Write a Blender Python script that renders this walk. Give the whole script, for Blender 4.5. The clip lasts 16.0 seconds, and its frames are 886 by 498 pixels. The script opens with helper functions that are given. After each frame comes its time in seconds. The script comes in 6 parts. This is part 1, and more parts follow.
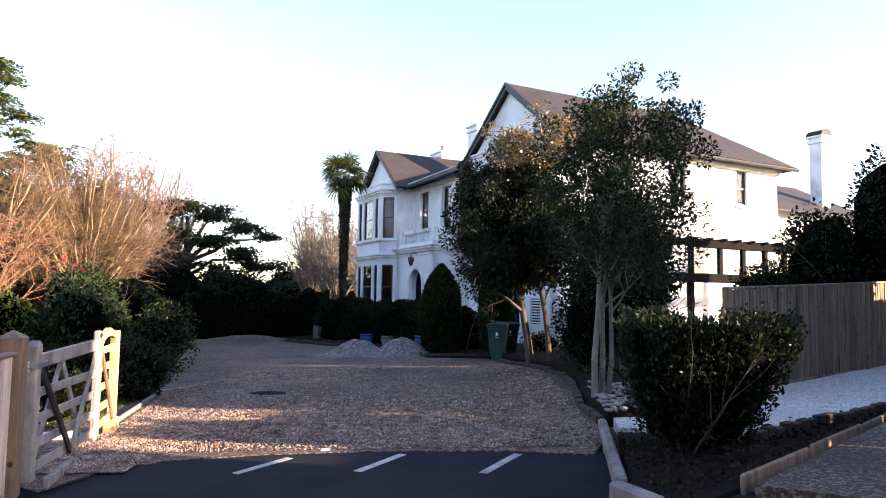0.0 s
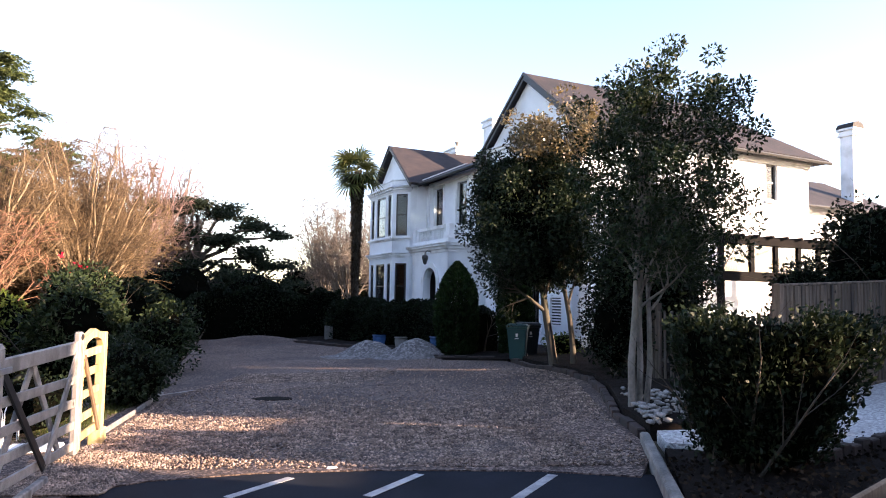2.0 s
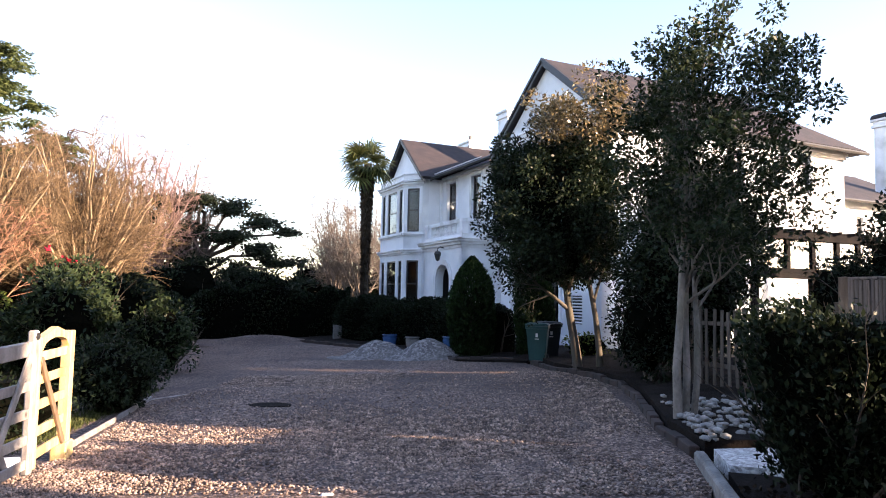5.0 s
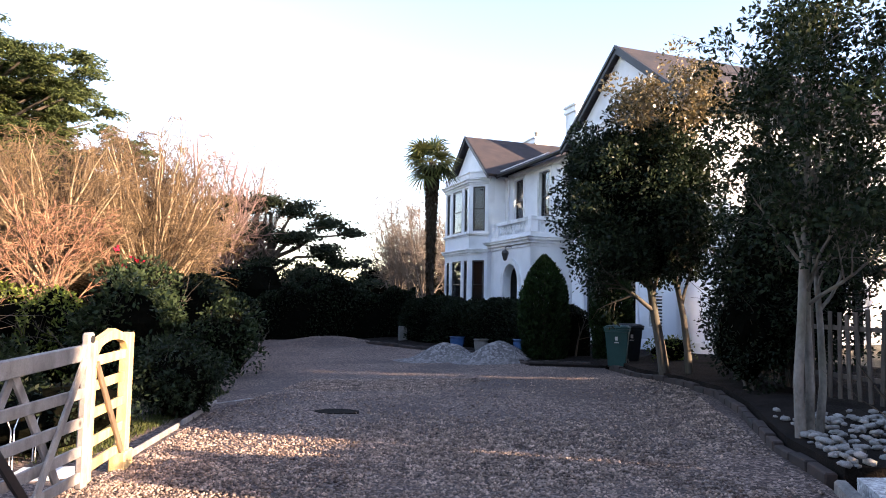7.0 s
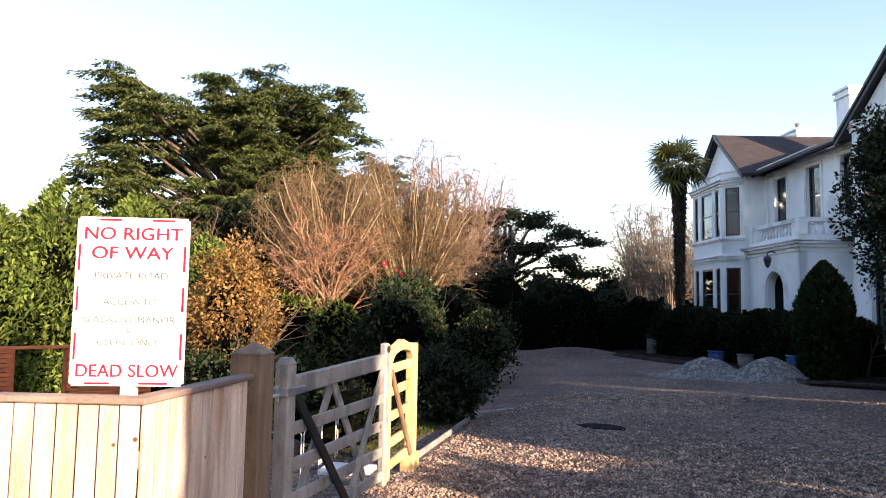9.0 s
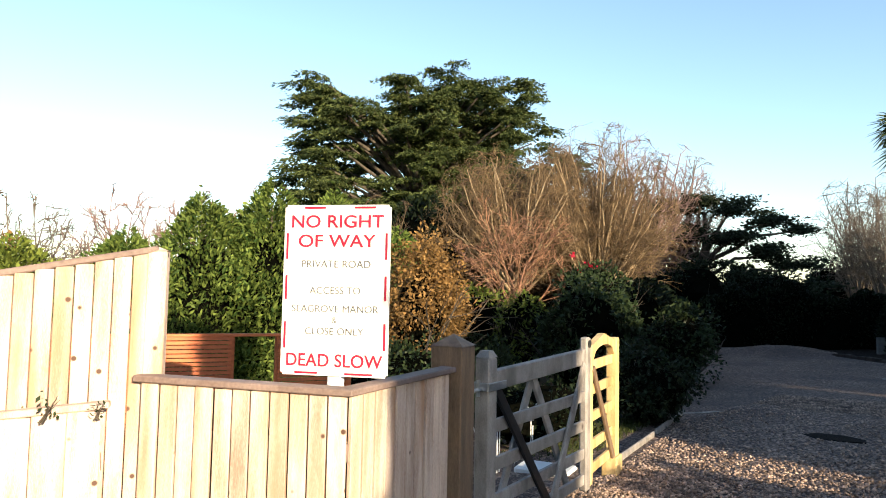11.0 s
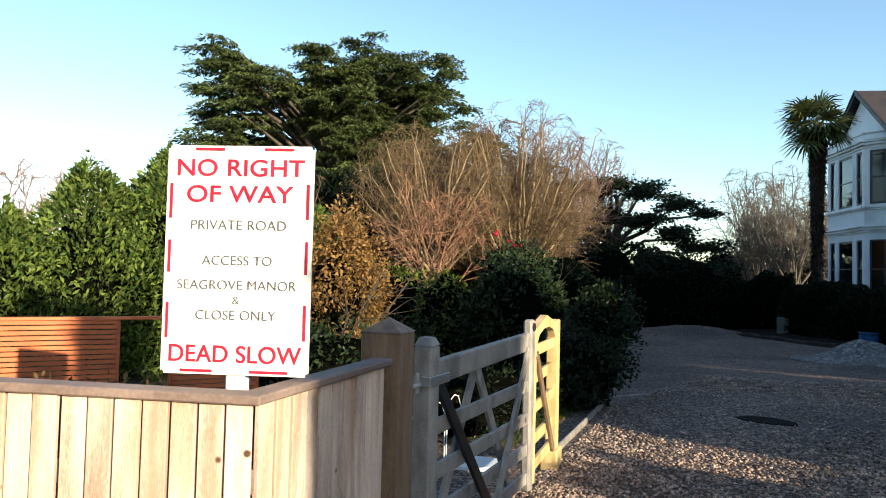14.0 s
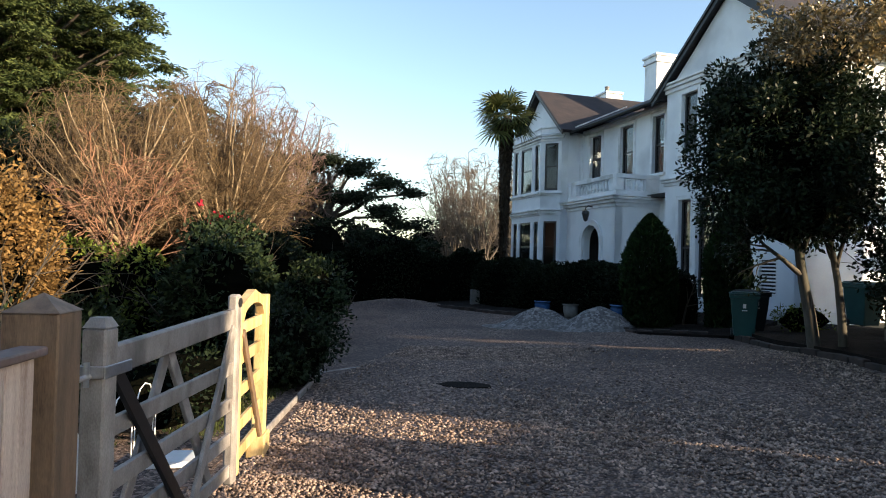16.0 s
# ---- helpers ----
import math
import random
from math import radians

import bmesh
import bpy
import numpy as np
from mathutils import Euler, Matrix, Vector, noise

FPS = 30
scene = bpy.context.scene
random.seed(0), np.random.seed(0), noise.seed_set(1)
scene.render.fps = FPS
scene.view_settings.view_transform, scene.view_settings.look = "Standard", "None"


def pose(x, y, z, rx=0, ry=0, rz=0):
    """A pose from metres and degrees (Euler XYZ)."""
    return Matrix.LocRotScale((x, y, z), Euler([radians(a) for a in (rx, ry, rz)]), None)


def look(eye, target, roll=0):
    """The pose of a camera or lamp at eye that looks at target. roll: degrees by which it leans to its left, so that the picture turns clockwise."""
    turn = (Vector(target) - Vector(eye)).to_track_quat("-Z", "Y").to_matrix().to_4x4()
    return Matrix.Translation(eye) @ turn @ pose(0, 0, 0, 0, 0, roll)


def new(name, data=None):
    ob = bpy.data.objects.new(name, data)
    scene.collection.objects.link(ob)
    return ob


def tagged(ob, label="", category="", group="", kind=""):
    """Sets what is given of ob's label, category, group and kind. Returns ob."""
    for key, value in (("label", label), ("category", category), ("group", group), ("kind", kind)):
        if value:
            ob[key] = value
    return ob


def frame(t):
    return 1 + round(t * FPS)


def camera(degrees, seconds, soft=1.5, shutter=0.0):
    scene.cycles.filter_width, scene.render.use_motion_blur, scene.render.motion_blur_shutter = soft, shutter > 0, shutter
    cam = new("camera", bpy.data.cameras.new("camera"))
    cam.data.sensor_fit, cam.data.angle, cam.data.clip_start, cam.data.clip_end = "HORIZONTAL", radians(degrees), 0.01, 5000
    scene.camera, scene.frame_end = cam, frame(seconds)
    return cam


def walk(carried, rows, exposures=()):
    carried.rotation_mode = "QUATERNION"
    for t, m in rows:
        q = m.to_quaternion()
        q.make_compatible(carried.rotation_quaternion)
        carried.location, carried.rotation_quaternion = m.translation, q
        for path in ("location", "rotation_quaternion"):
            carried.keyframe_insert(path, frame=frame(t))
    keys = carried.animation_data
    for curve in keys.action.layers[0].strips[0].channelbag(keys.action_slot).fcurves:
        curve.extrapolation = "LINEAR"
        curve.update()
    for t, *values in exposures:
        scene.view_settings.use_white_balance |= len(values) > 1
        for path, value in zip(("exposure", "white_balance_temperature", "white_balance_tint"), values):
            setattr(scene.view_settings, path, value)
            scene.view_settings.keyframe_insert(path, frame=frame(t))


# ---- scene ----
cam = camera(66.7, 16.0, soft=1.0)
PATH = [
    (0, (0.127, 0.407, 1.789), (0.019, 2.399, 1.932), 1.0),
    (0.5, (0.078, 0.643, 1.768), (-0.038, 2.635, 1.912), 1.0),
    (1, (0.043, 0.856, 1.763), (-0.079, 2.848, 1.907), 1.0),
    (1.5, (0.039, 1.115, 1.768), (-0.09, 3.105, 1.91), 1.1),
    (2, (-0.011, 1.304, 1.757), (-0.157, 3.294, 1.9), 1.0),
    (2.5, (-0.123, 1.519, 1.759), (-0.273, 3.508, 1.9), 1.1),
    (3, (-0.118, 1.727, 1.741), (-0.275, 3.716, 1.882), 1.1),
    (5.5, (-0.158, 2.588, 1.695), (-0.361, 4.573, 1.837), 1.1),
    (6, (-0.296, 2.783, 1.69), (-0.543, 4.763, 1.835), 1.1),
    (6.5, (-0.383, 2.951, 1.683), (-0.687, 4.922, 1.826), 1.1),
    (7, (-0.409, 3.101, 1.684), (-0.772, 5.063, 1.825), 1.1),
    (7.5, (-0.476, 3.159, 1.684), (-0.867, 5.115, 1.829), 1.0),
    (8, (-0.63, 3.172, 1.696), (-1.113, 5.107, 1.846), 1.1),
    (8.5, (-0.704, 3.045, 1.71), (-1.468, 4.887, 1.866), 0.9),
    (9, (-0.782, 3.033, 1.707), (-1.782, 4.758, 1.865), 1.0),
    (9.5, (-0.851, 3.091, 1.691), (-2.056, 4.681, 1.838), 0.9),
    (10, (-0.914, 3.148, 1.69), (-2.248, 4.631, 1.835), 0.8),
    (12.5, (-1.504, 3.322, 1.662), (-2.947, 4.702, 1.785), 1.2),
    (13, (-1.644, 3.377, 1.649), (-3.044, 4.8, 1.766), 0.9),
    (13.5, (-1.709, 3.485, 1.64), (-3.0, 5.01, 1.734), 1.3),
    (14, (-1.718, 3.69, 1.649), (-2.945, 5.267, 1.726), 1.4),
    (14.5, (-1.716, 3.757, 1.637), (-2.853, 5.402, 1.693), 1.5),
    (15, (-1.774, 3.838, 1.637), (-2.761, 5.577, 1.664), 1.4),
    (15.5, (-1.853, 3.864, 1.625), (-2.558, 5.735, 1.651), 1.6),
    (16, (-1.892, 4.022, 1.606), (-2.363, 5.966, 1.636), 1.6),
]
EXPOSURE = [(0.0, 2.25, 6800, 27), (3.0, 2.3, 6800, 27), (8.0, 2.4, 6900, 26), (9.0, 1.9, 6900, 22), (10.0, 1.6, 6800, 14), (12.5, 1.2, 6200, 3), (14.0, 1.25, 6200, 3), (16.0, 1.45, 6700, 10)]
walk(cam, [(t, look(eye, target, roll)) for t, eye, target, roll in PATH], EXPOSURE)

# ---- daylight: low winter sun from the right ----
SUN_AZIMUTH, SUN_HEIGHT = -15.0, 14.0
world = bpy.data.worlds.new("sky")
scene.world = world
world.use_nodes = True
wn = world.node_tree.nodes
sky = wn.new("ShaderNodeTexSky")
sky.sky_type = "NISHITA"
sky.sun_disc = False
sky.sun_elevation = radians(SUN_HEIGHT)
sky.sun_rotation = radians(90 - SUN_AZIMUTH)
sky.air_density, sky.dust_density, sky.ozone_density = 1.0, 0.6, 1.5
wn["Background"].inputs["Strength"].default_value = 0.13
world.node_tree.links.new(sky.outputs[0], wn["Background"].inputs["Color"])
sun = new("sun", bpy.data.lights.new("sun", "SUN"))
sun.data.energy, sun.data.angle, sun.data.color = 5.0, radians(0.5), (1.0, 0.81, 0.56)
SUN_DIR = Vector((math.cos(radians(SUN_AZIMUTH)) * math.cos(radians(SUN_HEIGHT)), math.sin(radians(SUN_AZIMUTH)) * math.cos(radians(SUN_HEIGHT)), math.sin(radians(SUN_HEIGHT))))
sun.matrix_world = look(SUN_DIR * 50, (0, 0, 0))


# ---- materials ----
def material(name, low, high, rough=0.8, scale=8.0, fine=60.0, bump=0.3, depth=0.01, metal=0.0, vary=0.15, stain=None, spots=0.0, stretch=None, specular=0.5, islands=False):
    """Two-scale noise between two colours, a per-piece brightness shift, optional stains and a fine bump."""
    m = bpy.data.materials.new(name)
    m.use_nodes = True
    n, l = m.node_tree.nodes, m.node_tree.links
    b = n["Principled BSDF"]
    b.inputs["Metallic"].default_value = metal
    b.inputs["Specular IOR Level"].default_value = specular
    tc = n.new("ShaderNodeTexCoord")
    mp = n.new("ShaderNodeMapping")
    l.new(tc.outputs["Object"], mp.inputs["Vector"])
    if stretch:
        mp.inputs["Scale"].default_value = stretch
    info = n.new("ShaderNodeObjectInfo")
    geo = n.new("ShaderNodeNewGeometry")
    rnd = geo.outputs["Random Per Island"] if islands else info.outputs["Random"]
    off = n.new("ShaderNodeVectorMath")
    off.operation = "MULTIPLY_ADD"
    l.new(info.outputs["Random"], off.inputs[0])
    off.inputs[1].default_value = (17.0, 31.0, 23.0)
    l.new(mp.outputs[0], off.inputs[2])
    big = n.new("ShaderNodeTexNoise")
    big.inputs["Scale"].default_value, big.inputs["Detail"].default_value = scale, 5
    l.new(off.outputs[0], big.inputs["Vector"])
    small = n.new("ShaderNodeTexNoise")
    small.inputs["Scale"].default_value, small.inputs["Detail"].default_value = fine, 4
    l.new(off.outputs[0], small.inputs["Vector"])
    add = n.new("ShaderNodeMath")
    add.operation = "MULTIPLY_ADD"
    l.new(small.outputs[0], add.inputs[0])
    add.inputs[1].default_value = 0.5
    half = n.new("ShaderNodeMath")
    half.operation = "MULTIPLY"
    l.new(big.outputs[0], half.inputs[0])
    half.inputs[1].default_value = 0.75
    l.new(half.outputs[0], add.inputs[2])
    ramp = n.new("ShaderNodeValToRGB")
    ramp.color_ramp.elements[0].position, ramp.color_ramp.elements[1].position = 0.42, 0.82
    ramp.color_ramp.elements[0].color, ramp.color_ramp.elements[1].color = (*low, 1), (*high, 1)
    l.new(add.outputs[0], ramp.inputs[0])
    hsv = n.new("ShaderNodeHueSaturation")
    mr = n.new("ShaderNodeMapRange")
    mr.inputs["To Min"].default_value, mr.inputs["To Max"].default_value = 1 - vary, 1 + vary
    l.new(rnd, mr.inputs["Value"])
    l.new(mr.outputs[0], hsv.inputs["Value"])
    l.new(ramp.outputs[0], hsv.inputs["Color"])
    colour = hsv.outputs[0]
    if stain:
        st = n.new("ShaderNodeTexNoise")
        st.inputs["Scale"].default_value, st.inputs["Detail"].default_value = scale * 0.35, 8
        l.new(off.outputs[0], st.inputs["Vector"])
        sr = n.new("ShaderNodeMapRange")
        sr.inputs["From Min"].default_value, sr.inputs["From Max"].default_value = 0.52, 0.72
        l.new(st.outputs[0], sr.inputs["Value"])
        mx = n.new("ShaderNodeMix")
        mx.data_type = "RGBA"
        l.new(sr.outputs[0], mx.inputs["Factor"])
        l.new(colour, mx.inputs["A"])
        mx.inputs["B"].default_value = (*stain, 1)
        colour = mx.outputs["Result"]
    if spots:
        vo = n.new("ShaderNodeTexVoronoi")
        vo.inputs["Scale"].default_value = spots
        knot = n.new("ShaderNodeVectorMath")
        knot.operation = "MULTIPLY_ADD"
        l.new(info.outputs["Random"], knot.inputs[0])
        knot.inputs[1].default_value = (13.0, 7.0, 29.0)
        l.new(tc.outputs["Object"], knot.inputs[2])
        l.new(knot.outputs[0], vo.inputs["Vector"])
        vr = n.new("ShaderNodeMapRange")
        vr.inputs["From Min"].default_value, vr.inputs["From Max"].default_value = 0.12, 0.07
        l.new(vo.outputs["Distance"], vr.inputs["Value"])
        mx2 = n.new("ShaderNodeMix")
        mx2.data_type = "RGBA"
        l.new(vr.outputs[0], mx2.inputs["Factor"])
        l.new(colour, mx2.inputs["A"])
        mx2.inputs["B"].default_value = (low[0] * 0.25, low[1] * 0.18, low[2] * 0.15, 1)
        colour = mx2.outputs["Result"]
    l.new(colour, b.inputs["Base Color"])
    rr = n.new("ShaderNodeMapRange")
    rr.inputs["To Min"].default_value, rr.inputs["To Max"].default_value = max(0.03, rough - 0.12), min(1.0, rough + 0.12)
    l.new(small.outputs[0], rr.inputs["Value"])
    l.new(rr.outputs[0], b.inputs["Roughness"])
    if bump:
        bp = n.new("ShaderNodeBump")
        bp.inputs["Strength"].default_value, bp.inputs["Distance"].default_value = bump, depth
        l.new(add.outputs[0], bp.inputs["Height"])
        l.new(bp.outputs[0], b.inputs["Normal"])
    return m


def leaf_material(name, low, high, rough=0.5, through_light=0.3, vary=0.35):
    m = bpy.data.materials.new(name)
    m.use_nodes = True
    n, l = m.node_tree.nodes, m.node_tree.links
    b = n["Principled BSDF"]
    geo = n.new("ShaderNodeNewGeometry")
    ramp = n.new("ShaderNodeValToRGB")
    ramp.color_ramp.elements[0].color, ramp.color_ramp.elements[1].color = (*low, 1), (*high, 1)
    l.new(geo.outputs["Random Per Island"], ramp.inputs[0])
    tc = n.new("ShaderNodeTexCoord")
    nz = n.new("ShaderNodeTexNoise")
    nz.inputs["Scale"].default_value = 1.1
    l.new(tc.outputs["Object"], nz.inputs["Vector"])
    mr = n.new("ShaderNodeMapRange")
    mr.inputs["From Min"].default_value, mr.inputs["From Max"].default_value = 0.3, 0.7
    mr.inputs["To Min"].default_value, mr.inputs["To Max"].default_value = 1 - vary, 1 + vary
    l.new(nz.outputs[0], mr.inputs["Value"])
    hsv = n.new("ShaderNodeHueSaturation")
    l.new(mr.outputs[0], hsv.inputs["Value"])
    l.new(ramp.outputs[0], hsv.inputs["Color"])
    l.new(hsv.outputs[0], b.inputs["Base Color"])
    b.inputs["Roughness"].default_value = rough
    b.inputs["Specular IOR Level"].default_value = 0.5 if rough < 0.4 else 0.1
    tr = n.new("ShaderNodeBsdfTranslucent")
    l.new(hsv.outputs[0], tr.inputs["Color"])
    mx = n.new("ShaderNodeMixShader")
    mx.inputs[0].default_value = through_light
    l.new(b.outputs[0], mx.inputs[1])
    l.new(tr.outputs[0], mx.inputs[2])
    l.new(mx.outputs[0], n["Material Output"].inputs["Surface"])
    return m


def pebbly(name, dark, mid, pale, size, rough=0.9, patch=(0.10, 0.085, 0.075), patch_amount=0.5):
    """Loose gravel: voronoi stones with their own colours, trodden darker patches and stone relief."""
    m = bpy.data.materials.new(name)
    m.use_nodes = True
    n, l = m.node_tree.nodes, m.node_tree.links
    b = n["Principled BSDF"]
    b.inputs["Roughness"].default_value = rough
    tc = n.new("ShaderNodeTexCoord")
    vo = n.new("ShaderNodeTexVoronoi")
    vo.inputs["Scale"].default_value = size
    l.new(tc.outputs["Object"], vo.inputs["Vector"])
    sep = n.new("ShaderNodeSeparateColor")
    l.new(vo.outputs["Color"], sep.inputs[0])
    ramp = n.new("ShaderNodeValToRGB")
    e = ramp.color_ramp.elements
    e[0].color, e[1].color = (*dark, 1), (*pale, 1)
    k = e.new(0.55)
    k.color = (*mid, 1)
    l.new(sep.outputs[0], ramp.inputs[0])
    nz = n.new("ShaderNodeTexNoise")
    nz.inputs["Scale"].default_value, nz.inputs["Detail"].default_value = 0.45, 7
    l.new(tc.outputs["Object"], nz.inputs["Vector"])
    mr = n.new("ShaderNodeMapRange")
    mr.inputs["From Min"].default_value, mr.inputs["From Max"].default_value = 0.45, 0.65
    mr.inputs["To Max"].default_value = patch_amount
    l.new(nz.outputs[0], mr.inputs["Value"])
    mx = n.new("ShaderNodeMix")
    mx.data_type = "RGBA"
    l.new(mr.outputs[0], mx.inputs["Factor"])
    l.new(ramp.outputs[0], mx.inputs["A"])
    mx.inputs["B"].default_value = (*patch, 1)
    l.new(mx.outputs["Result"], b.inputs["Base Color"])
    bp = n.new("ShaderNodeBump")
    bp.invert = True
    bp.inputs["Strength"].default_value, bp.inputs["Distance"].default_value = 0.8, 0.45 / size
    l.new(vo.outputs["Distance"], bp.inputs["Height"])
    l.new(bp.outputs[0], b.inputs["Normal"])
    return m


def roof_material(name, low, high, rows):
    """Small tiles in staggered courses, weathered."""
    m = material(name, low, high, 0.75, 2.5, 30, 0.4, 0.01, vary=0.1, stain=(low[0] * 0.6, low[1] * 0.7, low[2] * 0.6))
    n, l = m.node_tree.nodes, m.node_tree.links
    b = n["Principled BSDF"]
    br = n.new("ShaderNodeTexBrick")
    br.inputs["Scale"].default_value = rows
    br.inputs["Mortar Size"].default_value = 0.03
    br.inputs["Color1"].default_value, br.inputs["Color2"].default_value, br.inputs["Mortar"].default_value = (1, 1, 1, 1), (0.72, 0.72, 0.72, 1), (0.3, 0.3, 0.3, 1)
    uv = n.new("ShaderNodeUVMap")
    l.new(uv.outputs[0], br.inputs["Vector"])
    mx = n.new("ShaderNodeMix")
    mx.data_type, mx.blend_type = "RGBA", "MULTIPLY"
    mx.inputs["Factor"].default_value = 0.8
    l.new(b.inputs["Base Color"].links[0].from_socket, mx.inputs["A"])
    l.new(br.outputs["Color"], mx.inputs["B"])
    l.new(mx.outputs["Result"], b.inputs["Base Color"])
    return m


def glass_material(name, tint=(0.25, 0.28, 0.30)):
    m = bpy.data.materials.new(name)
    m.use_nodes = True
    b = m.node_tree.nodes["Principled BSDF"]
    b.inputs["Base Color"].default_value = (*tint, 1)
    b.inputs["Roughness"].default_value = 0.02
    b.inputs["Transmission Weight"].default_value = 1.0
    b.inputs["IOR"].default_value = 1.45
    return m


STUCCO = material("painted_stucco", (0.74, 0.77, 0.80), (0.86, 0.88, 0.90), 0.75, 1.6, 45, 0.12, 0.004, vary=0.0, stain=(0.56, 0.58, 0.60))
STUCCO_TRIM = material("painted_moulding", (0.70, 0.72, 0.74), (0.85, 0.86, 0.88), 0.6, 3, 50, 0.1, 0.003, vary=0.04, stain=(0.46, 0.47, 0.46))
TILES = roof_material("clay_roof_tiles", (0.013, 0.012, 0.016), (0.046, 0.032, 0.032), 4.0)
LEAD = material("lead_flashing", (0.35, 0.36, 0.37), (0.55, 0.56, 0.58), 0.5, 4, 40, 0.1)
BARGE = material("dark_barge_board", (0.006, 0.006, 0.007), (0.016, 0.015, 0.015), 0.5, 4, 40, 0.1)
BEAM = material("dark_stained_beams", (0.006, 0.006, 0.007), (0.018, 0.016, 0.015), 0.9, 4, 40, 0.2, specular=0.05)
SASH = material("dark_sash_paint", (0.02, 0.021, 0.024), (0.04, 0.04, 0.045), 0.35, 6, 60, 0.05)
WHITE_PAINT = material("white_gloss_paint", (0.68, 0.69, 0.7), (0.82, 0.82, 0.82), 0.4, 6, 60, 0.05)
GLASS = glass_material("window_glass")
# dimness of rooms and porch, put into a dark colour
DIM_LINING = material("painted_dim_lining", (0.014, 0.013, 0.012), (0.03, 0.028, 0.025), 0.9, 3, 30, 0.1)
DOOR_WOOD = material("dark_door_wood", (0.02, 0.016, 0.014), (0.045, 0.03, 0.025), 0.4, 5, 50, 0.1, stretch=(6, 6, 0.6))
NEW_WOOD = material("pale_pine_boards", (0.33, 0.215, 0.16), (0.72, 0.60, 0.515), 0.7, 3.0, 70, 0.35, 0.004, vary=0.16, stain=(0.36, 0.20, 0.11), spots=7.5, stretch=(6, 6, 0.7))
CAP_WOOD = material("weathered_capping", (0.13, 0.088, 0.075), (0.28, 0.205, 0.18), 0.7, 4, 60, 0.3, 0.004, vary=0.1, stain=(0.12, 0.09, 0.08))
OLD_WOOD = material("brown_fence_boards", (0.13, 0.085, 0.055), (0.32, 0.225, 0.155), 0.8, 3, 60, 0.35, 0.004, vary=0.2, stain=(0.07, 0.055, 0.045), spots=4.0, stretch=(5, 5, 0.8))
DARK_WOOD = material("dark_old_pickets", (0.035, 0.028, 0.022), (0.12, 0.095, 0.075), 0.85, 4, 60, 0.3, 0.004, vary=0.3, stretch=(5, 5, 0.8))
POST_WOOD = material("brown_oak_post", (0.09, 0.058, 0.036), (0.25, 0.165, 0.105), 0.6, 3, 50, 0.3, 0.004, vary=0.1, spots=4, stretch=(5, 5, 0.8))
GATE_WOOD = material("grey_gate_timber", (0.17, 0.15, 0.14), (0.36, 0.33, 0.31), 0.65, 4, 60, 0.3, 0.004, vary=0.12, stain=(0.10, 0.09, 0.085), spots=3, stretch=(3, 3, 1.5))
YELLOW_WOOD = material("honey_gate_post", (0.40, 0.26, 0.10), (0.68, 0.50, 0.25), 0.6, 3, 50, 0.25, 0.004, vary=0.08, stain=(0.30, 0.17, 0.06), stretch=(5, 5, 0.9))
ORANGE_WOOD = material("orange_slats", (0.34, 0.075, 0.022), (0.56, 0.15, 0.045), 0.6, 4, 50, 0.2, vary=0.15, stretch=(1, 1, 4))
STEEL = material("galvanised_steel", (0.35, 0.36, 0.38), (0.55, 0.56, 0.58), 0.4, 8, 60, 0.1, metal=0.9)
BLACK_IRON = material("black_iron", (0.015, 0.015, 0.016), (0.03, 0.03, 0.03), 0.45, 8, 60, 0.1)
CONCRETE = material("cast_concrete", (0.13, 0.125, 0.115), (0.28, 0.265, 0.245), 0.9, 5, 70, 0.3, 0.006, stain=(0.17, 0.16, 0.14))
ASPHALT = material("asphalt", (0.007, 0.009, 0.014), (0.022, 0.026, 0.036), 0.95, 1.6, 220, 0.5, 0.006, stain=(0.02, 0.022, 0.028), specular=0.12)
ROAD_PAINT = material("worn_road_paint", (0.20, 0.20, 0.21), (0.48, 0.48, 0.48), 0.75, 9, 90, 0.2, stain=(0.20, 0.20, 0.21))
SOIL = material("dark_soil", (0.006, 0.0045, 0.004), (0.020, 0.015, 0.012), 1.0, 3, 60, 0.8, 0.03, specular=0.1)
EARTH = material("leafy_ground", (0.018, 0.020, 0.010), (0.07, 0.055, 0.030), 0.95, 0.7, 40, 0.6, 0.03)
GRAVEL = pebbly("brown_gravel", (0.024, 0.015, 0.012), (0.10, 0.062, 0.048), (0.36, 0.26, 0.21), 42, patch=(0.050, 0.034, 0.031), patch_amount=0.7)
WHITE_GRAVEL = pebbly("pale_gravel", (0.30, 0.29, 0.28), (0.52, 0.51, 0.50), (0.75, 0.74, 0.72), 38, patch=(0.38, 0.37, 0.36), patch_amount=0.4)
STONE = material("loose_gravel_stone", (0.05, 0.030, 0.024), (0.47, 0.34, 0.265), 0.85, 6, 50, 0.2, islands=True, vary=0.6)
HEAP_STONE = pebbly("heaped_stone", (0.06, 0.055, 0.055), (0.14, 0.13, 0.125), (0.3, 0.28, 0.27), 22, patch=(0.16, 0.15, 0.14), patch_amount=0.4)
PEBBLE = material("pale_cobble", (0.13, 0.125, 0.12), (0.36, 0.345, 0.32), 0.7, 9, 60, 0.15, vary=0.3)
EDGE_BRICK = material("dark_edging_brick", (0.02, 0.013, 0.011), (0.06, 0.04, 0.032), 0.85, 6, 60, 0.4, 0.006, vary=0.3, stain=(0.02, 0.018, 0.015))
ROCK = material("grey_rock", (0.08, 0.075, 0.07), (0.24, 0.23, 0.21), 0.9, 4, 40, 0.5, 0.02, vary=0.3)
BIN_GREEN = material("teal_bin_plastic", (0.010, 0.055, 0.055), (0.02, 0.085, 0.082), 0.45, 4, 90, 0.08)
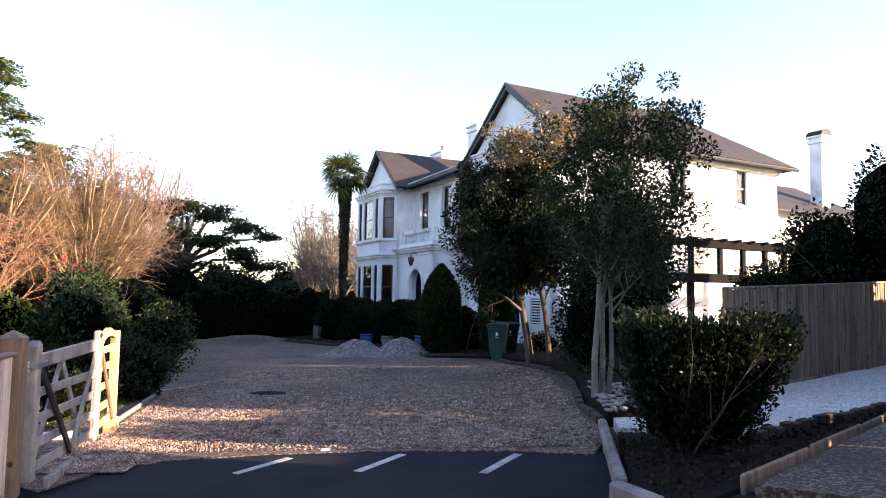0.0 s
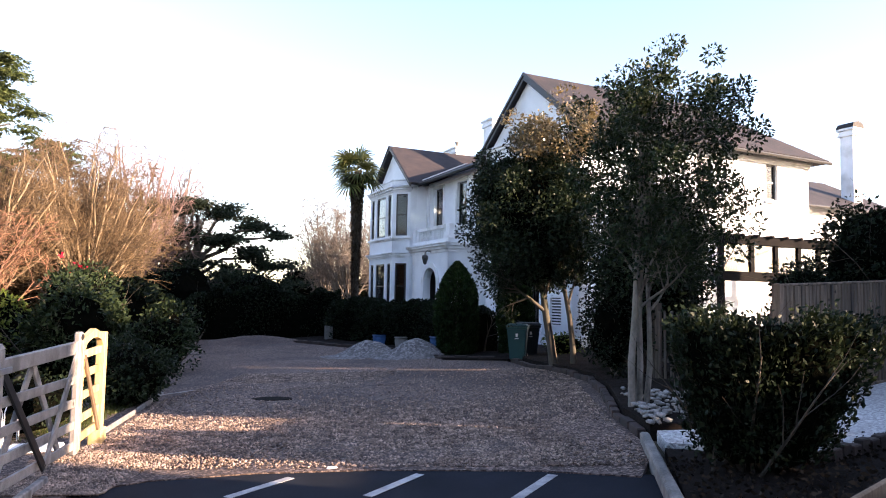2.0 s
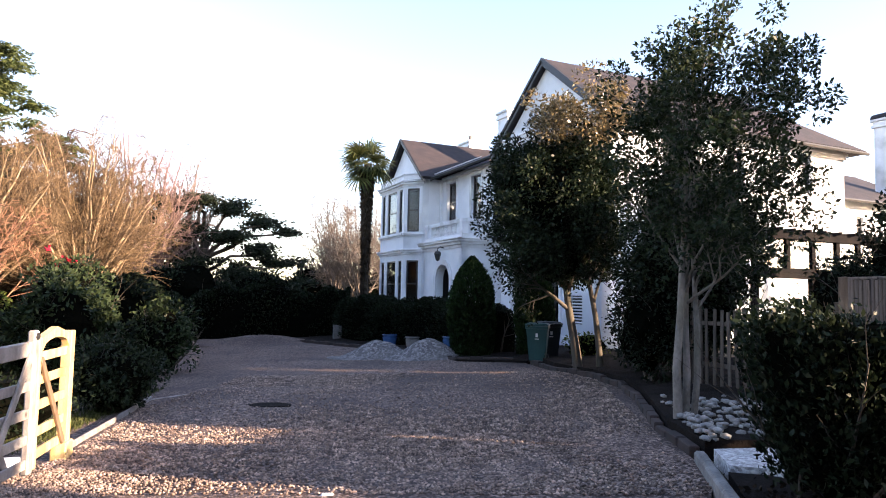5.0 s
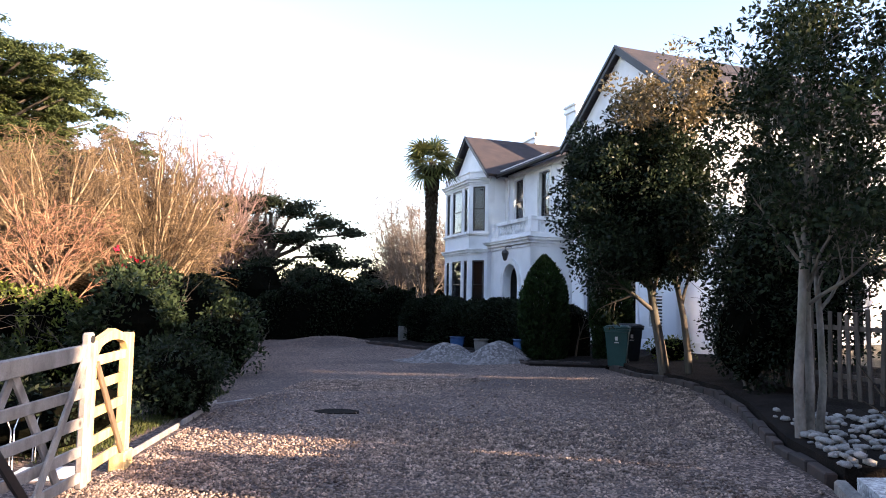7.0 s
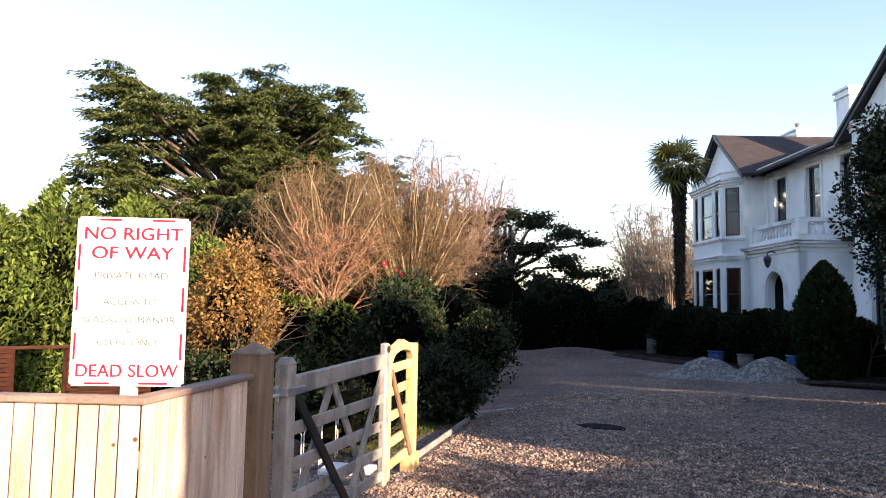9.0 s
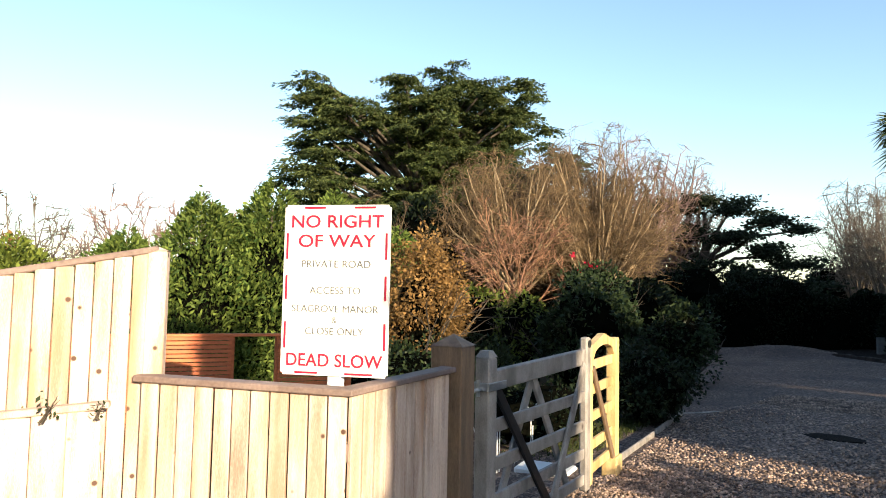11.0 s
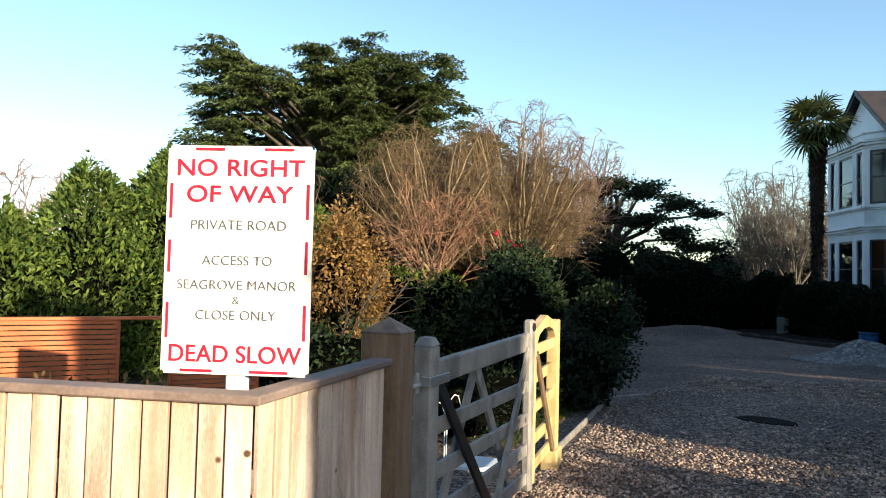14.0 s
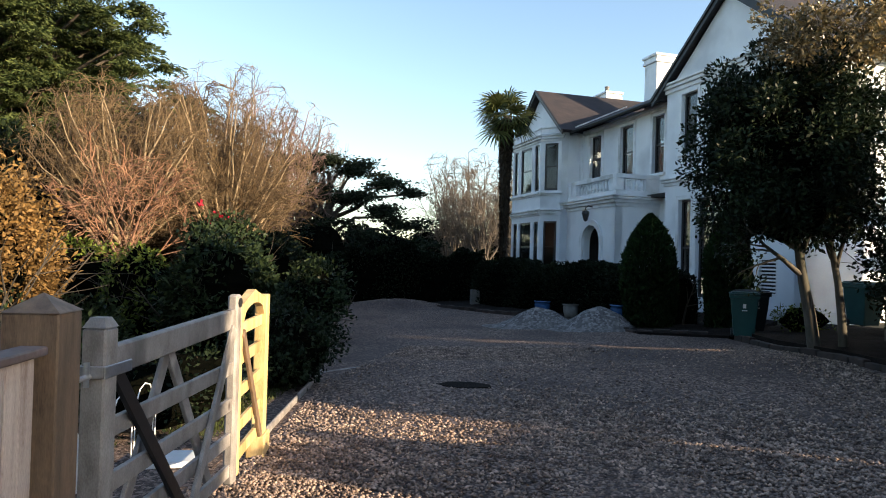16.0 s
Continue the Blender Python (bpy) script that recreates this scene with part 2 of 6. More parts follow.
BIN_DARK = material("dark_bin_plastic", (0.012, 0.018, 0.022), (0.025, 0.032, 0.038), 0.5, 4, 90, 0.08)
BLUE_POT = material("blue_glazed_pot", (0.02, 0.06, 0.16), (0.05, 0.13, 0.28), 0.2, 5, 40, 0.05)
SIGN_WHITE = material("white_sign_board", (0.78, 0.78, 0.76), (0.84, 0.84, 0.82), 0.4, 2, 30, 0.02, vary=0.0)
SIGN_RED = material("red_sign_ink", (0.30, 0.008, 0.035), (0.38, 0.014, 0.05), 0.5, 5, 40, 0.0, vary=0.0)
SIGN_BLACK = material("grey_sign_ink", (0.06, 0.06, 0.07), (0.12, 0.12, 0.13), 0.5, 5, 40, 0.0, vary=0.0)
BARK_PALE = material("pale_smooth_bark", (0.08, 0.07, 0.055), (0.24, 0.21, 0.18), 0.8, 6, 40, 0.4, 0.01, stain=(0.10, 0.10, 0.06), stretch=(1, 1, 0.5))
BARK_MID = material("grey_brown_bark", (0.035, 0.028, 0.02), (0.11, 0.088, 0.066), 0.85, 6, 40, 0.5, 0.012, stain=(0.05, 0.05, 0.03), stretch=(1, 1, 0.4))
BARK_DARK = material("dark_bark", (0.03, 0.024, 0.018), (0.10, 0.08, 0.06), 0.9, 6, 40, 0.6, 0.02, stretch=(1, 1, 0.4))
# gold twigs and pale limbs: low sun on them is put into the colour
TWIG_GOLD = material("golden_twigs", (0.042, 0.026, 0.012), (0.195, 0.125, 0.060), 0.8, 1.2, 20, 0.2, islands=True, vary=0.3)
LIMB_PALE = material("limbs_with_sun_in_colour", (0.15, 0.10, 0.055), (0.42, 0.31, 0.19), 0.8, 3, 30, 0.3)
TWIG_BROWN = material("dark_brown_twigs", (0.035, 0.022, 0.013), (0.13, 0.085, 0.045), 0.85, 1.2, 20, 0.1, islands=True, vary=0.3)
TWIG_RED = material("russet_twigs", (0.10, 0.045, 0.028), (0.32, 0.165, 0.095), 0.8, 1.2, 20, 0.2, islands=True, vary=0.3)
TWIG_PINK = material("pinkish_far_twigs", (0.13, 0.08, 0.07), (0.26, 0.17, 0.15), 0.85, 0.6, 20, 0.1, islands=True, vary=0.2)
TWIG_GREY = material("grey_far_twigs", (0.075, 0.06, 0.05), (0.16, 0.13, 0.105), 0.85, 0.6, 20, 0.1, islands=True, vary=0.2)
HOLLY = leaf_material("glossy_holly_leaf", (0.006, 0.012, 0.006), (0.026, 0.038, 0.018), 0.42, 0.12)
# variegation and sunlight together, put into the golden colour
HOLLY_GOLD = leaf_material("variegated_sun_painted_holly", (0.05, 0.045, 0.02), (0.26, 0.19, 0.09), 0.35, 0.2)
SLIM_LEAF = leaf_material("evergreen_bay_leaf", (0.008, 0.017, 0.008), (0.036, 0.05, 0.022), 0.42, 0.2)
LAUREL = leaf_material("laurel_leaf", (0.010, 0.020, 0.009), (0.042, 0.060, 0.026), 0.4, 0.2)
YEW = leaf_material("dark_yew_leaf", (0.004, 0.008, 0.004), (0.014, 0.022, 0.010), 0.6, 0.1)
TOPIARY = leaf_material("clipped_conifer_leaf", (0.006, 0.017, 0.005), (0.022, 0.045, 0.013), 0.6, 0.15)
CYPRESS = leaf_material("cypress_spray", (0.016, 0.030, 0.011), (0.095, 0.115, 0.038), 0.6, 0.2)
CEDAR = leaf_material("cedar_spray", (0.007, 0.013, 0.008), (0.034, 0.044, 0.024), 0.65, 0.15)
LEYLAND = leaf_material("leylandii_spray", (0.022, 0.05, 0.012), (0.17, 0.22, 0.05), 0.6, 0.25)
YELLOW_LEAF = leaf_material("golden_shrub_leaf", (0.12, 0.07, 0.025), (0.34, 0.20, 0.075), 0.5, 0.35)
LIME_LEAF = leaf_material("lime_ivy_leaf", (0.05, 0.075, 0.015), (0.20, 0.24, 0.05), 0.4, 0.3)
BROWN_LEAF = leaf_material("dry_brown_leaf", (0.06, 0.035, 0.015), (0.22, 0.13, 0.06), 0.7, 0.3)
RED_FLOWER = leaf_material("red_camellia_petal", (0.35, 0.015, 0.03), (0.6, 0.04, 0.08), 0.5, 0.3)
PALM_LEAF = leaf_material("palm_frond", (0.03, 0.045, 0.016), (0.13, 0.14, 0.05), 0.45, 0.2)
PALM_DRY = leaf_material("dry_palm_skirt", (0.018, 0.014, 0.010), (0.065, 0.048, 0.032), 0.8, 0.15)
LITTER = leaf_material("dark_leaf_litter", (0.006, 0.005, 0.004), (0.05, 0.034, 0.022), 0.8, 0.05)
# near-black: the shade inside foliage, painted as colour
INNER_SHADE = material("painted_inner_shade", (0.0015, 0.002, 0.0012), (0.004, 0.004, 0.003), 1.0, 6, 40, 0.8, 0.04, specular=0.0)
GRASS = leaf_material("winter_grass", (0.03, 0.045, 0.012), (0.10, 0.11, 0.04), 0.6, 0.25)


# ---- mesh helpers ----
def put(name, me, mat, parent=None, label="", matrix=None):
    ob = new(name, me)
    if mat:
        me.materials.append(mat)
    if parent:
        ob.parent = parent
    if matrix is not None:
        ob.matrix_basis = matrix
    if label:
        tagged(ob, label)
    return ob


def part(name, bm, mat, parent=None, label="", smooth=False, matrix=None):
    me = bpy.data.meshes.new(name)
    bmesh.ops.recalc_face_normals(bm, faces=bm.faces)
    bm.to_mesh(me)
    bm.free()
    if smooth:
        me.polygons.foreach_set("use_smooth", [True] * len(me.polygons))
    return put(name, me, mat, parent, label, matrix)


def mesh_np(name, verts, faces, smooth=False):
    verts, faces = np.asarray(verts, dtype=np.float32), np.asarray(faces, dtype=np.int32)
    me = bpy.data.meshes.new(name)
    k = faces.shape[1]
    me.vertices.add(len(verts))
    me.vertices.foreach_set("co", verts.ravel())
    me.loops.add(faces.size)
    me.loops.foreach_set("vertex_index", faces.ravel())
    me.polygons.add(len(faces))
    me.polygons.foreach_set("loop_start", np.arange(0, faces.size, k, dtype=np.int32))
    if smooth:
        me.polygons.foreach_set("use_smooth", np.ones(len(faces), dtype=bool))
    me.update(calc_edges=True)
    me.validate()
    return me


def box(bm, x0, x1, y0, y1, z0, z1, bevel=0.0, matrix=None):
    m = Matrix.Translation(((x0 + x1) / 2, (y0 + y1) / 2, (z0 + z1) / 2)) @ Matrix.Diagonal((abs(x1 - x0), abs(y1 - y0), abs(z1 - z0), 1))
    if matrix is not None:
        m = matrix @ m
    made = bmesh.ops.create_cube(bm, size=1.0, matrix=m)
    if bevel:
        edges = list({e for v in made["verts"] for e in v.link_edges})
        bmesh.ops.bevel(bm, geom=edges, offset=bevel, segments=1, affect="EDGES")
    return bm


def bar(bm, p, q, width, height, bevel=0.0):
    """A straight timber from p to q, upright section."""
    p, q = Vector(p), Vector(q)
    d = (q - p).normalized()
    side = d.cross(Vector((0, 0, 1)))
    side = side.normalized() if side.length > 1e-4 else Vector((1, 0, 0))
    up = side.cross(d)
    m = Matrix((side, d, up)).transposed().to_4x4()
    m.translation = (p + q) / 2
    return box(bm, -width / 2, width / 2, -(q - p).length / 2, (q - p).length / 2, -height / 2, height / 2, bevel, m)


def tube(bm, pts, radii, sides=8):
    rings = []
    for i, p in enumerate(pts):
        p = Vector(p)
        d = (Vector(pts[min(i + 1, len(pts) - 1)]) - Vector(pts[max(i - 1, 0)])).normalized()
        a = d.orthogonal().normalized()
        b = d.cross(a)
        rings.append([bm.verts.new(p + (a * math.cos(k * math.tau / sides) + b * math.sin(k * math.tau / sides)) * radii[i]) for k in range(sides)])
    for r, s in zip(rings, rings[1:]):
        off = min(range(sides), key=lambda o: (r[0].co - s[o].co).length)
        for k in range(sides):
            bm.faces.new((r[k], r[(k + 1) % sides], s[(k + 1 + off) % sides], s[(k + off) % sides]))
    bm.faces.new(rings[0][::-1])
    bm.faces.new(rings[-1])
    return bm


def ground_z(x, y):
    return 0.045 * (min(max(x, -45), 25) + 4) + 0.006 * (min(max(y, -20), 80) - 8)


def patch(name, outline, lift, mat, label, thick=0.03, kind="structure", category="ground", step=0.0, rough=0.0, seed=1):
    """A thin laid layer on the sloping ground with a given outline; step > 0 gives it an uneven surface."""
    bm = bmesh.new()
    top = [bm.verts.new((x, y, ground_z(x, y) + lift)) for x, y in outline]
    f = bm.faces.new(top)
    bmesh.ops.triangulate(bm, faces=[f])
    if step:
        for _ in range(12):
            long = [e for e in bm.edges if e.calc_length() > step]
            if not long:
                break
            bmesh.ops.subdivide_edges(bm, edges=long, cuts=1)
            bmesh.ops.triangulate(bm, faces=[f for f in bm.faces if len(f.verts) > 3])
        for v in bm.verts:
            if not v.is_boundary:
                v.co.z += rough * (noise.noise(v.co * 0.9 + Vector((seed, 0, 0))) + 0.5 * noise.noise(v.co * 3.1))
    edge = [e for e in bm.edges if e.is_boundary]
    made = bmesh.ops.extrude_edge_only(bm, edges=edge)
    for v in made["geom"]:
        if isinstance(v, bmesh.types.BMVert):
            v.co.z -= thick
    ob = part(name, bm, mat)
    return tagged(ob, label, category, kind=kind)


# ---- plants ----
def leaf_mesh(name, centres, size, aspect=0.45, seed=0, droop=0.0, flat=0.0, along=None):
    """Many small folded leaves as one mesh: each a pointed quad bent along its midrib."""
    g = np.random.default_rng(seed)
    c = np.asarray(centres, dtype=float)
    n = len(c)
    d = g.normal(size=(n, 3)) if along is None else along + g.normal(size=(n, 3)) * 0.55
    d[:, 2] = d[:, 2] * (1 - flat) - droop
    d /= np.linalg.norm(d, axis=1)[:, None] + 1e-9
    r = g.normal(size=(n, 3))
    r[:, 2] *= 1 - flat * 0.8
    s = np.cross(d, r)
    s /= np.linalg.norm(s, axis=1)[:, None] + 1e-9
    nn = np.cross(s, d)
    L = (size * g.uniform(0.6, 1.35, n))[:, None]
    W = L * aspect
    v = np.empty((n, 4, 3))
    v[:, 0] = c - d * L * 0.5
    v[:, 1] = c + s * W * 0.5 + nn * W * 0.18
    v[:, 2] = c + d * L * 0.5
    v[:, 3] = c - s * W * 0.5 + nn * W * 0.18
    return mesh_np(name, v.reshape(-1, 3), np.arange(n * 4).reshape(n, 4))


def lobes(centre, radii, n_lobes, lobe, n, seed, shell=0.55, low=-0.75):
    """Points for leaves: overlapping clumps spread over an ellipsoid, so that the outline is uneven, with gaps."""
    g = np.random.default_rng(seed)
    d = g.normal(size=(n_lobes, 3))
    d /= np.linalg.norm(d, axis=1)[:, None]
    d[:, 2] = np.maximum(d[:, 2], low)
    ctr = np.asarray(centre) + d * np.asarray(radii) * g.uniform(shell, 1.0, (n_lobes, 1))
    which = g.integers(0, n_lobes, n)
    e = g.normal(size=(n, 3))
    e /= np.linalg.norm(e, axis=1)[:, None]
    rad = lobe * g.uniform(0.7, 1.3, n_lobes)[which] * np.cbrt(g.uniform(0.08, 1.0, n))
    return ctr[which] + e * rad[:, None], e


def grow(g, p, d, length, r, level, spec, out, tips):
    """One branch and, from it, smaller ones. spec: per level (children, angle, length share, wander, lift)."""
    kids, angle, share, wander, lift = spec[level]
    segs = 6 if level < 2 else 4
    pts, rad = [p], [r]
    for i in range(segs):
        d = d + g.normal(size=3) * wander
        d[2] += lift
        d /= np.linalg.norm(d)
        p = p + d * length / segs
        pts.append(p)
        rad.append(r * (1 - 0.75 * (i + 1) / segs))
    out.append((pts, rad, level))
    if level + 1 >= len(spec):
        tips.append((pts[-1], d))
        tips.append((pts[-2], d))
        return
    for k in range(kids):
        t = 0.35 + 0.65 * (k + g.uniform(0.1, 0.9)) / kids
        i = min(int(t * segs), segs - 1)
        q = pts[i] + (pts[i + 1] - pts[i]) * (t * segs - i)
        a = g.normal(size=3)
        a -= d * (a @ d)
        a /= np.linalg.norm(a) + 1e-9
        ang = radians(angle) * g.uniform(0.65, 1.3)
        nd = d * math.cos(ang) + a * math.sin(ang)
        grow(g, q, nd, length * share * g.uniform(0.75, 1.2) * (1.15 - 0.35 * t), max(rad[i] * 0.62, 0.0035), level + 1, spec, out, tips)


def branch_mesh(name, lines, sides=(8, 6, 4, 3, 3, 3), thin=0.0):
    V, Q, base = [], [], 0
    for pts, rad, level in lines:
        k = sides[min(level, len(sides) - 1)]
        P = np.asarray(pts)
        D = np.gradient(P, axis=0)
        D /= np.linalg.norm(D, axis=1)[:, None] + 1e-9
        ref = np.array([0.31, 0.95, 0.05]) if abs(D[0][1]) < 0.8 else np.array([0.95, 0.2, 0.1])
        A = np.cross(D, ref)
        A /= np.linalg.norm(A, axis=1)[:, None] + 1e-9
        B = np.cross(D, A)
        ang = np.arange(k) * math.tau / k
        ring = P[:, None] + (A[:, None] * np.cos(ang)[None, :, None] + B[:, None] * np.sin(ang)[None, :, None]) * np.maximum(np.asarray(rad), thin)[:, None, None]
        V.append(ring.reshape(-1, 3))
        m = len(pts)
        i = np.arange(m - 1)[:, None] * k + np.arange(k)[None]
        j = np.arange(m - 1)[:, None] * k + (np.arange(k)[None] + 1) % k
        Q.append(np.stack([i, j, j + k, i + k], -1).reshape(-1, 4) + base)
        base += m * k
    return mesh_np(name, np.concatenate(V), np.concatenate(Q), True)


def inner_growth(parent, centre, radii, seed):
    """Near-black core added behind a shrub's or crown's leaves, its shade put into colour."""
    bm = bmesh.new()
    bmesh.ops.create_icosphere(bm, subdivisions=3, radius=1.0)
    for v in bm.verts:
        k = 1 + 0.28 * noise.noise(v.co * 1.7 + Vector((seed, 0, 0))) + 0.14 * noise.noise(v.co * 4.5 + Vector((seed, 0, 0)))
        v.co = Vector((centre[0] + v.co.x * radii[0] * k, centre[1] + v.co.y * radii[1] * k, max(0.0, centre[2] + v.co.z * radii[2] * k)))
    part("inner_growth", bm, INNER_SHADE, parent)


def plant(name, x, y, label, category, group="", z=None):
    ob = new(name)
    ob.location = (x, y, ground_z(x, y) - 0.02 if z is None else z)
    return tagged(ob, label, category, group)


def bush(name, x, y, radii, height, label, leaf, size, n, n_lobes, lobe, seed, category="shrub", z=None, aspect=0.5, group="", low=-0.75, stems=7, core=0.8):
    """A leafy shrub: stems from the ground and an uneven crown of leaves."""
    top = plant(name, x, y, label, category, group, z)
    g = np.random.default_rng(seed)
    rz = height / 2
    pts, away = lobes((0, 0, rz * 1.02), (radii[0], radii[1], rz * 0.92), n_lobes, lobe, n, seed, low=low)
    keep = pts[:, 2] > 0.02
    put("crown", leaf_mesh("crown", pts[keep], size, aspect, seed, along=away[keep]), leaf, top)
    if core:
        inner_growth(top, (0, 0, rz), (radii[0] * core, radii[1] * core, rz * core), seed)
    lines, tips = [], []
    for k in range(stems):
        d = np.array([g.normal() * 0.45, g.normal() * 0.45, 1.0])
        grow(g, np.array([g.normal() * radii[0] * 0.15, g.normal() * radii[1] * 0.15, 0.0]), d / np.linalg.norm(d), height * 0.75, 0.003 + 0.022 * min(height, 1.2), 2, [None, None, (4, 40, 0.5, 0.12, 0.02), (0, 0, 0, 0.15, 0.0)], lines, tips)
    put("stem", branch_mesh("stem", lines), BARK_DARK, top)
    return top


def bare_tree(name, x, y, height, label, bark, spec, seed, radius=0.09, lean=(0, 0), trunk_share=0.45, category="tree", stems=1, thin=0.004, group=""):
    top = plant(name, x, y, label, category, group)
    g = np.random.default_rng(seed)
    lines, tips = [], []
    for k in range(stems):
        d = np.array([lean[0] + g.normal() * (0.25 if stems > 1 else 0.03), lean[1] + g.normal() * (0.25 if stems > 1 else 0.03), 1.0])
        grow(g, np.array([g.normal() * 0.12 * (stems > 1), g.normal() * 0.12 * (stems > 1), 0.0]), d / np.linalg.norm(d), height * trunk_share, radius, 0, spec, lines, tips)
    put("trunk", branch_mesh("trunk", [l for l in lines if l[2] < 2]), bark, top)
    put("bare_crown", branch_mesh("bare_crown", [l for l in lines if l[2] >= 2], thin=thin), bark, top)
    return top


# ---- ground ----
def build_ground():
    xs = sorted({-900, -400, -200, -100, -60, -45, *range(-40, 26, 3), 25, 40, 60, 100, 200, 400, 900})
    ys = sorted({-900, -400, -200, -100, -50, -20, *range(-18, 80, 4), 80, 100, 200, 400, 900})
    V = [(x, y, ground_z(x, y) - 0.05) for y in ys for x in xs]
    k = len(xs)
    F = [(j * k + i, j * k + i + 1, (j + 1) * k + i + 1, (j + 1) * k + i) for j in range(len(ys) - 1) for i in range(k - 1)]
    ob = put("ground", mesh_np("ground", V, F), EARTH)
    tagged(ob, "dark leafy earth round the drive", "ground", kind="structure")


build_ground()
patch("road", [(-30, -12), (30, -12), (30, 3.4), (8, 5.2), (2.6, 5.9), (1.5, 6.9), (1.35, 7.45), (0.4, 7.66), (-1.1, 7.75), (-2.2, 7.66), (-3.0, 7.42), (-3.45, 7.05), (-3.6, 6.4), (-4.0, 4.6), (-4.6, 3.6), (-30, 1.0)], 0.0, ASPHALT, "dark damp asphalt of the road edge", 0.06, category="road")
patch("pavement_gravel", [(-3.75, 6.3), (-3.55, 7.0), (-3.1, 7.35), (-2.2, 7.58), (-1.1, 7.66), (0.4, 7.58), (1.3, 7.35), (1.62, 8.3), (1.55, 10.0), (1.72, 12.2), (1.7, 13.6), (1.35, 14.9), (0.75, 16.2), (0.35, 17.6), (-1.2, 18.2), (-2.2, 20.5), (-5.0, 23.4), (-7.5, 26.4), (-11.2, 29.0), (-13.5, 28.0), (-11.0, 22.5), (-8.0, 17.5), (-6.2, 13.6), (-5.6, 12.4), (-4.95, 9.6), (-4.75, 8.6), (-7.5, 8.6), (-7.2, 6.6), (-4.2, 6.6)], 0.012, GRAVEL, "brown shingle drive with trodden patches", 0.05, category="drive", step=0.5, rough=0.018)
for a, b in (((-2.17, 6.85), (-1.81, 7.44)), ((-1.0, 6.86), (-0.64, 7.52)), ((0.19, 6.74), (0.55, 7.46))):
    d = Vector((b[0] - a[0], b[1] - a[1], 0)).normalized()
    s = Vector((-d.y, d.x, 0)) * 0.045
    patch("road_marking", [(a[0] + s.x, a[1] + s.y), (a[0] - s.x, a[1] - s.y), (b[0] - s.x, b[1] - s.y), (b[0] + s.x, b[1] + s.y)], 0.005, ROAD_PAINT, "worn white painted dash on the asphalt", 0.004, category="marking")
patch("bed_soil", [(1.75, 9.0), (1.66, 10.1), (1.85, 12.2), (1.85, 13.7), (1.5, 15.0), (0.9, 16.3), (0.6, 18.0), (2.3, 19.6), (5.5, 15.5), (3.6, 11.0), (3.3, 9.0)], 0.14, SOIL, "dark bare soil of the planting bed", 0.25, category="soil", step=0.4, rough=0.06)
patch("corner_bed", [(1.25, 5.2), (1.72, 8.25), (2.0, 8.15), (2.5, 7.7), (2.9, 7.6), (5.5, 9.4), (9.0, 10.95), (5.2, 8.95), (2.2, 6.0)], 0.045, SOIL, "dark leaf-strewn soil round the corner shrub", 0.25, category="soil", step=0.3, rough=0.04)
patch("front_bed", [(0.4, 17.7), (-1.2, 18.3), (-2.0, 20.6), (-4.8, 23.6), (-7.4, 26.6), (-11.0, 29.2), (-6.0, 36.0), (2.0, 21.0)], 0.05, SOIL, "dark soil under the hedge before the house", 0.12, category="soil", step=0.8, rough=0.05)
patch("white_gravel", [(1.75, 8.3), (1.8, 8.9), (3.3, 9.05), (3.6, 10.9), (10.4, 16.0), (20.0, 14.0), (12.0, 11.9), (9.0, 11.0), (5.5, 9.45), (2.9, 7.65), (2.5, 7.75), (2.0, 8.2)], 0.085, WHITE_GRAVEL, "pale grey shingle path along the fence", 0.2, category="path", step=0.6, rough=0.02)
patch("verge_gravel", [(2.3, 5.9), (5.2, 8.8), (14.0, 13.0), (14.0, 5.0), (4.0, 4.9)], 0.10, GRAVEL, "brown shingle beside the planting bed", 0.2, category="path", step=0.6, rough=0.02)
patch("drain_cover", [(-3.92, 12.22), (-3.7, 12.02), (-3.45, 12.0), (-3.2, 12.08), (-3.24, 12.24), (-3.5, 12.40), (-3.78, 12.38)], 0.02, SOIL, "dark damp drain patch in the drive", 0.02, category="drain")


# ---- house ----
HOUSE = tagged(new("house"), "large white stucco villa with dark windows and tiled gables", "house")
HOUSE.matrix_basis = pose(0, 0, 0, 0, 0, 30) @ Matrix.Translation((12.4, 16.6, 0))


def along(p0, p1):
    """Matrix of a wall from p0 to p1: x along it, y into the house, z up."""
    d = Vector((p1[0] - p0[0], p1[1] - p0[1], 0))
    m = Matrix.Rotation(math.atan2(d.y, d.x), 4, "Z")
    m.translation = (p0[0], p0[1], 0)
    return m, d.length


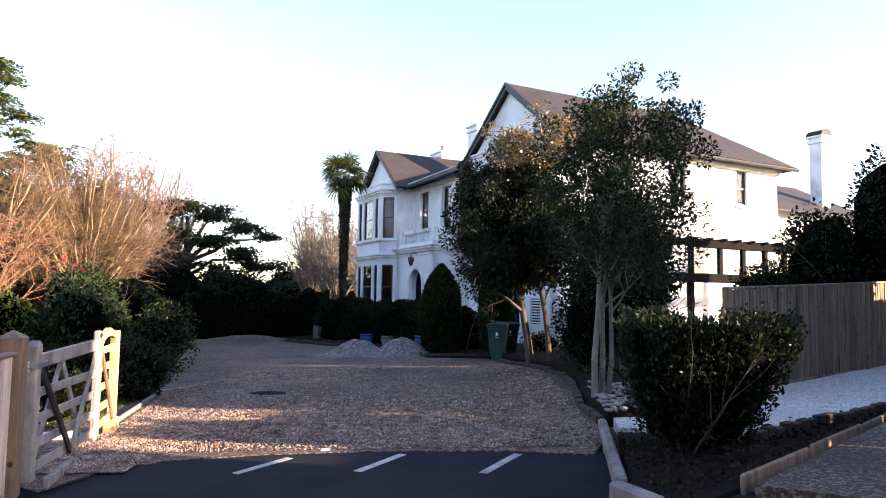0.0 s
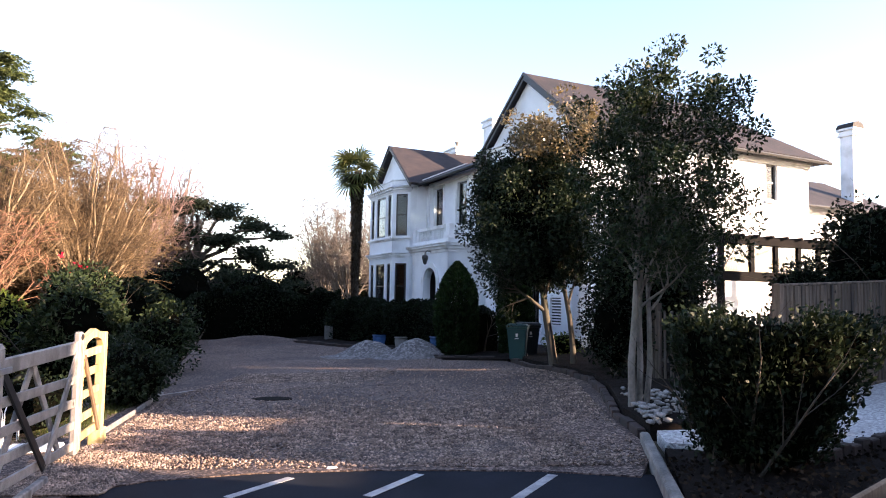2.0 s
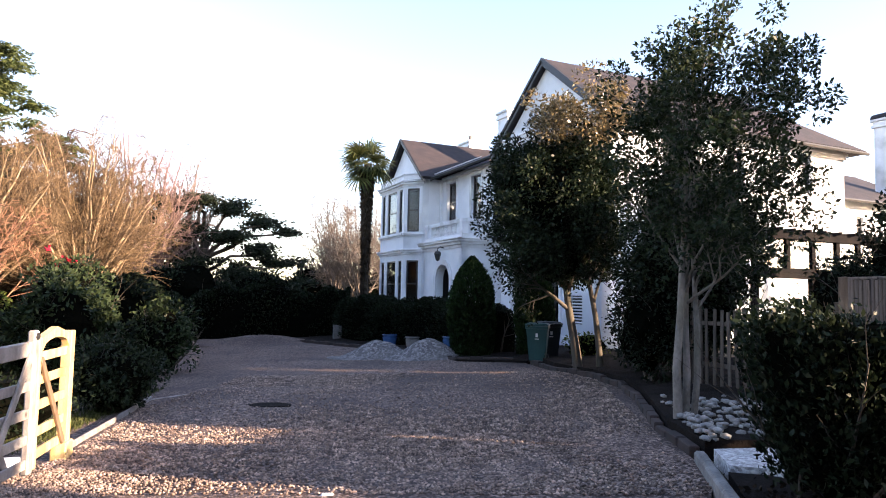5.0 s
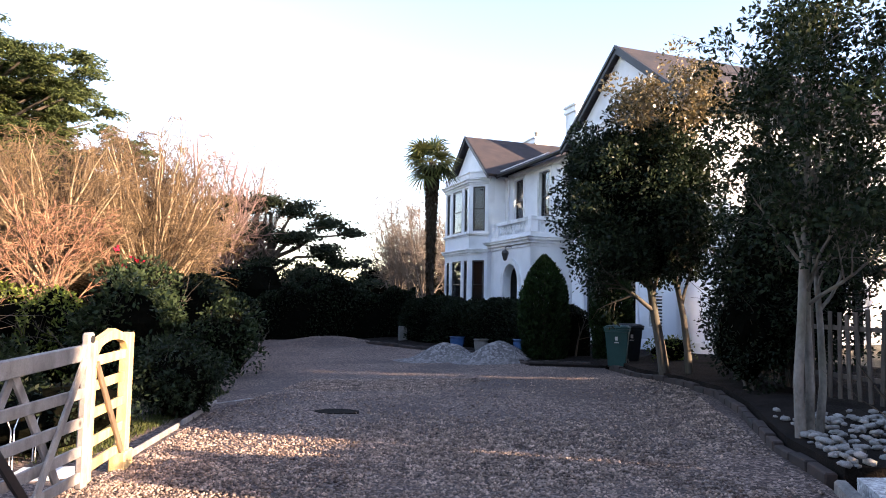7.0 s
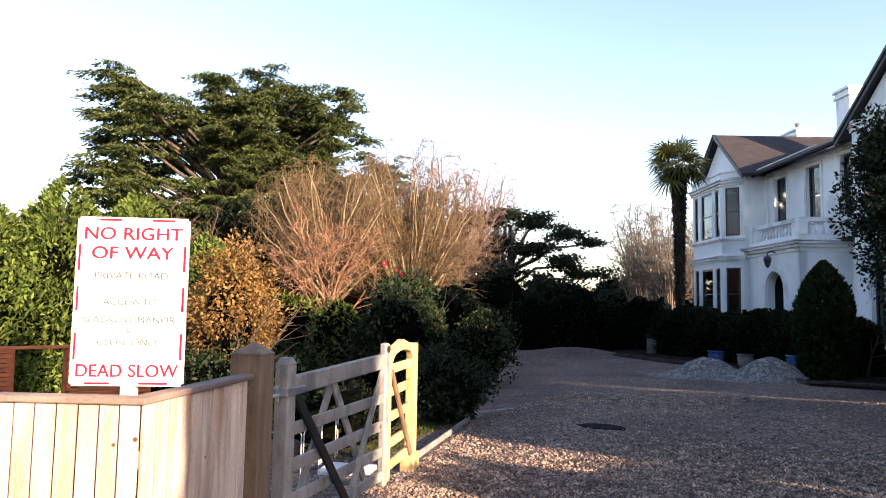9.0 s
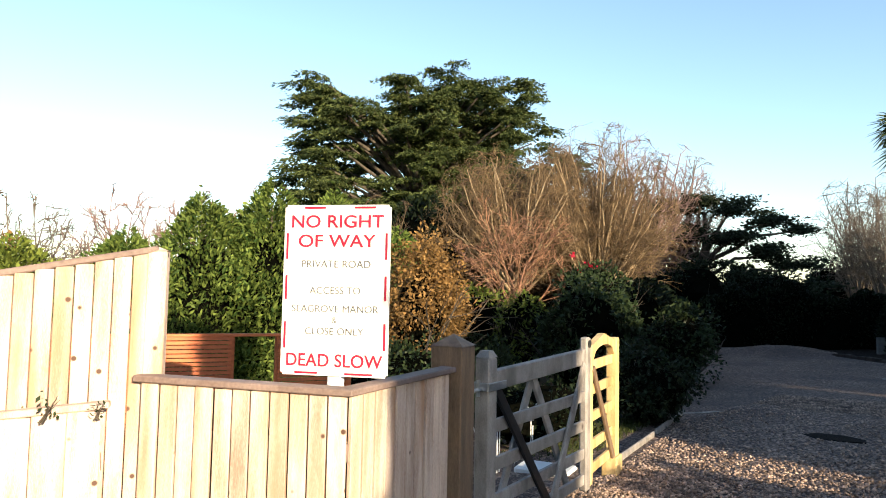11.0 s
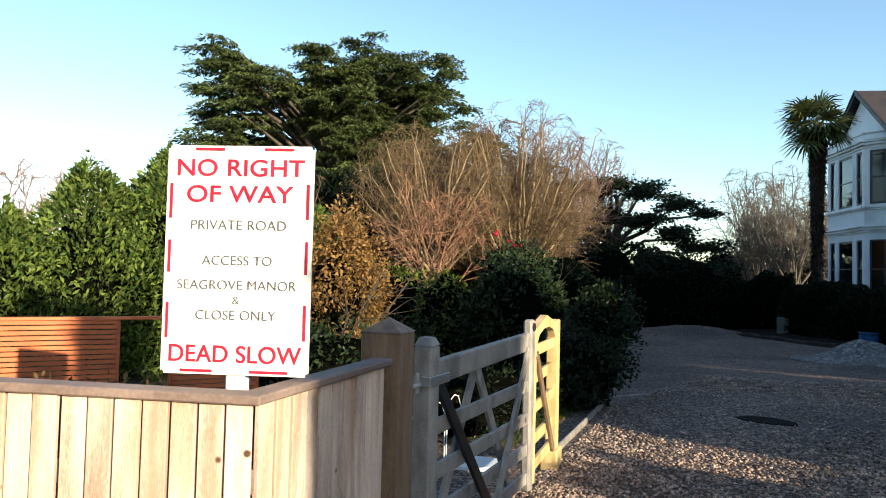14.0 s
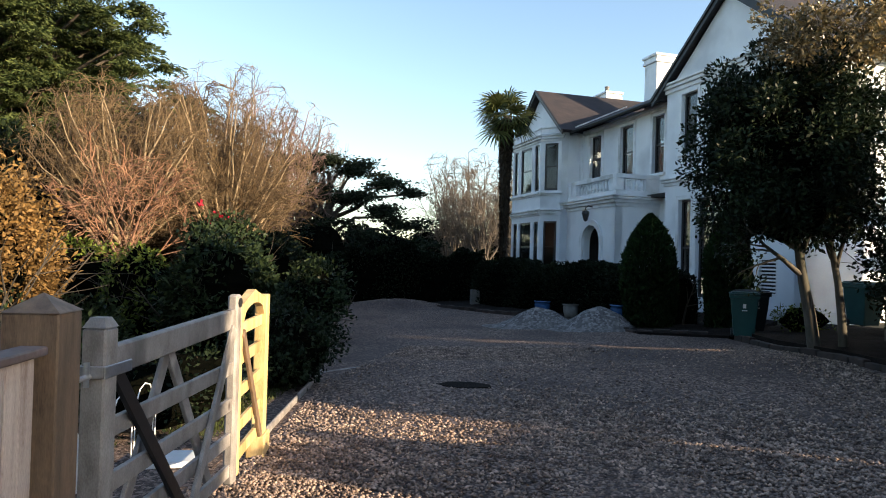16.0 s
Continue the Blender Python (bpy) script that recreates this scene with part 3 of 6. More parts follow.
def house_wall(p0, p1, z0, z1, holes=(), thick=0.3, gable=None, mat=None, name="wall", parent=None):
    m, length = along(p0, p1)
    bm = bmesh.new()
    cuts = sorted({0.0, length, *[h[0] for h in holes], *[h[1] for h in holes]})
    for s0, s1 in zip(cuts, cuts[1:]):
        if s1 - s0 < 1e-4:
            continue
        z = z0
        for h in sorted((h for h in holes if h[0] < (s0 + s1) / 2 < h[1]), key=lambda h: h[2]):
            if h[2] > z + 1e-4:
                box(bm, s0, s1, 0, thick, z, h[2], matrix=m)
            z = h[3]
        if z < z1:
            box(bm, s0, s1, 0, thick, z, z1, matrix=m)
    if gable:
        tri = [(0, z1), (length, z1), (gable[0], gable[1])]
        a = [bm.verts.new(m @ Vector((s, 0.0, z))) for s, z in tri]
        b = [bm.verts.new(m @ Vector((s, thick, z))) for s, z in tri]
        bm.faces.new(a)
        bm.faces.new(b[::-1])
        for i in range(3):
            j = (i + 1) % 3
            bm.faces.new((a[j], a[i], b[i], b[j]))
    return part(name, bm, mat or STUCCO, parent or HOUSE)


def sash_window(p0, p1, s0, s1, z0, z1, surround=True, rails=(0.5,), mid=False, sill=True, back=0.09):
    """A dark sash window set back in its hole, with panes, sill and moulded surround."""
    m, _ = along(p0, p1)
    bm = bmesh.new()
    f = 0.06
    for x0, x1, a, b in ((s0, s0 + f, z0, z1), (s1 - f, s1, z0, z1), (s0 + f, s1 - f, z0, z0 + f + 0.02), (s0 + f, s1 - f, z1 - f, z1)):
        box(bm, x0, x1, back, back + 0.07, a, b, matrix=m)
    for r in rails:
        z = z0 + (z1 - z0) * r
        box(bm, s0 + f, s1 - f, back + 0.005, back + 0.06, z - 0.025, z + 0.025, matrix=m)
    if mid:
        x = (s0 + s1) / 2
        box(bm, x - 0.02, x + 0.02, back + 0.008, back + 0.055, z0 + f + 0.02, z1 - f, matrix=m)
    w = part("window", bm, SASH, HOUSE, "dark painted sash window")
    bm = bmesh.new()
    box(bm, s0 + f * 0.5, s1 - f * 0.5, back + 0.03, back + 0.036, z0 + f * 0.5, z1 - f * 0.5, matrix=m)
    pane = part("pane", bm, GLASS, w, "clear glass")
    pane.visible_shadow = False
    if sill:
        bm = bmesh.new()
        box(bm, s0 - 0.10, s1 + 0.10, -0.09, back, z0 - 0.10, z0 - 0.003, 0.012, m)
        part("sill", bm, STUCCO_TRIM, w, "white painted sill")
    if surround:
        bm = bmesh.new()
        box(bm, s0 - 0.13, s0 - 0.004, -0.035, 0.0, z0, z1 + 0.13, 0.008, m)
        box(bm, s1 + 0.004, s1 + 0.13, -0.035, 0.0, z0, z1 + 0.13, 0.008, m)
        box(bm, s0 - 0.004, s1 + 0.004, -0.035, 0.0, z1 + 0.004, z1 + 0.13, 0.008, m)
        part("architrave", bm, STUCCO_TRIM, w, "white moulded surround")
    return w


def moulding(p0, p1, z, steps, name="cornice", ext=0.0, parent=None):
    """A stepped horizontal moulding on a wall; steps: (projection, height) from below up."""
    m, length = along(p0, p1)
    bm = bmesh.new()
    for out, h in steps:
        box(bm, -out - ext, length + out + ext, -out, -0.002, z, z + h - 0.002, 0.006, m)
        z += h
    return part(name, bm, STUCCO_TRIM, parent or HOUSE)


def slab(points, thick, mat, name="roof", label="", tile=True):
    """A roof slope through the given corners, with courses laid along its first edge."""
    pts = [Vector(p) for p in points]
    n = (pts[1] - pts[0]).cross(pts[2] - pts[0]).normalized()
    if n.z < 0:
        n = -n
    bm = bmesh.new()
    a = [bm.verts.new(p) for p in pts]
    b = [bm.verts.new(p - n * thick) for p in pts]
    bm.faces.new(a)
    bm.faces.new(b[::-1])
    for i in range(len(pts)):
        j = (i + 1) % len(pts)
        bm.faces.new((a[j], a[i], b[i], b[j]))
    e = (pts[1] - pts[0]).normalized()
    up = n.cross(e)
    uv = bm.loops.layers.uv.new("courses")
    for f in bm.faces:
        for lp in f.loops:
            q = lp.vert.co - pts[0]
            lp[uv].uv = (q.dot(e) * 0.55, q.dot(up))
    return part(name, bm, mat, HOUSE, label)


def barge(p, q, drop=0.26, out=0.05):
    bm = bmesh.new()
    p, q = Vector(p), Vector(q)
    for off, h in ((0.0, drop), (-0.035, drop * 0.4)):
        a = [p, q, q - Vector((0, 0, h)), p - Vector((0, 0, h))]
        f = [bm.verts.new(v + Vector((off - out, 0, 0))) for v in a]
        b = [bm.verts.new(v + Vector((off, 0, 0))) for v in a]
        bm.faces.new(f)
        bm.faces.new(b[::-1])
        for i in range(4):
            j = (i + 1) % 4
            bm.faces.new((f[j], f[i], b[i], b[j]))
    return part("barge_board", bm, BARGE, HOUSE, "dark painted barge board")


Z0, EAVE = 0.1, 6.75
# gable block: front a = 0, from b = 5.3 to 0; flank b = 0, a from 0 to 9.9
G0, G1 = (0.0, 5.3), (0.0, 0.0)
lowers = [(0.7, 1.25, 0.75, 3.5), (1.5, 2.55, 0.75, 3.5), (2.8, 3.35, 0.75, 3.5)]
uppers = [(0.75, 1.45, 4.85, 6.55), (2.2, 3.1, 4.85, 6.55), (3.85, 4.55, 4.85, 6.55)]
vent = [(3.85, 4.5, 0.95, 1.85)]
house_wall(G0, G1, Z0, EAVE, lowers + uppers + vent, gable=(2.65, 8.85))
for h in lowers + uppers:
    sash_window(G0, G1, *h, mid=h[1] - h[0] > 0.9)
moulding(G0, G1, 3.95, ((0.04, 0.1), (0.1, 0.08), (0.14, 0.05)))
moulding(G0, G1, 6.72, ((0.05, 0.12), (0.12, 0.1), (0.18, 0.06)))
moulding(G0, G1, 0.35, ((0.05, 0.3),), "plinth")


def louvre(p0, p1, s0, s1, z0, z1):
    m, _ = along(p0, p1)
    bm = bmesh.new()
    for x0, x1, a, b in ((s0, s0 + 0.05, z0, z1), (s1 - 0.05, s1, z0, z1), (s0 + 0.05, s1 - 0.05, z0, z0 + 0.05), (s0 + 0.05, s1 - 0.05, z1 - 0.05, z1)):
        box(bm, x0, x1, 0.0, 0.08, a, b, matrix=m)
    w = part("shutter", bm, WHITE_PAINT, HOUSE, "white louvred shutter")
    n = 9
    for k in range(n):
        z = z0 + 0.06 + (z1 - z0 - 0.12) * (k + 0.5) / n
        bm = bmesh.new()
        box(bm, s0 + 0.05, s1 - 0.05, -0.03, 0.03, -0.006, 0.006, matrix=m @ Matrix.Translation((0, 0.04, z)) @ Matrix.Rotation(radians(35), 4, "X"))
        part("slat", bm, WHITE_PAINT, w)
    bm = bmesh.new()
    box(bm, s0, s1, 0.085, 0.12, z0, z1, matrix=m)
    part("backing", bm, BARGE, w)


louvre(G0, G1, *vent[0])
N0, N1 = (0.0, 0.0), (9.9, 0.0)
flank = [(7.75, 8.3, 5.2, 6.45), (2.2, 2.9, 4.9, 6.4), (4.6, 5.3, 4.9, 6.4), (3.6, 4.5, 1.2, 3.0)]
house_wall(N0, N1, Z0, EAVE, flank)
for h in flank:
    sash_window(N0, N1, *h, surround=False)
moulding(N0, N1, 0.35, ((0.05, 0.3),), "plinth")
moulding(N0, N1, 6.45, ((0.05, 0.12), (0.1, 0.08)))
house_wall((9.9, 0.0), (9.9, 5.3), Z0, EAVE)
# middle block, set back
M0, M1 = (0.8, 12.3), (0.8, 5.3)
mids = [(0.9, 1.75, 4.75, 6.5), (3.1, 3.95, 4.62, 6.5), (5.1, 5.75, 4.6, 6.5)]
house_wall(M0, M1, Z0, 6.85, mids)
for h in mids:
    sash_window(M0, M1, *h)
moulding(M0, M1, 6.5 + 0.14, ((0.05, 0.1), (0.1, 0.08)))
house_wall((10.5, 5.3), (10.5, 16.5), Z0, 6.85)
# bay block
B0, B1 = (0.0, 16.5), (0.0, 12.3)
house_wall(B0, B1, Z0, 6.9, [(0.55, 3.65, 1.0, 6.5)], gable=(2.1, 8.7))
house_wall((0.3, 12.3), (1.2, 12.3), Z0, 6.85)
house_wall((10.5, 16.5), (0.0, 16.5), Z0, 6.85)
# canted bay over two storeys
CANT = [(0.0, 16.5), (-0.61, 15.9), (-0.61, 12.9), (0.0, 12.3)]
for i in range(3):
    p0, p1 = CANT[i], CANT[i + 1]
    L = math.dist(p0, p1)
    if i == 1:
        holes = [(0.18, 0.62, 4.5, 6.4), (0.92, 2.08, 4.5, 6.4), (2.38, 2.82, 4.5, 6.4), (0.18, 0.62, 1.2, 3.25), (0.92, 2.08, 1.2, 3.25), (2.38, 2.82, 1.2, 3.25)]
    else:
        holes = [(0.16, L - 0.14, 4.5, 6.4), (0.16, L - 0.14, 1.2, 3.25)]
    house_wall(p0, p1, Z0, 6.75, holes, thick=0.16, name="bay_wall")
    for h in holes:
        sash_window(p0, p1, *h, surround=False, sill=False, back=0.04)
    moulding(p0, p1, 4.3, ((0.04, 0.06), (0.09, 0.08)), "sill_band")
    moulding(p0, p1, 3.5, ((0.04, 0.08), (0.10, 0.10), (0.15, 0.06)))
    moulding(p0, p1, 6.48, ((0.04, 0.10), (0.11, 0.10), (0.17, 0.06)))
    moulding(p0, p1, 6.78, ((0.02, 0.22), (0.07, 0.06)), "parapet")
bm = bmesh.new()
f = bm.faces.new([bm.verts.new((x, y, 6.9)) for x, y in CANT])
r = bmesh.ops.extrude_face_region(bm, geom=[f])
for v in r["geom"]:
    if isinstance(v, bmesh.types.BMVert):
        v.co.z -= 0.12
part("bay_roof", bm, LEAD, HOUSE, "grey lead roof of the bay")
# rear lower wing
house_wall((9.9, 1.4), (17.0, 1.4), Z0, 5.5, [(0.5, 0.85, 4.0, 4.8), (2.7, 3.1, 4.2, 4.9)])
for h in ((0.5, 0.85, 4.0, 4.8), (2.7, 3.1, 4.2, 4.9)):
    sash_window((9.9, 1.4), (17.0, 1.4), *h, surround=False)
house_wall((17.0, 1.4), (17.0, 8.0), Z0, 5.5)
house_wall((17.0, 8.0), (9.9, 8.0), Z0, 5.5)
slab([(9.8, 0.95, 5.45), (17.4, 0.95, 5.45), (17.4, 4.6, 7.3), (9.8, 4.6, 7.3)], 0.12, TILES)
slab([(17.4, 8.4, 5.45), (9.8, 8.4, 5.45), (9.8, 4.6, 7.3), (17.4, 4.6, 7.3)], 0.12, TILES)
# main roofs
slab([(-0.15, -0.45, 6.72), (10.4, -0.45, 6.72), (7.3, 2.65, 9.05), (-0.15, 2.65, 9.05)], 0.14, TILES, label="weathered tiled roof slope")
slab([(10.4, 5.75, 6.72), (-0.15, 5.75, 6.72), (-0.15, 2.65, 9.05), (7.3, 2.65, 9.05)], 0.14, TILES)
slab([(10.4, -0.45, 6.72), (10.4, 5.75, 6.72), (7.3, 2.65, 9.05)], 0.14, TILES)
barge((-0.16, -0.5, 6.70), (-0.16, 2.65, 9.07))
barge((-0.16, 5.8, 6.70), (-0.16, 2.65, 9.07))
slab([(0.3, 12.6, 6.86), (0.3, 5.2, 6.86), (4.4, 5.2, 8.7), (4.4, 12.6, 8.7)], 0.14, TILES)
slab([(10.9, 5.2, 6.86), (10.9, 12.6, 6.86), (4.4, 12.6, 8.7), (4.4, 5.2, 8.7)], 0.14, TILES)
slab([(6.5, 11.8, 6.84), (-0.22, 11.8, 6.84), (-0.22, 14.4, 8.95), (6.5, 14.4, 8.95)], 0.13, TILES)
slab([(-0.22, 17.0, 6.84), (6.5, 17.0, 6.84), (6.5, 14.4, 8.95), (-0.22, 14.4, 8.95)], 0.13, TILES)
barge((-0.23, 11.76, 6.82), (-0.23, 14.4, 8.97), 0.2)
barge((-0.23, 17.04, 6.82), (-0.23, 14.4, 8.97), 0.2)
bm = bmesh.new()
bar(bm, (0.32, 11.75, 6.95), (2.55, 11.75, 7.95), 0.12, 0.05)
part("valley_flashing", bm, LEAD, HOUSE, "pale lead valley")


def gutter(p, q, mat=BARGE):
    bm = bmesh.new()
    tube(bm, [p, q], [0.06, 0.06], 8)
    part("gutter", bm, mat, HOUSE, "dark gutter")


gutter((0.22, 12.0, 6.78), (0.22, 5.9, 6.78))
gutter((-0.1, -0.5, 6.62), (10.4, -0.5, 6.62))
gutter((9.9, 0.9, 5.38), (17.4, 0.9, 5.38))
bm = bmesh.new()
tube(bm, [(0.74, 11.9, 6.7), (0.74, 11.9, 4.6), (0.74, 11.9, 0.4)], [0.045] * 3, 8)
part("downpipe", bm, STUCCO_TRIM, HOUSE, "white downpipe")


def chimney(a, b, z0, z1, w, d, pots=1, arched=False):
    bm = bmesh.new()
    box(bm, a - w / 2, a + w / 2, b - d / 2, b + d / 2, z0, z1 - 0.35, 0.01)
    box(bm, a - w / 2 - 0.07, a + w / 2 + 0.07, b - d / 2 - 0.07, b + d / 2 + 0.07, z1 - 0.348, z1 - 0.24, 0.01)
    box(bm, a - w / 2 - 0.03, a + w / 2 + 0.03, b - d / 2 - 0.03, b + d / 2 + 0.03, z1 - 0.238, z1 - 0.1, 0.01)
    box(bm, a - w / 2 - 0.1, a + w / 2 + 0.1, b - d / 2 - 0.1, b + d / 2 + 0.1, z1 - 0.098, z1, 0.015)
    c = part("chimney", bm, STUCCO_TRIM, HOUSE, "white rendered chimney stack")
    if arched:
        bm = bmesh.new()
        n = 10
        ring = [(math.cos(math.pi * k / n) * (w / 2 + 0.1), math.sin(math.pi * k / n) * 0.26) for k in range(n + 1)]
        f0 = [bm.verts.new((a + x, b - d / 2 - 0.08, z1 + 0.003 + z)) for x, z in ring]
        f1 = [bm.verts.new((a + x, b + d / 2 + 0.08, z1 + 0.003 + z)) for x, z in ring]
        bm.faces.new(f0)
        bm.faces.new(f1[::-1])
        for k in range(n):
            bm.faces.new((f0[k], f0[k + 1], f1[k + 1], f1[k]))
        bm.faces.new((f0[0], f0[-1], f1[-1], f1[0]))
        part("hood", bm, TILES, c, "dark arched hood")
    else:
        for k in range(pots):
            bm = bmesh.new()
            y = b + (k - (pots - 1) / 2) * 0.4
            tube(bm, [(a, y, z1 - 0.01), (a, y, z1 + 0.32), (a, y, z1 + 0.34), (a, y, z1 + 0.4)], [0.11, 0.09, 0.12, 0.12], 10)
            part("pot", bm, ROCK, c, "clay chimney pot")


chimney(4.2, 11.9, 7.7, 10.2, 0.95, 0.85, 0)
chimney(5.0, 17.6, 6.5, 10.0, 0.8, 1.3, 1)
chimney(15.7, 2.2, 5.3, 9.1, 0.56, 0.56, arched=True)

# entrance porch with balcony
P0, P1, P2, P3 = (0.8, 10.1), (-0.8, 10.1), (-0.8, 6.75), (0.8, 6.75)
house_wall(P0, P1, Z0, 3.6, thick=0.22, name="porch_wall")
m, L = along(P1, P2)
DC, DW, DS = 1.85, 0.58, 2.3
bm = bmesh.new()
box(bm, 0, DC - DW, 0, 0.25, Z0, 3.6, matrix=m)
box(bm, DC + DW, L, 0, 0.25, Z0, 3.6, matrix=m)
n = 12
for k in range(n):
    a0, a1 = math.pi - math.pi * k / n, math.pi - math.pi * (k + 1) / n
    q = [(DC + DW * math.cos(a0), DS + DW * math.sin(a0)), (DC + DW * math.cos(a1), DS + DW * math.sin(a1))]
    f = [bm.verts.new(m @ Vector((s, y, z))) for y in (0, 0.25) for s, z in (q[0], q[1], (q[1][0], 3.6), (q[0][0], 3.6))]
    bm.faces.new(f[0:4])
    bm.faces.new(f[4:8][::-1])
    bm.faces.new((f[0], f[4], f[5], f[1]))
    bm.faces.new((f[2], f[6], f[7], f[3]))
bmesh.ops.remove_doubles(bm, verts=bm.verts, dist=0.0005)
part("porch_front", bm, STUCCO, HOUSE)
bm = bmesh.new()
for k in range(n):
    a0, a1 = math.pi - math.pi * k / n, math.pi - math.pi * (k + 1) / n
    f = [bm.verts.new(m @ Vector((DC + r * math.cos(a), y, DS + r * math.sin(a)))) for y in (-0.07, -0.003) for r, a in ((DW + 0.02, a0), (DW + 0.02, a1), (DW + 0.2, a1), (DW + 0.2, a0))]
    bm.faces.new(f[0:4])
    bm.faces.new((f[3], f[2], f[6], f[7]))
    bm.faces.new((f[0], f[1], f[5], f[4]))
for s in (DC - DW - 0.2, DC + DW + 0.02):
    box(bm, s, s + 0.18, -0.07, -0.003, Z0 + 0.2, DS, 0.01, m)
part("arch_moulding", bm, STUCCO_TRIM, HOUSE, "white arched door surround")
bm = bmesh.new()
box(bm, DC - DW - 0.15, DC + DW + 0.15, 0.94, 1.0, 0.3, DS + DW + 0.1, matrix=m)
for k in range(4):
    box(bm, DC - DW + 0.1 + (k % 2) * 0.6, DC - DW + 0.55 + (k % 2) * 0.6, 0.92, 0.94, 0.5 + (k // 2) * 1.0, 1.3 + (k // 2) * 1.0, 0.01, m)
part("front_door", bm, DOOR_WOOD, HOUSE, "dark front door within the arch")
# added dark lining: the shade of the porch recess painted as colour
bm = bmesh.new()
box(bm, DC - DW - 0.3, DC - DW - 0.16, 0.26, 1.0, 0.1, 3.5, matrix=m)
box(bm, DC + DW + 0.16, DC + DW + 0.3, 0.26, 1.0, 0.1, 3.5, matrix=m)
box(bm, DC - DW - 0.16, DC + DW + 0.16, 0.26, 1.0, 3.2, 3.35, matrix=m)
part("porch_lining", bm, DIM_LINING, HOUSE)
house_wall(P2, P3, Z0, 3.6, thick=0.22, name="porch_wall")
for q0, q1 in ((P0, P1), (P1, P2), (P2, P3)):
    moulding(q0, q1, 3.45, ((0.04, 0.12), (0.12, 0.1), (0.2, 0.08), (0.24, 0.05)))
    moulding(q0, q1, 3.805, ((0.0, 0.16),), "balcony_plinth", ext=0.0)
    moulding(q0, q1, 0.3, ((0.05, 0.35),), "plinth")
bm = bmesh.new()
box(bm, -0.79, 0.8, 6.76, 10.09, 3.62, 3.8)
part("balcony_floor", bm, LEAD, HOUSE)


def balustrade(q0, q1, piers, spans):
    m, L = along(q0, q1)
    bm = bmesh.new()
    box(bm, 0.0, L, 0.02, 0.24, 4.36, 4.5, 0.015, m)
    for s0, s1 in piers:
        box(bm, s0, s1, 0.03, 0.23, 3.97, 4.36, 0.008, m)
    rail = part("balustrade", bm, STUCCO_TRIM, HOUSE, "white balcony balustrade")
    prof = [(0.05, 0.0), (0.05, 0.03), (0.03, 0.05), (0.06, 0.14), (0.035, 0.26), (0.03, 0.31), (0.05, 0.34), (0.05, 0.39)]
    for s0, s1 in spans:
        k = max(2, int((s1 - s0) / 0.2))
        for i in range(k):
            s = s0 + (s1 - s0) * (i + 0.5) / k
            c = m @ Vector((s, 0.13, 3.97))
            bm = bmesh.new()
            tube(bm, [(c.x, c.y, c.z + z) for _, z in prof], [r for r, _ in prof], 8)
            part("baluster", bm, STUCCO_TRIM, rail)


balustrade(P1, P2, [(0, 0.55), (2.85, 3.35)], [(0.55, 2.85)])
balustrade(P2, P3, [(0.0, 0.3), (1.1, 1.6)], [(0.3, 1.1)])
balustrade(P0, P1, [(0, 0.3), (1.3, 1.6)], [(0.3, 1.3)])
bm = bmesh.new()
c = m @ Vector((DC + 0.1, -0.3, 3.25))
tube(bm, [c + Vector((0.25, 0.0, 0.25)), c + Vector((0.1, 0, 0.28)), c + Vector((0, 0, 0.22)), c + Vector((0, 0, 0.12))], [0.02] * 4, 6)
tube(bm, [c + Vector((0, 0, z)) for z in (0.14, 0.1, 0.02, -0.2, -0.25)], [0.02, 0.11, 0.13, 0.07, 0.02], 6)
part("wall_lantern", bm, BLACK_IRON, HOUSE, "black iron bracket lantern")
# added dark lining, dimness put into its colour, so no light leaks between storeys
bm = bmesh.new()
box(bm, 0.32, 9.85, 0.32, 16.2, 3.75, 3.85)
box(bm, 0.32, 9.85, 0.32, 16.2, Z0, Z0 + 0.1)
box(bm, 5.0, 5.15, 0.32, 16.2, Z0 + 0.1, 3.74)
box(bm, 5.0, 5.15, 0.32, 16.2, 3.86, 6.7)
part("inner_wall", bm, DIM_LINING, HOUSE)

# ---- dark framed glazed lean-to by the flank ----
LEAN = tagged(new("conservatory"), "dark framed glazed lean-to beside the white house", "conservatory")
LEAN.matrix_basis = HOUSE.matrix_basis.copy()
bm = bmesh.new()
ca, cb, c0 = 3.3, 8.2, -2.1
for a in (ca, ca + 1.2, ca + 2.2, ca + 3.2, ca + 4.1, cb):
    box(bm, a - 0.07, a + 0.07, c0, c0 + 0.12, 2.62, 3.40)
box(bm, ca - 0.1, cb + 0.1, c0 - 0.06, c0 + 0.16, 3.40, 3.62)
box(bm, ca - 0.6, cb + 0.1, c0 - 0.10, c0 + 0.18, 2.36, 2.62)
for a in (ca, ca + 2.2, cb):
    box(bm, a - 0.08, a + 0.08, c0, c0 + 0.14, 0.3, 2.36)
part("timber_framing", bm, BEAM, LEAN, "dark stained posts and beams")
for a0, a1 in ((ca, ca + 1.2), (ca + 1.2, ca + 2.2), (ca + 2.2, ca + 3.2), (ca + 3.2, ca + 4.1), (ca + 4.1, cb)):
    bm = bmesh.new()
    box(bm, a0 + 0.05, a1 - 0.05, c0 + 0.045, c0 + 0.055, 2.62, 3.42)
    part("pane", bm, GLASS, LEAN).visible_shadow = False
bm = bmesh.new()
for k in range(9):
    a = ca + (cb - ca) * k / 8
    box(bm, a - 0.04, a + 0.04, c0 - 0.2, -0.1, 3.6, 3.68)
part("rafters", bm, BEAM, LEAN, "dark rafters")


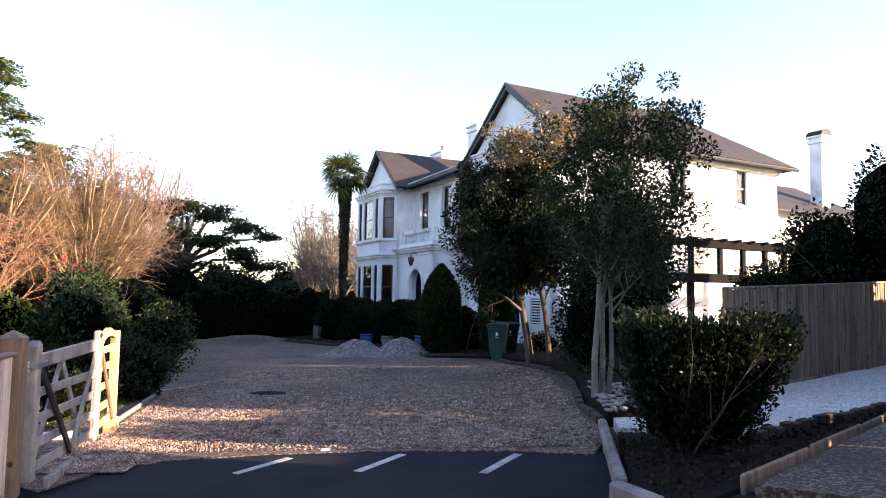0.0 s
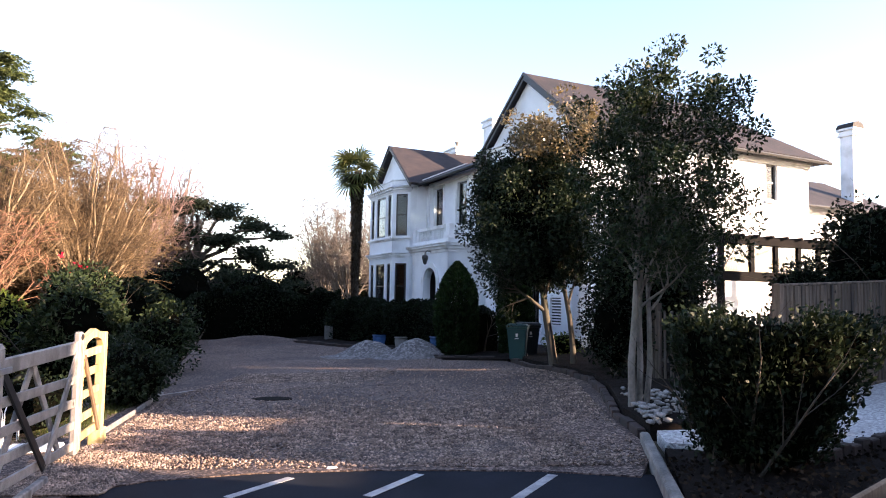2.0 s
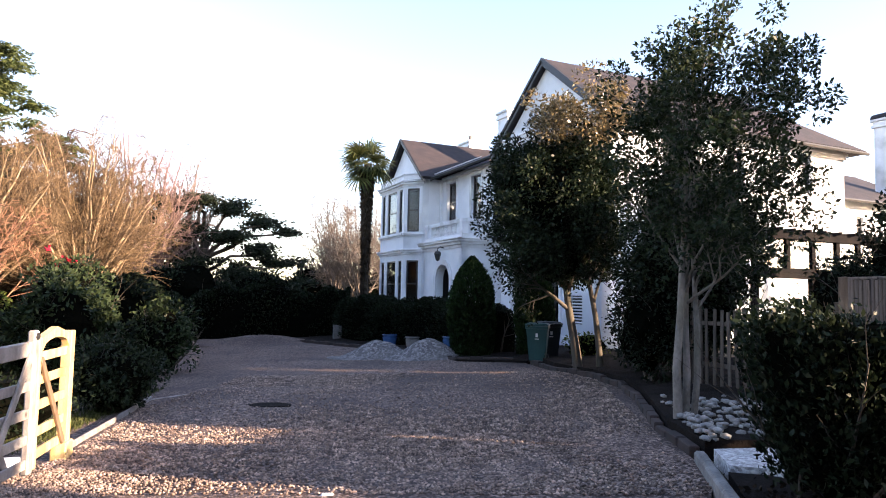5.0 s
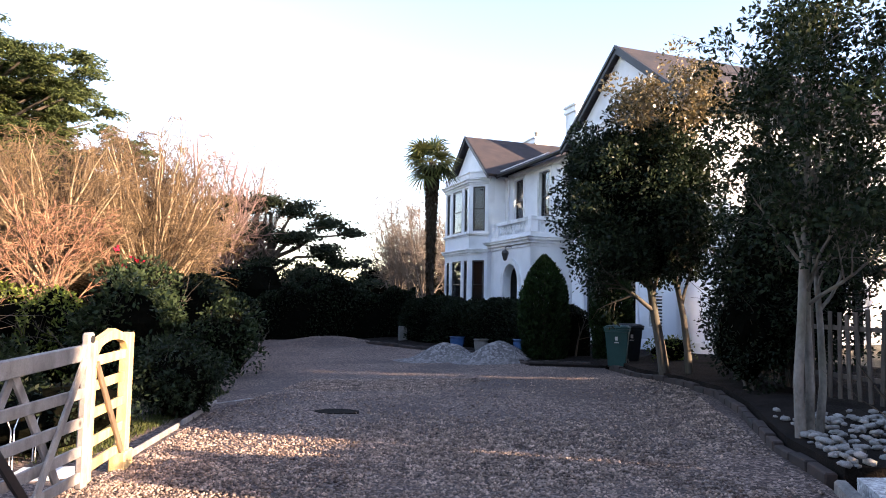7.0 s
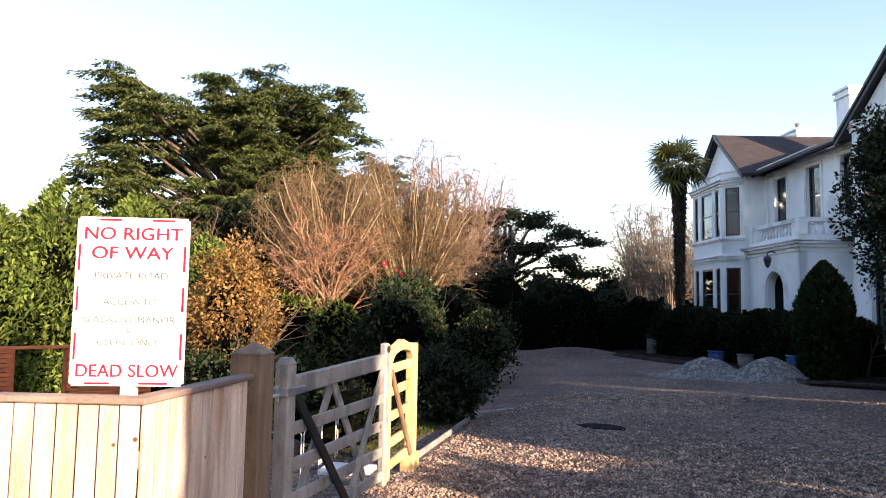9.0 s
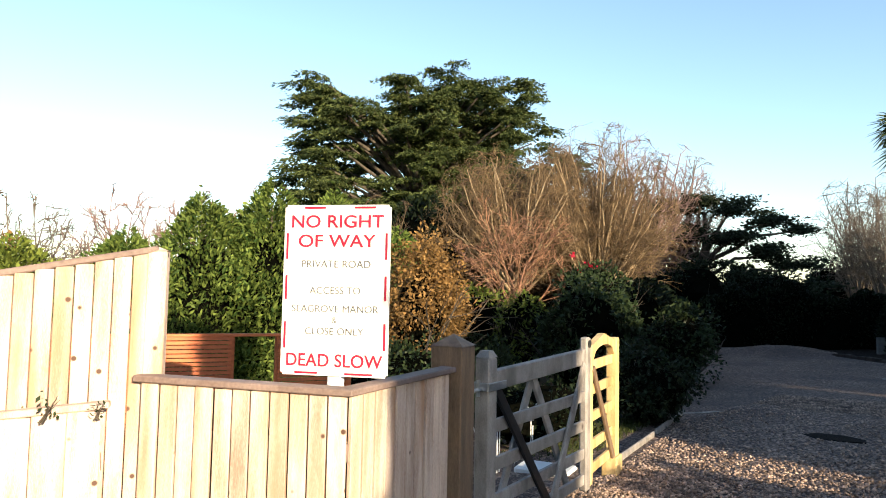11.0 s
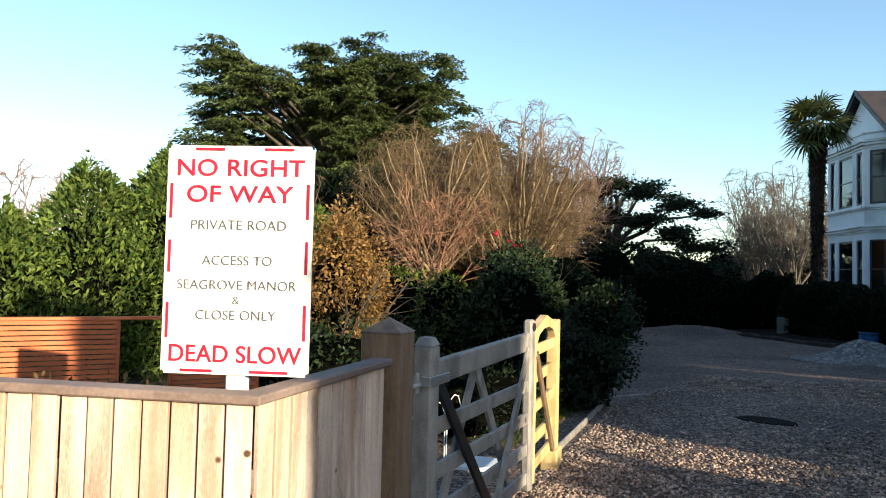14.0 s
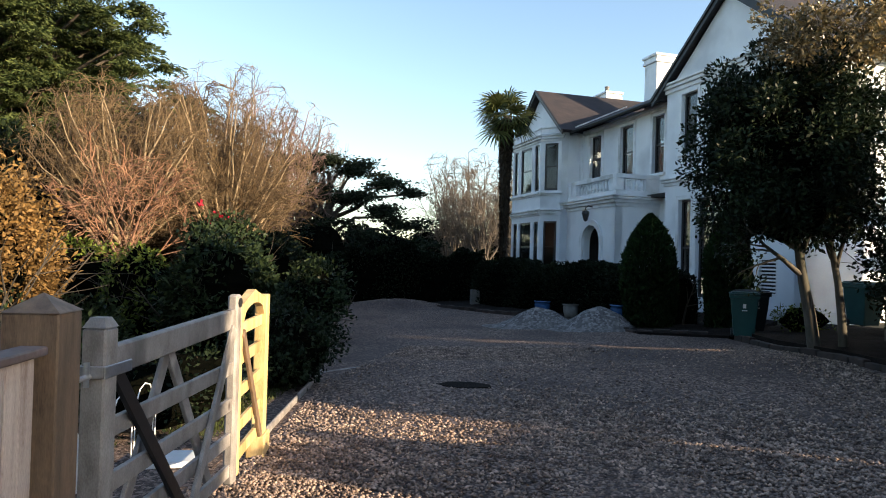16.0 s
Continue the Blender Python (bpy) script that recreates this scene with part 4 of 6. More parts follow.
# ---- fences, gate and sign ----
def pointed_post(name, x, y, w, h, cap, mat, rot, label, category="post", base=None, parent=None):
    z = ground_z(x, y) if base is None else base
    bm = bmesh.new()
    box(bm, -w / 2, w / 2, -w / 2, w / 2, -0.15, h - cap, 0.006)
    t = w / 2 + 0.004
    low = [bm.verts.new((sx * t, sy * t, h - cap)) for sx, sy in ((-1, -1), (1, -1), (1, 1), (-1, 1))]
    tip = bm.verts.new((0, 0, h))
    bm.faces.new(low[::-1])
    for i in range(4):
        bm.faces.new((low[i], low[(i + 1) % 4], tip))
    ob = part(name, bm, mat, parent, matrix=pose(x, y, z, 0, 0, rot))
    return tagged(ob, label, category)


def board_fence(name, p, q, z_top, z_bot, board, gap, mat, label, cap=None, thick=0.022, proud=0.0, category="fence", cap_mat=None, feather=False, backed=False):
    """Upright boards side by side on two rails, with an optional capping; z_top and z_bot are given at both ends."""
    top = new(name)
    p, q = Vector((*p, 0)), Vector((*q, 0))
    d = (q - p).normalized()
    L = (q - p).length
    top.matrix_basis = Matrix.Translation((p.x, p.y, 0)) @ Matrix.Rotation(math.atan2(d.y, d.x), 4, "Z")
    tagged(top, label, category)
    n = max(1, round(L / (board + gap)))
    w = L / n
    g = random.Random(int(L * 1000))
    for k in range(n):
        s = (k + 0.5) * w
        zt = z_top[0] + (z_top[1] - z_top[0]) * s / L
        zb = z_bot[0] + (z_bot[1] - z_bot[0]) * s / L
        bm = bmesh.new()
        bw = w - gap + (0.012 if feather else 0)
        jit = g.uniform(-0.007, 0.007)
        m = Matrix.Translation((s, jit, 0)) @ Matrix.Rotation(radians(7 if feather else g.uniform(-0.6, 0.6)), 4, "Z")
        box(bm, -bw / 2, bw / 2, -thick / 2, thick / 2, zb, zt + g.uniform(-0.004, 0.002), 0.003, m)
        part("board", bm, mat, top)
    for f in (0.22, 0.8):
        bm = bmesh.new()
        bar(bm, (0, thick / 2 + 0.03, z_bot[0] + (z_top[0] - z_bot[0]) * f), (L, thick / 2 + 0.03, z_bot[1] + (z_top[1] - z_bot[1]) * f), 0.045, 0.08)
        part("rail", bm, cap_mat or mat, top)
    if backed:
        # added panel: its dark colour stands for shade in the board gaps
        bm = bmesh.new()
        box(bm, 0.02, L - 0.02, thick / 2 + 0.058, thick / 2 + 0.07, z_bot[0], min(z_top) - 0.02)
        part("back_panel", bm, DARK_WOOD, top, "added dark panel, painted shade behind the board gaps")
    if cap:
        bm = bmesh.new()
        bar(bm, (-0.03, 0.012, z_top[0] + 0.018), (L + 0.03, 0.012, z_top[1] + 0.018), cap, 0.032, 0.006)
        part("capping", bm, cap_mat or mat, top, "weathered timber capping")
    return top


FC = (-3.535, 5.055)
board_fence("low_fence", (-4.38, 4.48), FC, (1.235, 1.215), (-0.05, -0.05), 0.081, 0.010, NEW_WOOD, "pale pine board fence with a weathered capping", 0.10, cap_mat=CAP_WOOD, backed=True)
board_fence("low_fence", (FC[0] - 0.008, FC[1] + 0.012), (-3.83, 5.98), (1.215, 1.225), (-0.05, -0.05), 0.080, 0.012, NEW_WOOD, "pale pine board fence running up to the gate post", 0.10, cap_mat=CAP_WOOD, backed=True)
board_fence("tall_fence", (-5.6, 2.15), (-4.415, 4.51), (1.30, 1.85), (0.2, 0.3), 0.078, 0.005, NEW_WOOD, "tall pale pine close-board fence with knots", 0.05, cap_mat=CAP_WOOD)
board_fence("lower_fence", (-5.35, 2.0), (-4.36, 4.30), (0.95, 1.13), (-0.1, -0.1), 0.14, 0.003, NEW_WOOD, "pale pine fence panel below the tall fence", 0.07)
pointed_post("fence_post", -4.43, 4.55, 0.09, 1.98, 0.02, NEW_WOOD, 58, "pale square end post of the tall fence", base=-0.1)
pointed_post("gate_post", -3.93, 6.12, 0.2, 1.44, 0.07, POST_WOOD, 20, "stout brown gate post with a pointed cap", base=0.0)


def field_gate():
    """Weathered five-bar gate, standing open, hinged on the stout post."""
    hx, hy, ex, ey = -3.93, 6.42, -4.31, 8.10
    L = math.hypot(ex - hx, ey - hy)
    top = new("gate")
    top.matrix_basis = Matrix.Translation((hx, hy, 0.0)) @ Matrix.Rotation(math.atan2(ey - hy, ex - hx), 4, "Z")
    tagged(top, "weathered grey five-bar timber gate standing open", "gate")
    bm = bmesh.new()
    box(bm, -0.055, 0.055, -0.05, 0.05, 0.06, 1.28, 0.008)
    v = [bm.verts.new(c) for c in ((-0.055, -0.05, 1.283), (0.055, -0.05, 1.283), (0.055, 0.05, 1.283), (-0.055, 0.05, 1.283), (-0.03, -0.03, 1.325), (0.03, -0.03, 1.325), (0.03, 0.03, 1.325), (-0.03, 0.03, 1.325))]
    for f in ((0, 1, 5, 4), (1, 2, 6, 5), (2, 3, 7, 6), (3, 0, 4, 7), (4, 5, 6, 7), (3, 2, 1, 0)):
        bm.faces.new([v[i] for i in f])
    part("hanging_stile", bm, GATE_WOOD, top)
    bm = bmesh.new()
    box(bm, L - 0.045, L + 0.05, -0.035, 0.035, 0.06, 1.33, 0.015)
    stile = part("closing_stile", bm, GATE_WOOD, top)
    # raised black disc: the dark inside the latch hole, put into colour
    bm = bmesh.new()
    tube(bm, [(L, -0.034, 1.275), (L, -0.044, 1.275)], [0.032, 0.032], 12)
    part("latch_hole", bm, BLACK_IRON, stile, "black disc, painted dark of a round latch hole")
    zs = ((0.16, 0.16), (0.37, 0.37), (0.60, 0.60), (0.84, 0.84))
    for a, b in zs:
        bm = bmesh.new()
        bar(bm, (0.05, 0, a), (L - 0.035, 0, b), 0.028, 0.085, 0.004)
        part("rail", bm, GATE_WOOD, top)
    bm = bmesh.new()
    bar(bm, (0.05, 0, 1.13), (L - 0.035, 0, 1.17), 0.05, 0.13, 0.008)
    part("top_rail", bm, GATE_WOOD, top)
    for p, q, y, mat in (((0.08, 1.08), (0.95, 0.12), -0.032, BARGE), ((0.95, 0.12), (1.62, 1.12), -0.032, GATE_WOOD), ((0.12, 0.12), (0.75, 1.10), 0.032, GATE_WOOD), ((0.75, 1.10), (1.45, 0.12), 0.032, GATE_WOOD)):
        bm = bmesh.new()
        bar(bm, (p[0], y, p[1]), (q[0], y, q[1]), 0.024, 0.075, 0.004)
        part("brace", bm, mat, top, "dark timber brace" if mat is BARGE else "")
    bm = bmesh.new()
    box(bm, -0.075, 0.16, -0.062, -0.052, 1.08, 1.13, 0.002)
    box(bm, -0.075, -0.058, -0.052, 0.062, 1.08, 1.13, 0.002)
    box(bm, -0.075, 0.16, 0.052, 0.062, 1.08, 1.13, 0.002)
    tube(bm, [(-0.2, 0.0, 1.09), (-0.08, 0.0, 1.09)], [0.012, 0.012], 8)
    tube(bm, [(-0.1, 0.0, 1.05), (-0.1, 0.0, 1.15)], [0.012, 0.012], 8)
    part("hinge", bm, STEEL, top, "galvanised strap hinge")


def short_gate():
    """The narrow second leaf, of new honey coloured timber, between the gate and its own post."""
    px, py, ex, ey = -4.61, 9.03, -4.34, 8.2
    L = math.hypot(ex - px, ey - py)
    top = new("gate")
    top.matrix_basis = Matrix.Translation((px, py, 0.0)) @ Matrix.Rotation(math.atan2(ey - py, ex - px), 4, "Z")
    tagged(top, "narrow honey coloured timber gate leaf with an arched head", "gate")
    bm = bmesh.new()
    box(bm, -0.06, 0.06, -0.05, 0.05, -0.02, 1.28, 0.008)
    part("post", bm, YELLOW_WOOD, top, "honey coloured square post")
    bm = bmesh.new()
    box(bm, -0.10, 0.14, -0.075, 0.075, -0.05, 0.16, 0.012)
    part("post_foot", bm, YELLOW_WOOD, top, "honey coloured timber block")
    for z in (0.20, 0.40, 0.64, 0.87, 1.08):
        bm = bmesh.new()
        bar(bm, (0.062, 0, z), (L - 0.04, 0, z), 0.03, 0.085, 0.004)
        part("rail", bm, YELLOW_WOOD, top)
    bm = bmesh.new()
    box(bm, L - 0.04, L + 0.03, -0.03, 0.03, 0.08, 1.26, 0.01)
    part("stile", bm, YELLOW_WOOD, top)
    # head with a shallow point above and an arched opening below
    bm = bmesh.new()
    x0, x1, n = 0.062, L - 0.042, 10
    cols = []
    for k in range(n + 1):
        t = k / n
        x = x0 + (x1 - x0) * t
        hi = 1.26 + 0.08 * (1 - abs(2 * t - 1))
        lo = 1.125 + 0.115 * math.sqrt(max(0.0, 1 - (2 * t - 1) ** 2))
        cols.append([bm.verts.new((x, y, z)) for y, z in ((-0.03, lo), (-0.03, hi), (0.03, hi), (0.03, lo))])
    for p, q in zip(cols, cols[1:]):
        for i in range(4):
            bm.faces.new((p[i], p[(i + 1) % 4], q[(i + 1) % 4], q[i]))
    bm.faces.new(cols[0][::-1])
    bm.faces.new(cols[-1])
    part("arched_head", bm, YELLOW_WOOD, top)
    bm = bmesh.new()
    bar(bm, (0.08, 0.03, 0.14), (L - 0.03, 0.03, 1.06), 0.024, 0.07, 0.004)
    part("brace", bm, POST_WOOD, top, "reddish brown brace")


field_gate()
short_gate()


def text_part(words, size, x, z, mat, parent, name="lettering", wide=1.0):
    c = bpy.data.curves.new(name, "FONT")
    c.body, c.size, c.align_x, c.align_y, c.extrude = words, size, "CENTER", "CENTER", 0.0012
    c.space_character = 1.02
    c.offset = 0.0009 if mat is SIGN_RED else -0.0004
    tmp = bpy.data.objects.new("tmp", c)
    scene.collection.objects.link(tmp)
    bpy.context.view_layer.update()
    me = bpy.data.meshes.new_from_object(tmp)
    bpy.data.objects.remove(tmp)
    me.transform(pose(x, -0.0085, z, 90, 0, 0) @ Matrix.Diagonal((wide, 1, 1, 1)))
    return put(name, me, mat, parent)


def sign():
    W, H = 0.55, 0.84
    top = new("sign")
    top.matrix_basis = pose(-3.83, 5.18, 0.0, 0, 0, math.degrees(math.atan2(0.31, 0.46)))
    tagged(top, "white notice board with red and black lettering on a post", "sign")
    zc = 1.686
    bm = bmesh.new()
    box(bm, -W / 2, W / 2, -0.006, 0.006, zc - H / 2, zc + H / 2)
    edges = [e for e in bm.edges if abs(e.verts[0].co.y - e.verts[1].co.y) > 0.005]
    bmesh.ops.bevel(bm, geom=edges, offset=0.012, segments=3, affect="EDGES")
    board = part("board", bm, SIGN_WHITE, top, "white sign board")
    for words, size, z, mat, sx in (("NO RIGHT", 0.088, 0.335, SIGN_RED, 1.13), ("OF WAY", 0.088, 0.238, SIGN_RED, 1.16), ("PRIVATE ROAD", 0.052, 0.125, SIGN_BLACK, 1), ("ACCESS TO", 0.050, -0.005, SIGN_BLACK, 1), ("SEAGROVE MANOR", 0.050, -0.095, SIGN_BLACK, 1), ("&", 0.044, -0.150, SIGN_BLACK, 1), ("CLOSE ONLY", 0.050, -0.205, SIGN_BLACK, 1), ("DEAD SLOW", 0.088, -0.348, SIGN_RED, 0.97)):
        text_part(words, size, 0, zc + z, mat, board, wide=sx)
    for x0, x1, z0, z1 in ((-0.17, -0.06, 0.402, 0.412), (0.09, 0.2, 0.402, 0.412), (-0.2, -0.08, -0.412, -0.402), (0.06, 0.2, -0.412, -0.402), (-0.262, -0.252, 0.15, 0.28), (-0.262, -0.252, -0.05, 0.07), (-0.262, -0.252, -0.29, -0.16), (0.252, 0.262, 0.15, 0.28), (0.252, 0.262, -0.05, 0.07), (0.252, 0.262, -0.29, -0.16)):
        bm = bmesh.new()
        box(bm, x0, x1, -0.0095, -0.0062, zc + z0, zc + z1)
        part("border_dash", bm, SIGN_RED, board)
    bm = bmesh.new()
    box(bm, -0.035, 0.035, 0.0065, 0.07, -0.1, zc + H / 2 - 0.05, 0.006)
    part("post", bm, WHITE_PAINT, top, "white painted post")


sign()

# orange slatted screen with a doorway
SCREEN = tagged(new("slat_screen"), "orange-brown slatted timber screen with a door opening", "fence")
SCREEN.matrix_basis = Matrix.Translation((-9.4, 5.2, -0.2)) @ Matrix.Rotation(math.atan2(7.1 - 5.2, -8.56 + 9.4), 4, "Z")
for p, q in ((0.0, 2.08), (2.62, 3.5)):
    for k in range(26):
        bm = bmesh.new()
        box(bm, p, q, -0.012, 0.012, 0.02 + k * 0.05, 0.06 + k * 0.05, 0.002)
        part("slat", bm, ORANGE_WOOD, SCREEN)
for x in (0.0, 1.0, 2.08, 2.62, 3.5):
    bm = bmesh.new()
    box(bm, x - 0.035, x + 0.035, 0.014, 0.08, -0.2, 1.31, 0.004)
    part("post", bm, ORANGE_WOOD, SCREEN)
bm = bmesh.new()
box(bm, -0.05, 3.55, -0.03, 0.05, 1.312, 1.345, 0.004)
part("capping", bm, ORANGE_WOOD, SCREEN)

# boundary fence to the right with feathered boards
board_fence("close_board_fence", (3.86, 10.65), (10.6, 15.95), (1.98, 2.36), (0.5, 0.72), 0.10, 0.0, OLD_WOOD, "brown feather-edge board fence with a capping", 0.06, feather=True)
bm = bmesh.new()
bar(bm, (10.6, 15.9, 0.66), (3.86, 10.6, 0.44), 0.03, 0.16)
tagged(part("gravel_board", bm, OLD_WOOD), "brown gravel board at the foot of the fence", "board")
pointed_post("fence_post", 3.8, 10.6, 0.11, 1.6, 0.01, OLD_WOOD, 38, "dark square end post of the board fence", base=0.42)


def trellis(p, q, h, n):
    top = new("picket_fence")
    d = Vector((q[0] - p[0], q[1] - p[1], 0))
    z0 = ground_z(*p) + 0.12
    top.matrix_basis = Matrix.Translation((p[0], p[1], z0)) @ Matrix.Rotation(math.atan2(d.y, d.x), 4, "Z")
    tagged(top, "weathered low picket fence beside the trees", "fence")
    g = random.Random(n)
    for k in range(n):
        bm = bmesh.new()
        s = d.length * (k + 0.5) / n
        box(bm, -0.03, 0.03, -0.009, 0.009, 0.03, h + g.uniform(-0.05, 0.05), 0.004, Matrix.Translation((s, 0, 0)) @ Matrix.Rotation(radians(g.uniform(-3, 3)), 4, "Y"))
        part("picket", bm, DARK_WOOD, top)
    for z in (0.3, h - 0.25):
        bm = bmesh.new()
        box(bm, 0, d.length, 0.01, 0.04, z, z + 0.06, 0.004)
        part("rail", bm, DARK_WOOD, top)
    for s in (0.0, d.length):
        bm = bmesh.new()
        box(bm, s - 0.045, s + 0.045, 0.0, 0.09, -0.2, h + 0.12, 0.006)
        part("post", bm, DARK_WOOD, top)


trellis((2.75, 12.9), (3.78, 10.75), 1.15, 16)
trellis((2.6, 16.5), (2.72, 13.0), 1.15, 22)

# ---- kerbs and edging ----
def edging_line(name, pts, piece, w, h, mat, label, lift=0.0, category="edging"):
    top = tagged(new(name), label, category)
    top.location = (pts[0][0], pts[0][1], ground_z(*pts[0]))
    g = random.Random(len(pts))
    o = top.location.copy()
    for p, q in zip(pts, pts[1:]):
        L = math.dist(p, q)
        n = max(1, round(L / piece))
        for k in range(n):
            a = Vector((*p, 0)).lerp(Vector((*q, 0)), (k + 0.03) / n)
            b = Vector((*p, 0)).lerp(Vector((*q, 0)), (k + 0.97) / n)
            hh = h + g.uniform(-0.02, 0.02)
            for v in (a, b):
                v.z = ground_z(v.x, v.y) + lift + hh / 2 - 0.05 + g.uniform(-0.008, 0.008)
            bm = bmesh.new()
            bar(bm, a - o, b - o, w * g.uniform(0.9, 1.1), hh, 0.012)
            part("edging_piece", bm, mat, top)
    return top


edging_line("bed_edging", [(1.66, 9.0), (1.58, 10.1), (1.76, 12.2), (1.76, 13.6), (1.42, 14.95), (0.82, 16.2), (0.5, 17.5)], 0.33, 0.11, 0.15, EDGE_BRICK, "dark worn edging along the planting bed")
edging_line("log_edging", [(2.9, 7.62), (5.5, 9.42), (9.0, 10.97), (12.0, 11.85)], 0.16, 0.09, 0.2, EDGE_BRICK, "dark log roll edging beside the pale shingle")
edging_line("board_edging", [(2.2, 5.95), (5.2, 8.85), (9.0, 10.9)], 1.6, 0.04, 0.22, OLD_WOOD, "long timber edging board of the bed")
edging_line("timber_edging", [(-4.72, 9.2), (-5.75, 12.9)], 1.9, 0.04, 0.11, GATE_WOOD, "grey timber edging along the drive")
edging_line("timber_edging", [(-5.75, 12.75), (-5.35, 13.5)], 1.2, 0.03, 0.06, GATE_WOOD, "loose grey timber lying by the shrub")
edging_line("timber_edging", [(-3.75, 6.4), (-4.05, 7.3)], 1.0, 0.07, 0.12, GATE_WOOD, "grey timber sleeper under the gate")
edging_line("front_edging", [(0.1, 18.1), (-1.25, 18.5), (-2.4, 20.9), (-5.0, 23.8), (-7.5, 26.7)], 0.4, 0.13, 0.13, EDGE_BRICK, "low rough stone edging before the hedge")


def slab_block(name, x, y, lx, ly, h, rot, label, mat=CONCRETE, lift=0.0):
    bm = bmesh.new()
    box(bm, -lx / 2, lx / 2, -ly / 2, ly / 2, -0.1, h, 0.02)
    ob = part(name, bm, mat, matrix=pose(x, y, ground_z(x, y) + lift, 0, 0, rot))
    return tagged(ob, label, "kerb")


slab_block("kerb_block", 1.47, 7.42, 0.1, 2.7, 0.1, -7, "weathered dark stone kerb along the bed corner", ROCK, 0.02)
slab_block("kerb_block", 1.34, 5.7, 0.14, 0.5, 0.14, 28, "pale concrete kerb block beside the road")
slab_block("marker_stone", -1.5, 7.72, 0.12, 0.05, 0.03, 12, "small pale stone in the shingle", WHITE_PAINT)
slab_block("stone_slab", -5.15, 8.7, 0.55, 0.35, 0.05, 20, "pale flat stone slab behind the gate", WHITE_PAINT)
slab_block("marker_stake", 3.2, 5.62, 0.07, 0.07, 0.22, 20, "short pale wooden stake", NEW_WOOD, 0.1)


def pebble_bed():
    top = tagged(new("pebble_bed"), "bed of large pale rounded cobbles", "pebbles")
    top.location = (2.3, 9.9, ground_z(2.3, 9.9) + 0.14)
    g = random.Random(5)
    meshes = []
    for k in range(6):
        bm = bmesh.new()
        bmesh.ops.create_icosphere(bm, subdivisions=1, radius=1.0)
        for v in bm.verts:
            v.co *= 1 + 0.16 * noise.noise(v.co * 1.3 + Vector((k * 3.1, 0, 0)))
            v.co.z *= 0.62
            v.co.x *= 1.25
        me = bpy.data.meshes.new("cobble")
        bm.to_mesh(me)
        bm.free()
        me.polygons.foreach_set("use_smooth", [True] * len(me.polygons))
        me.materials.append(PEBBLE)
        meshes.append(me)
    n = 0
    while n < 290:
        x, y = g.uniform(1.7, 3.3), g.uniform(8.95, 11.2)
        if x < 1.72 + 0.05 * (y - 9) or x > 3.2 - 0.25 * abs(y - 10):
            continue
        r = g.uniform(0.024, 0.052)
        ob = new("cobble", meshes[n % 6])
        ob.parent = top
        ob.matrix_basis = pose(x - 2.3, y - 9.9, ground_z(x, y) - ground_z(2.3, 9.9) + g.uniform(0.0, 0.05) + (0.04 if n > 190 else 0), g.uniform(-15, 15), g.uniform(-15, 15), g.uniform(0, 360)) @ Matrix.Diagonal((r, r, r, 1))
        n += 1


pebble_bed()


def gravel_stones():
    g = np.random.default_rng(3)
    n = 105000
    y = 6.9 + 9.0 * g.uniform(0, 1, n) ** 1.9
    x = g.uniform(-5.4, 1.7, n)
    ok = (x < 1.5) & (x > -4.6 - 0.25 * np.maximum(0, y - 9)) & ((y > 7.72) | (x < -3.3)) & (y > 6.9)
    bare = np.sin(x * 1.3 + 0.6 * y) + np.sin(y * 0.9 - 0.5 * x + 1.0) + 2.8 * np.exp(-((x + 1.3) ** 2 / 2.6 + (y - 12.6) ** 2 / 9.0))
    ok &= g.uniform(0, 1, n) > np.clip(0.35 + 0.35 * bare, 0.0, 0.92)
    ok &= (x + 3.56) ** 2 / 0.16 + (y - 12.2) ** 2 / 0.05 > 1
    x, y = x[ok], y[ok]
    n = len(x)
    z = 0.045 * (x + 4) + 0.006 * (y - 8) + 0.02
    r = g.uniform(0.008, 0.021, n)
    base = np.array([(1, 0, 0), (-1, 0, 0), (0, 1, 0), (0, -1, 0), (0, 0, 1), (0, 0, -1)], float)
    tri = np.array([(0, 2, 4), (2, 1, 4), (1, 3, 4), (3, 0, 4), (2, 0, 5), (1, 2, 5), (3, 1, 5), (0, 3, 5)])
    a = g.uniform(0, math.tau, n)
    V = base[None] * g.uniform(0.6, 1.3, (n, 6, 1)) * r[:, None, None] * np.array([1.2, 0.9, 0.75])
    c, s = np.cos(a)[:, None], np.sin(a)[:, None]
    V = np.stack([V[..., 0] * c - V[..., 1] * s, V[..., 0] * s + V[..., 1] * c, V[..., 2]], -1) + np.stack([x, y, z], -1)[:, None]
    F = (tri[None] + 6 * np.arange(n)[:, None, None]).reshape(-1, 3)
    ob = put("loose_gravel", mesh_np("loose_gravel", V.reshape(-1, 3), F), STONE)
    tagged(ob, "loose brown and pale shingle stones on the drive", "gravel", kind="stuff")


gravel_stones()


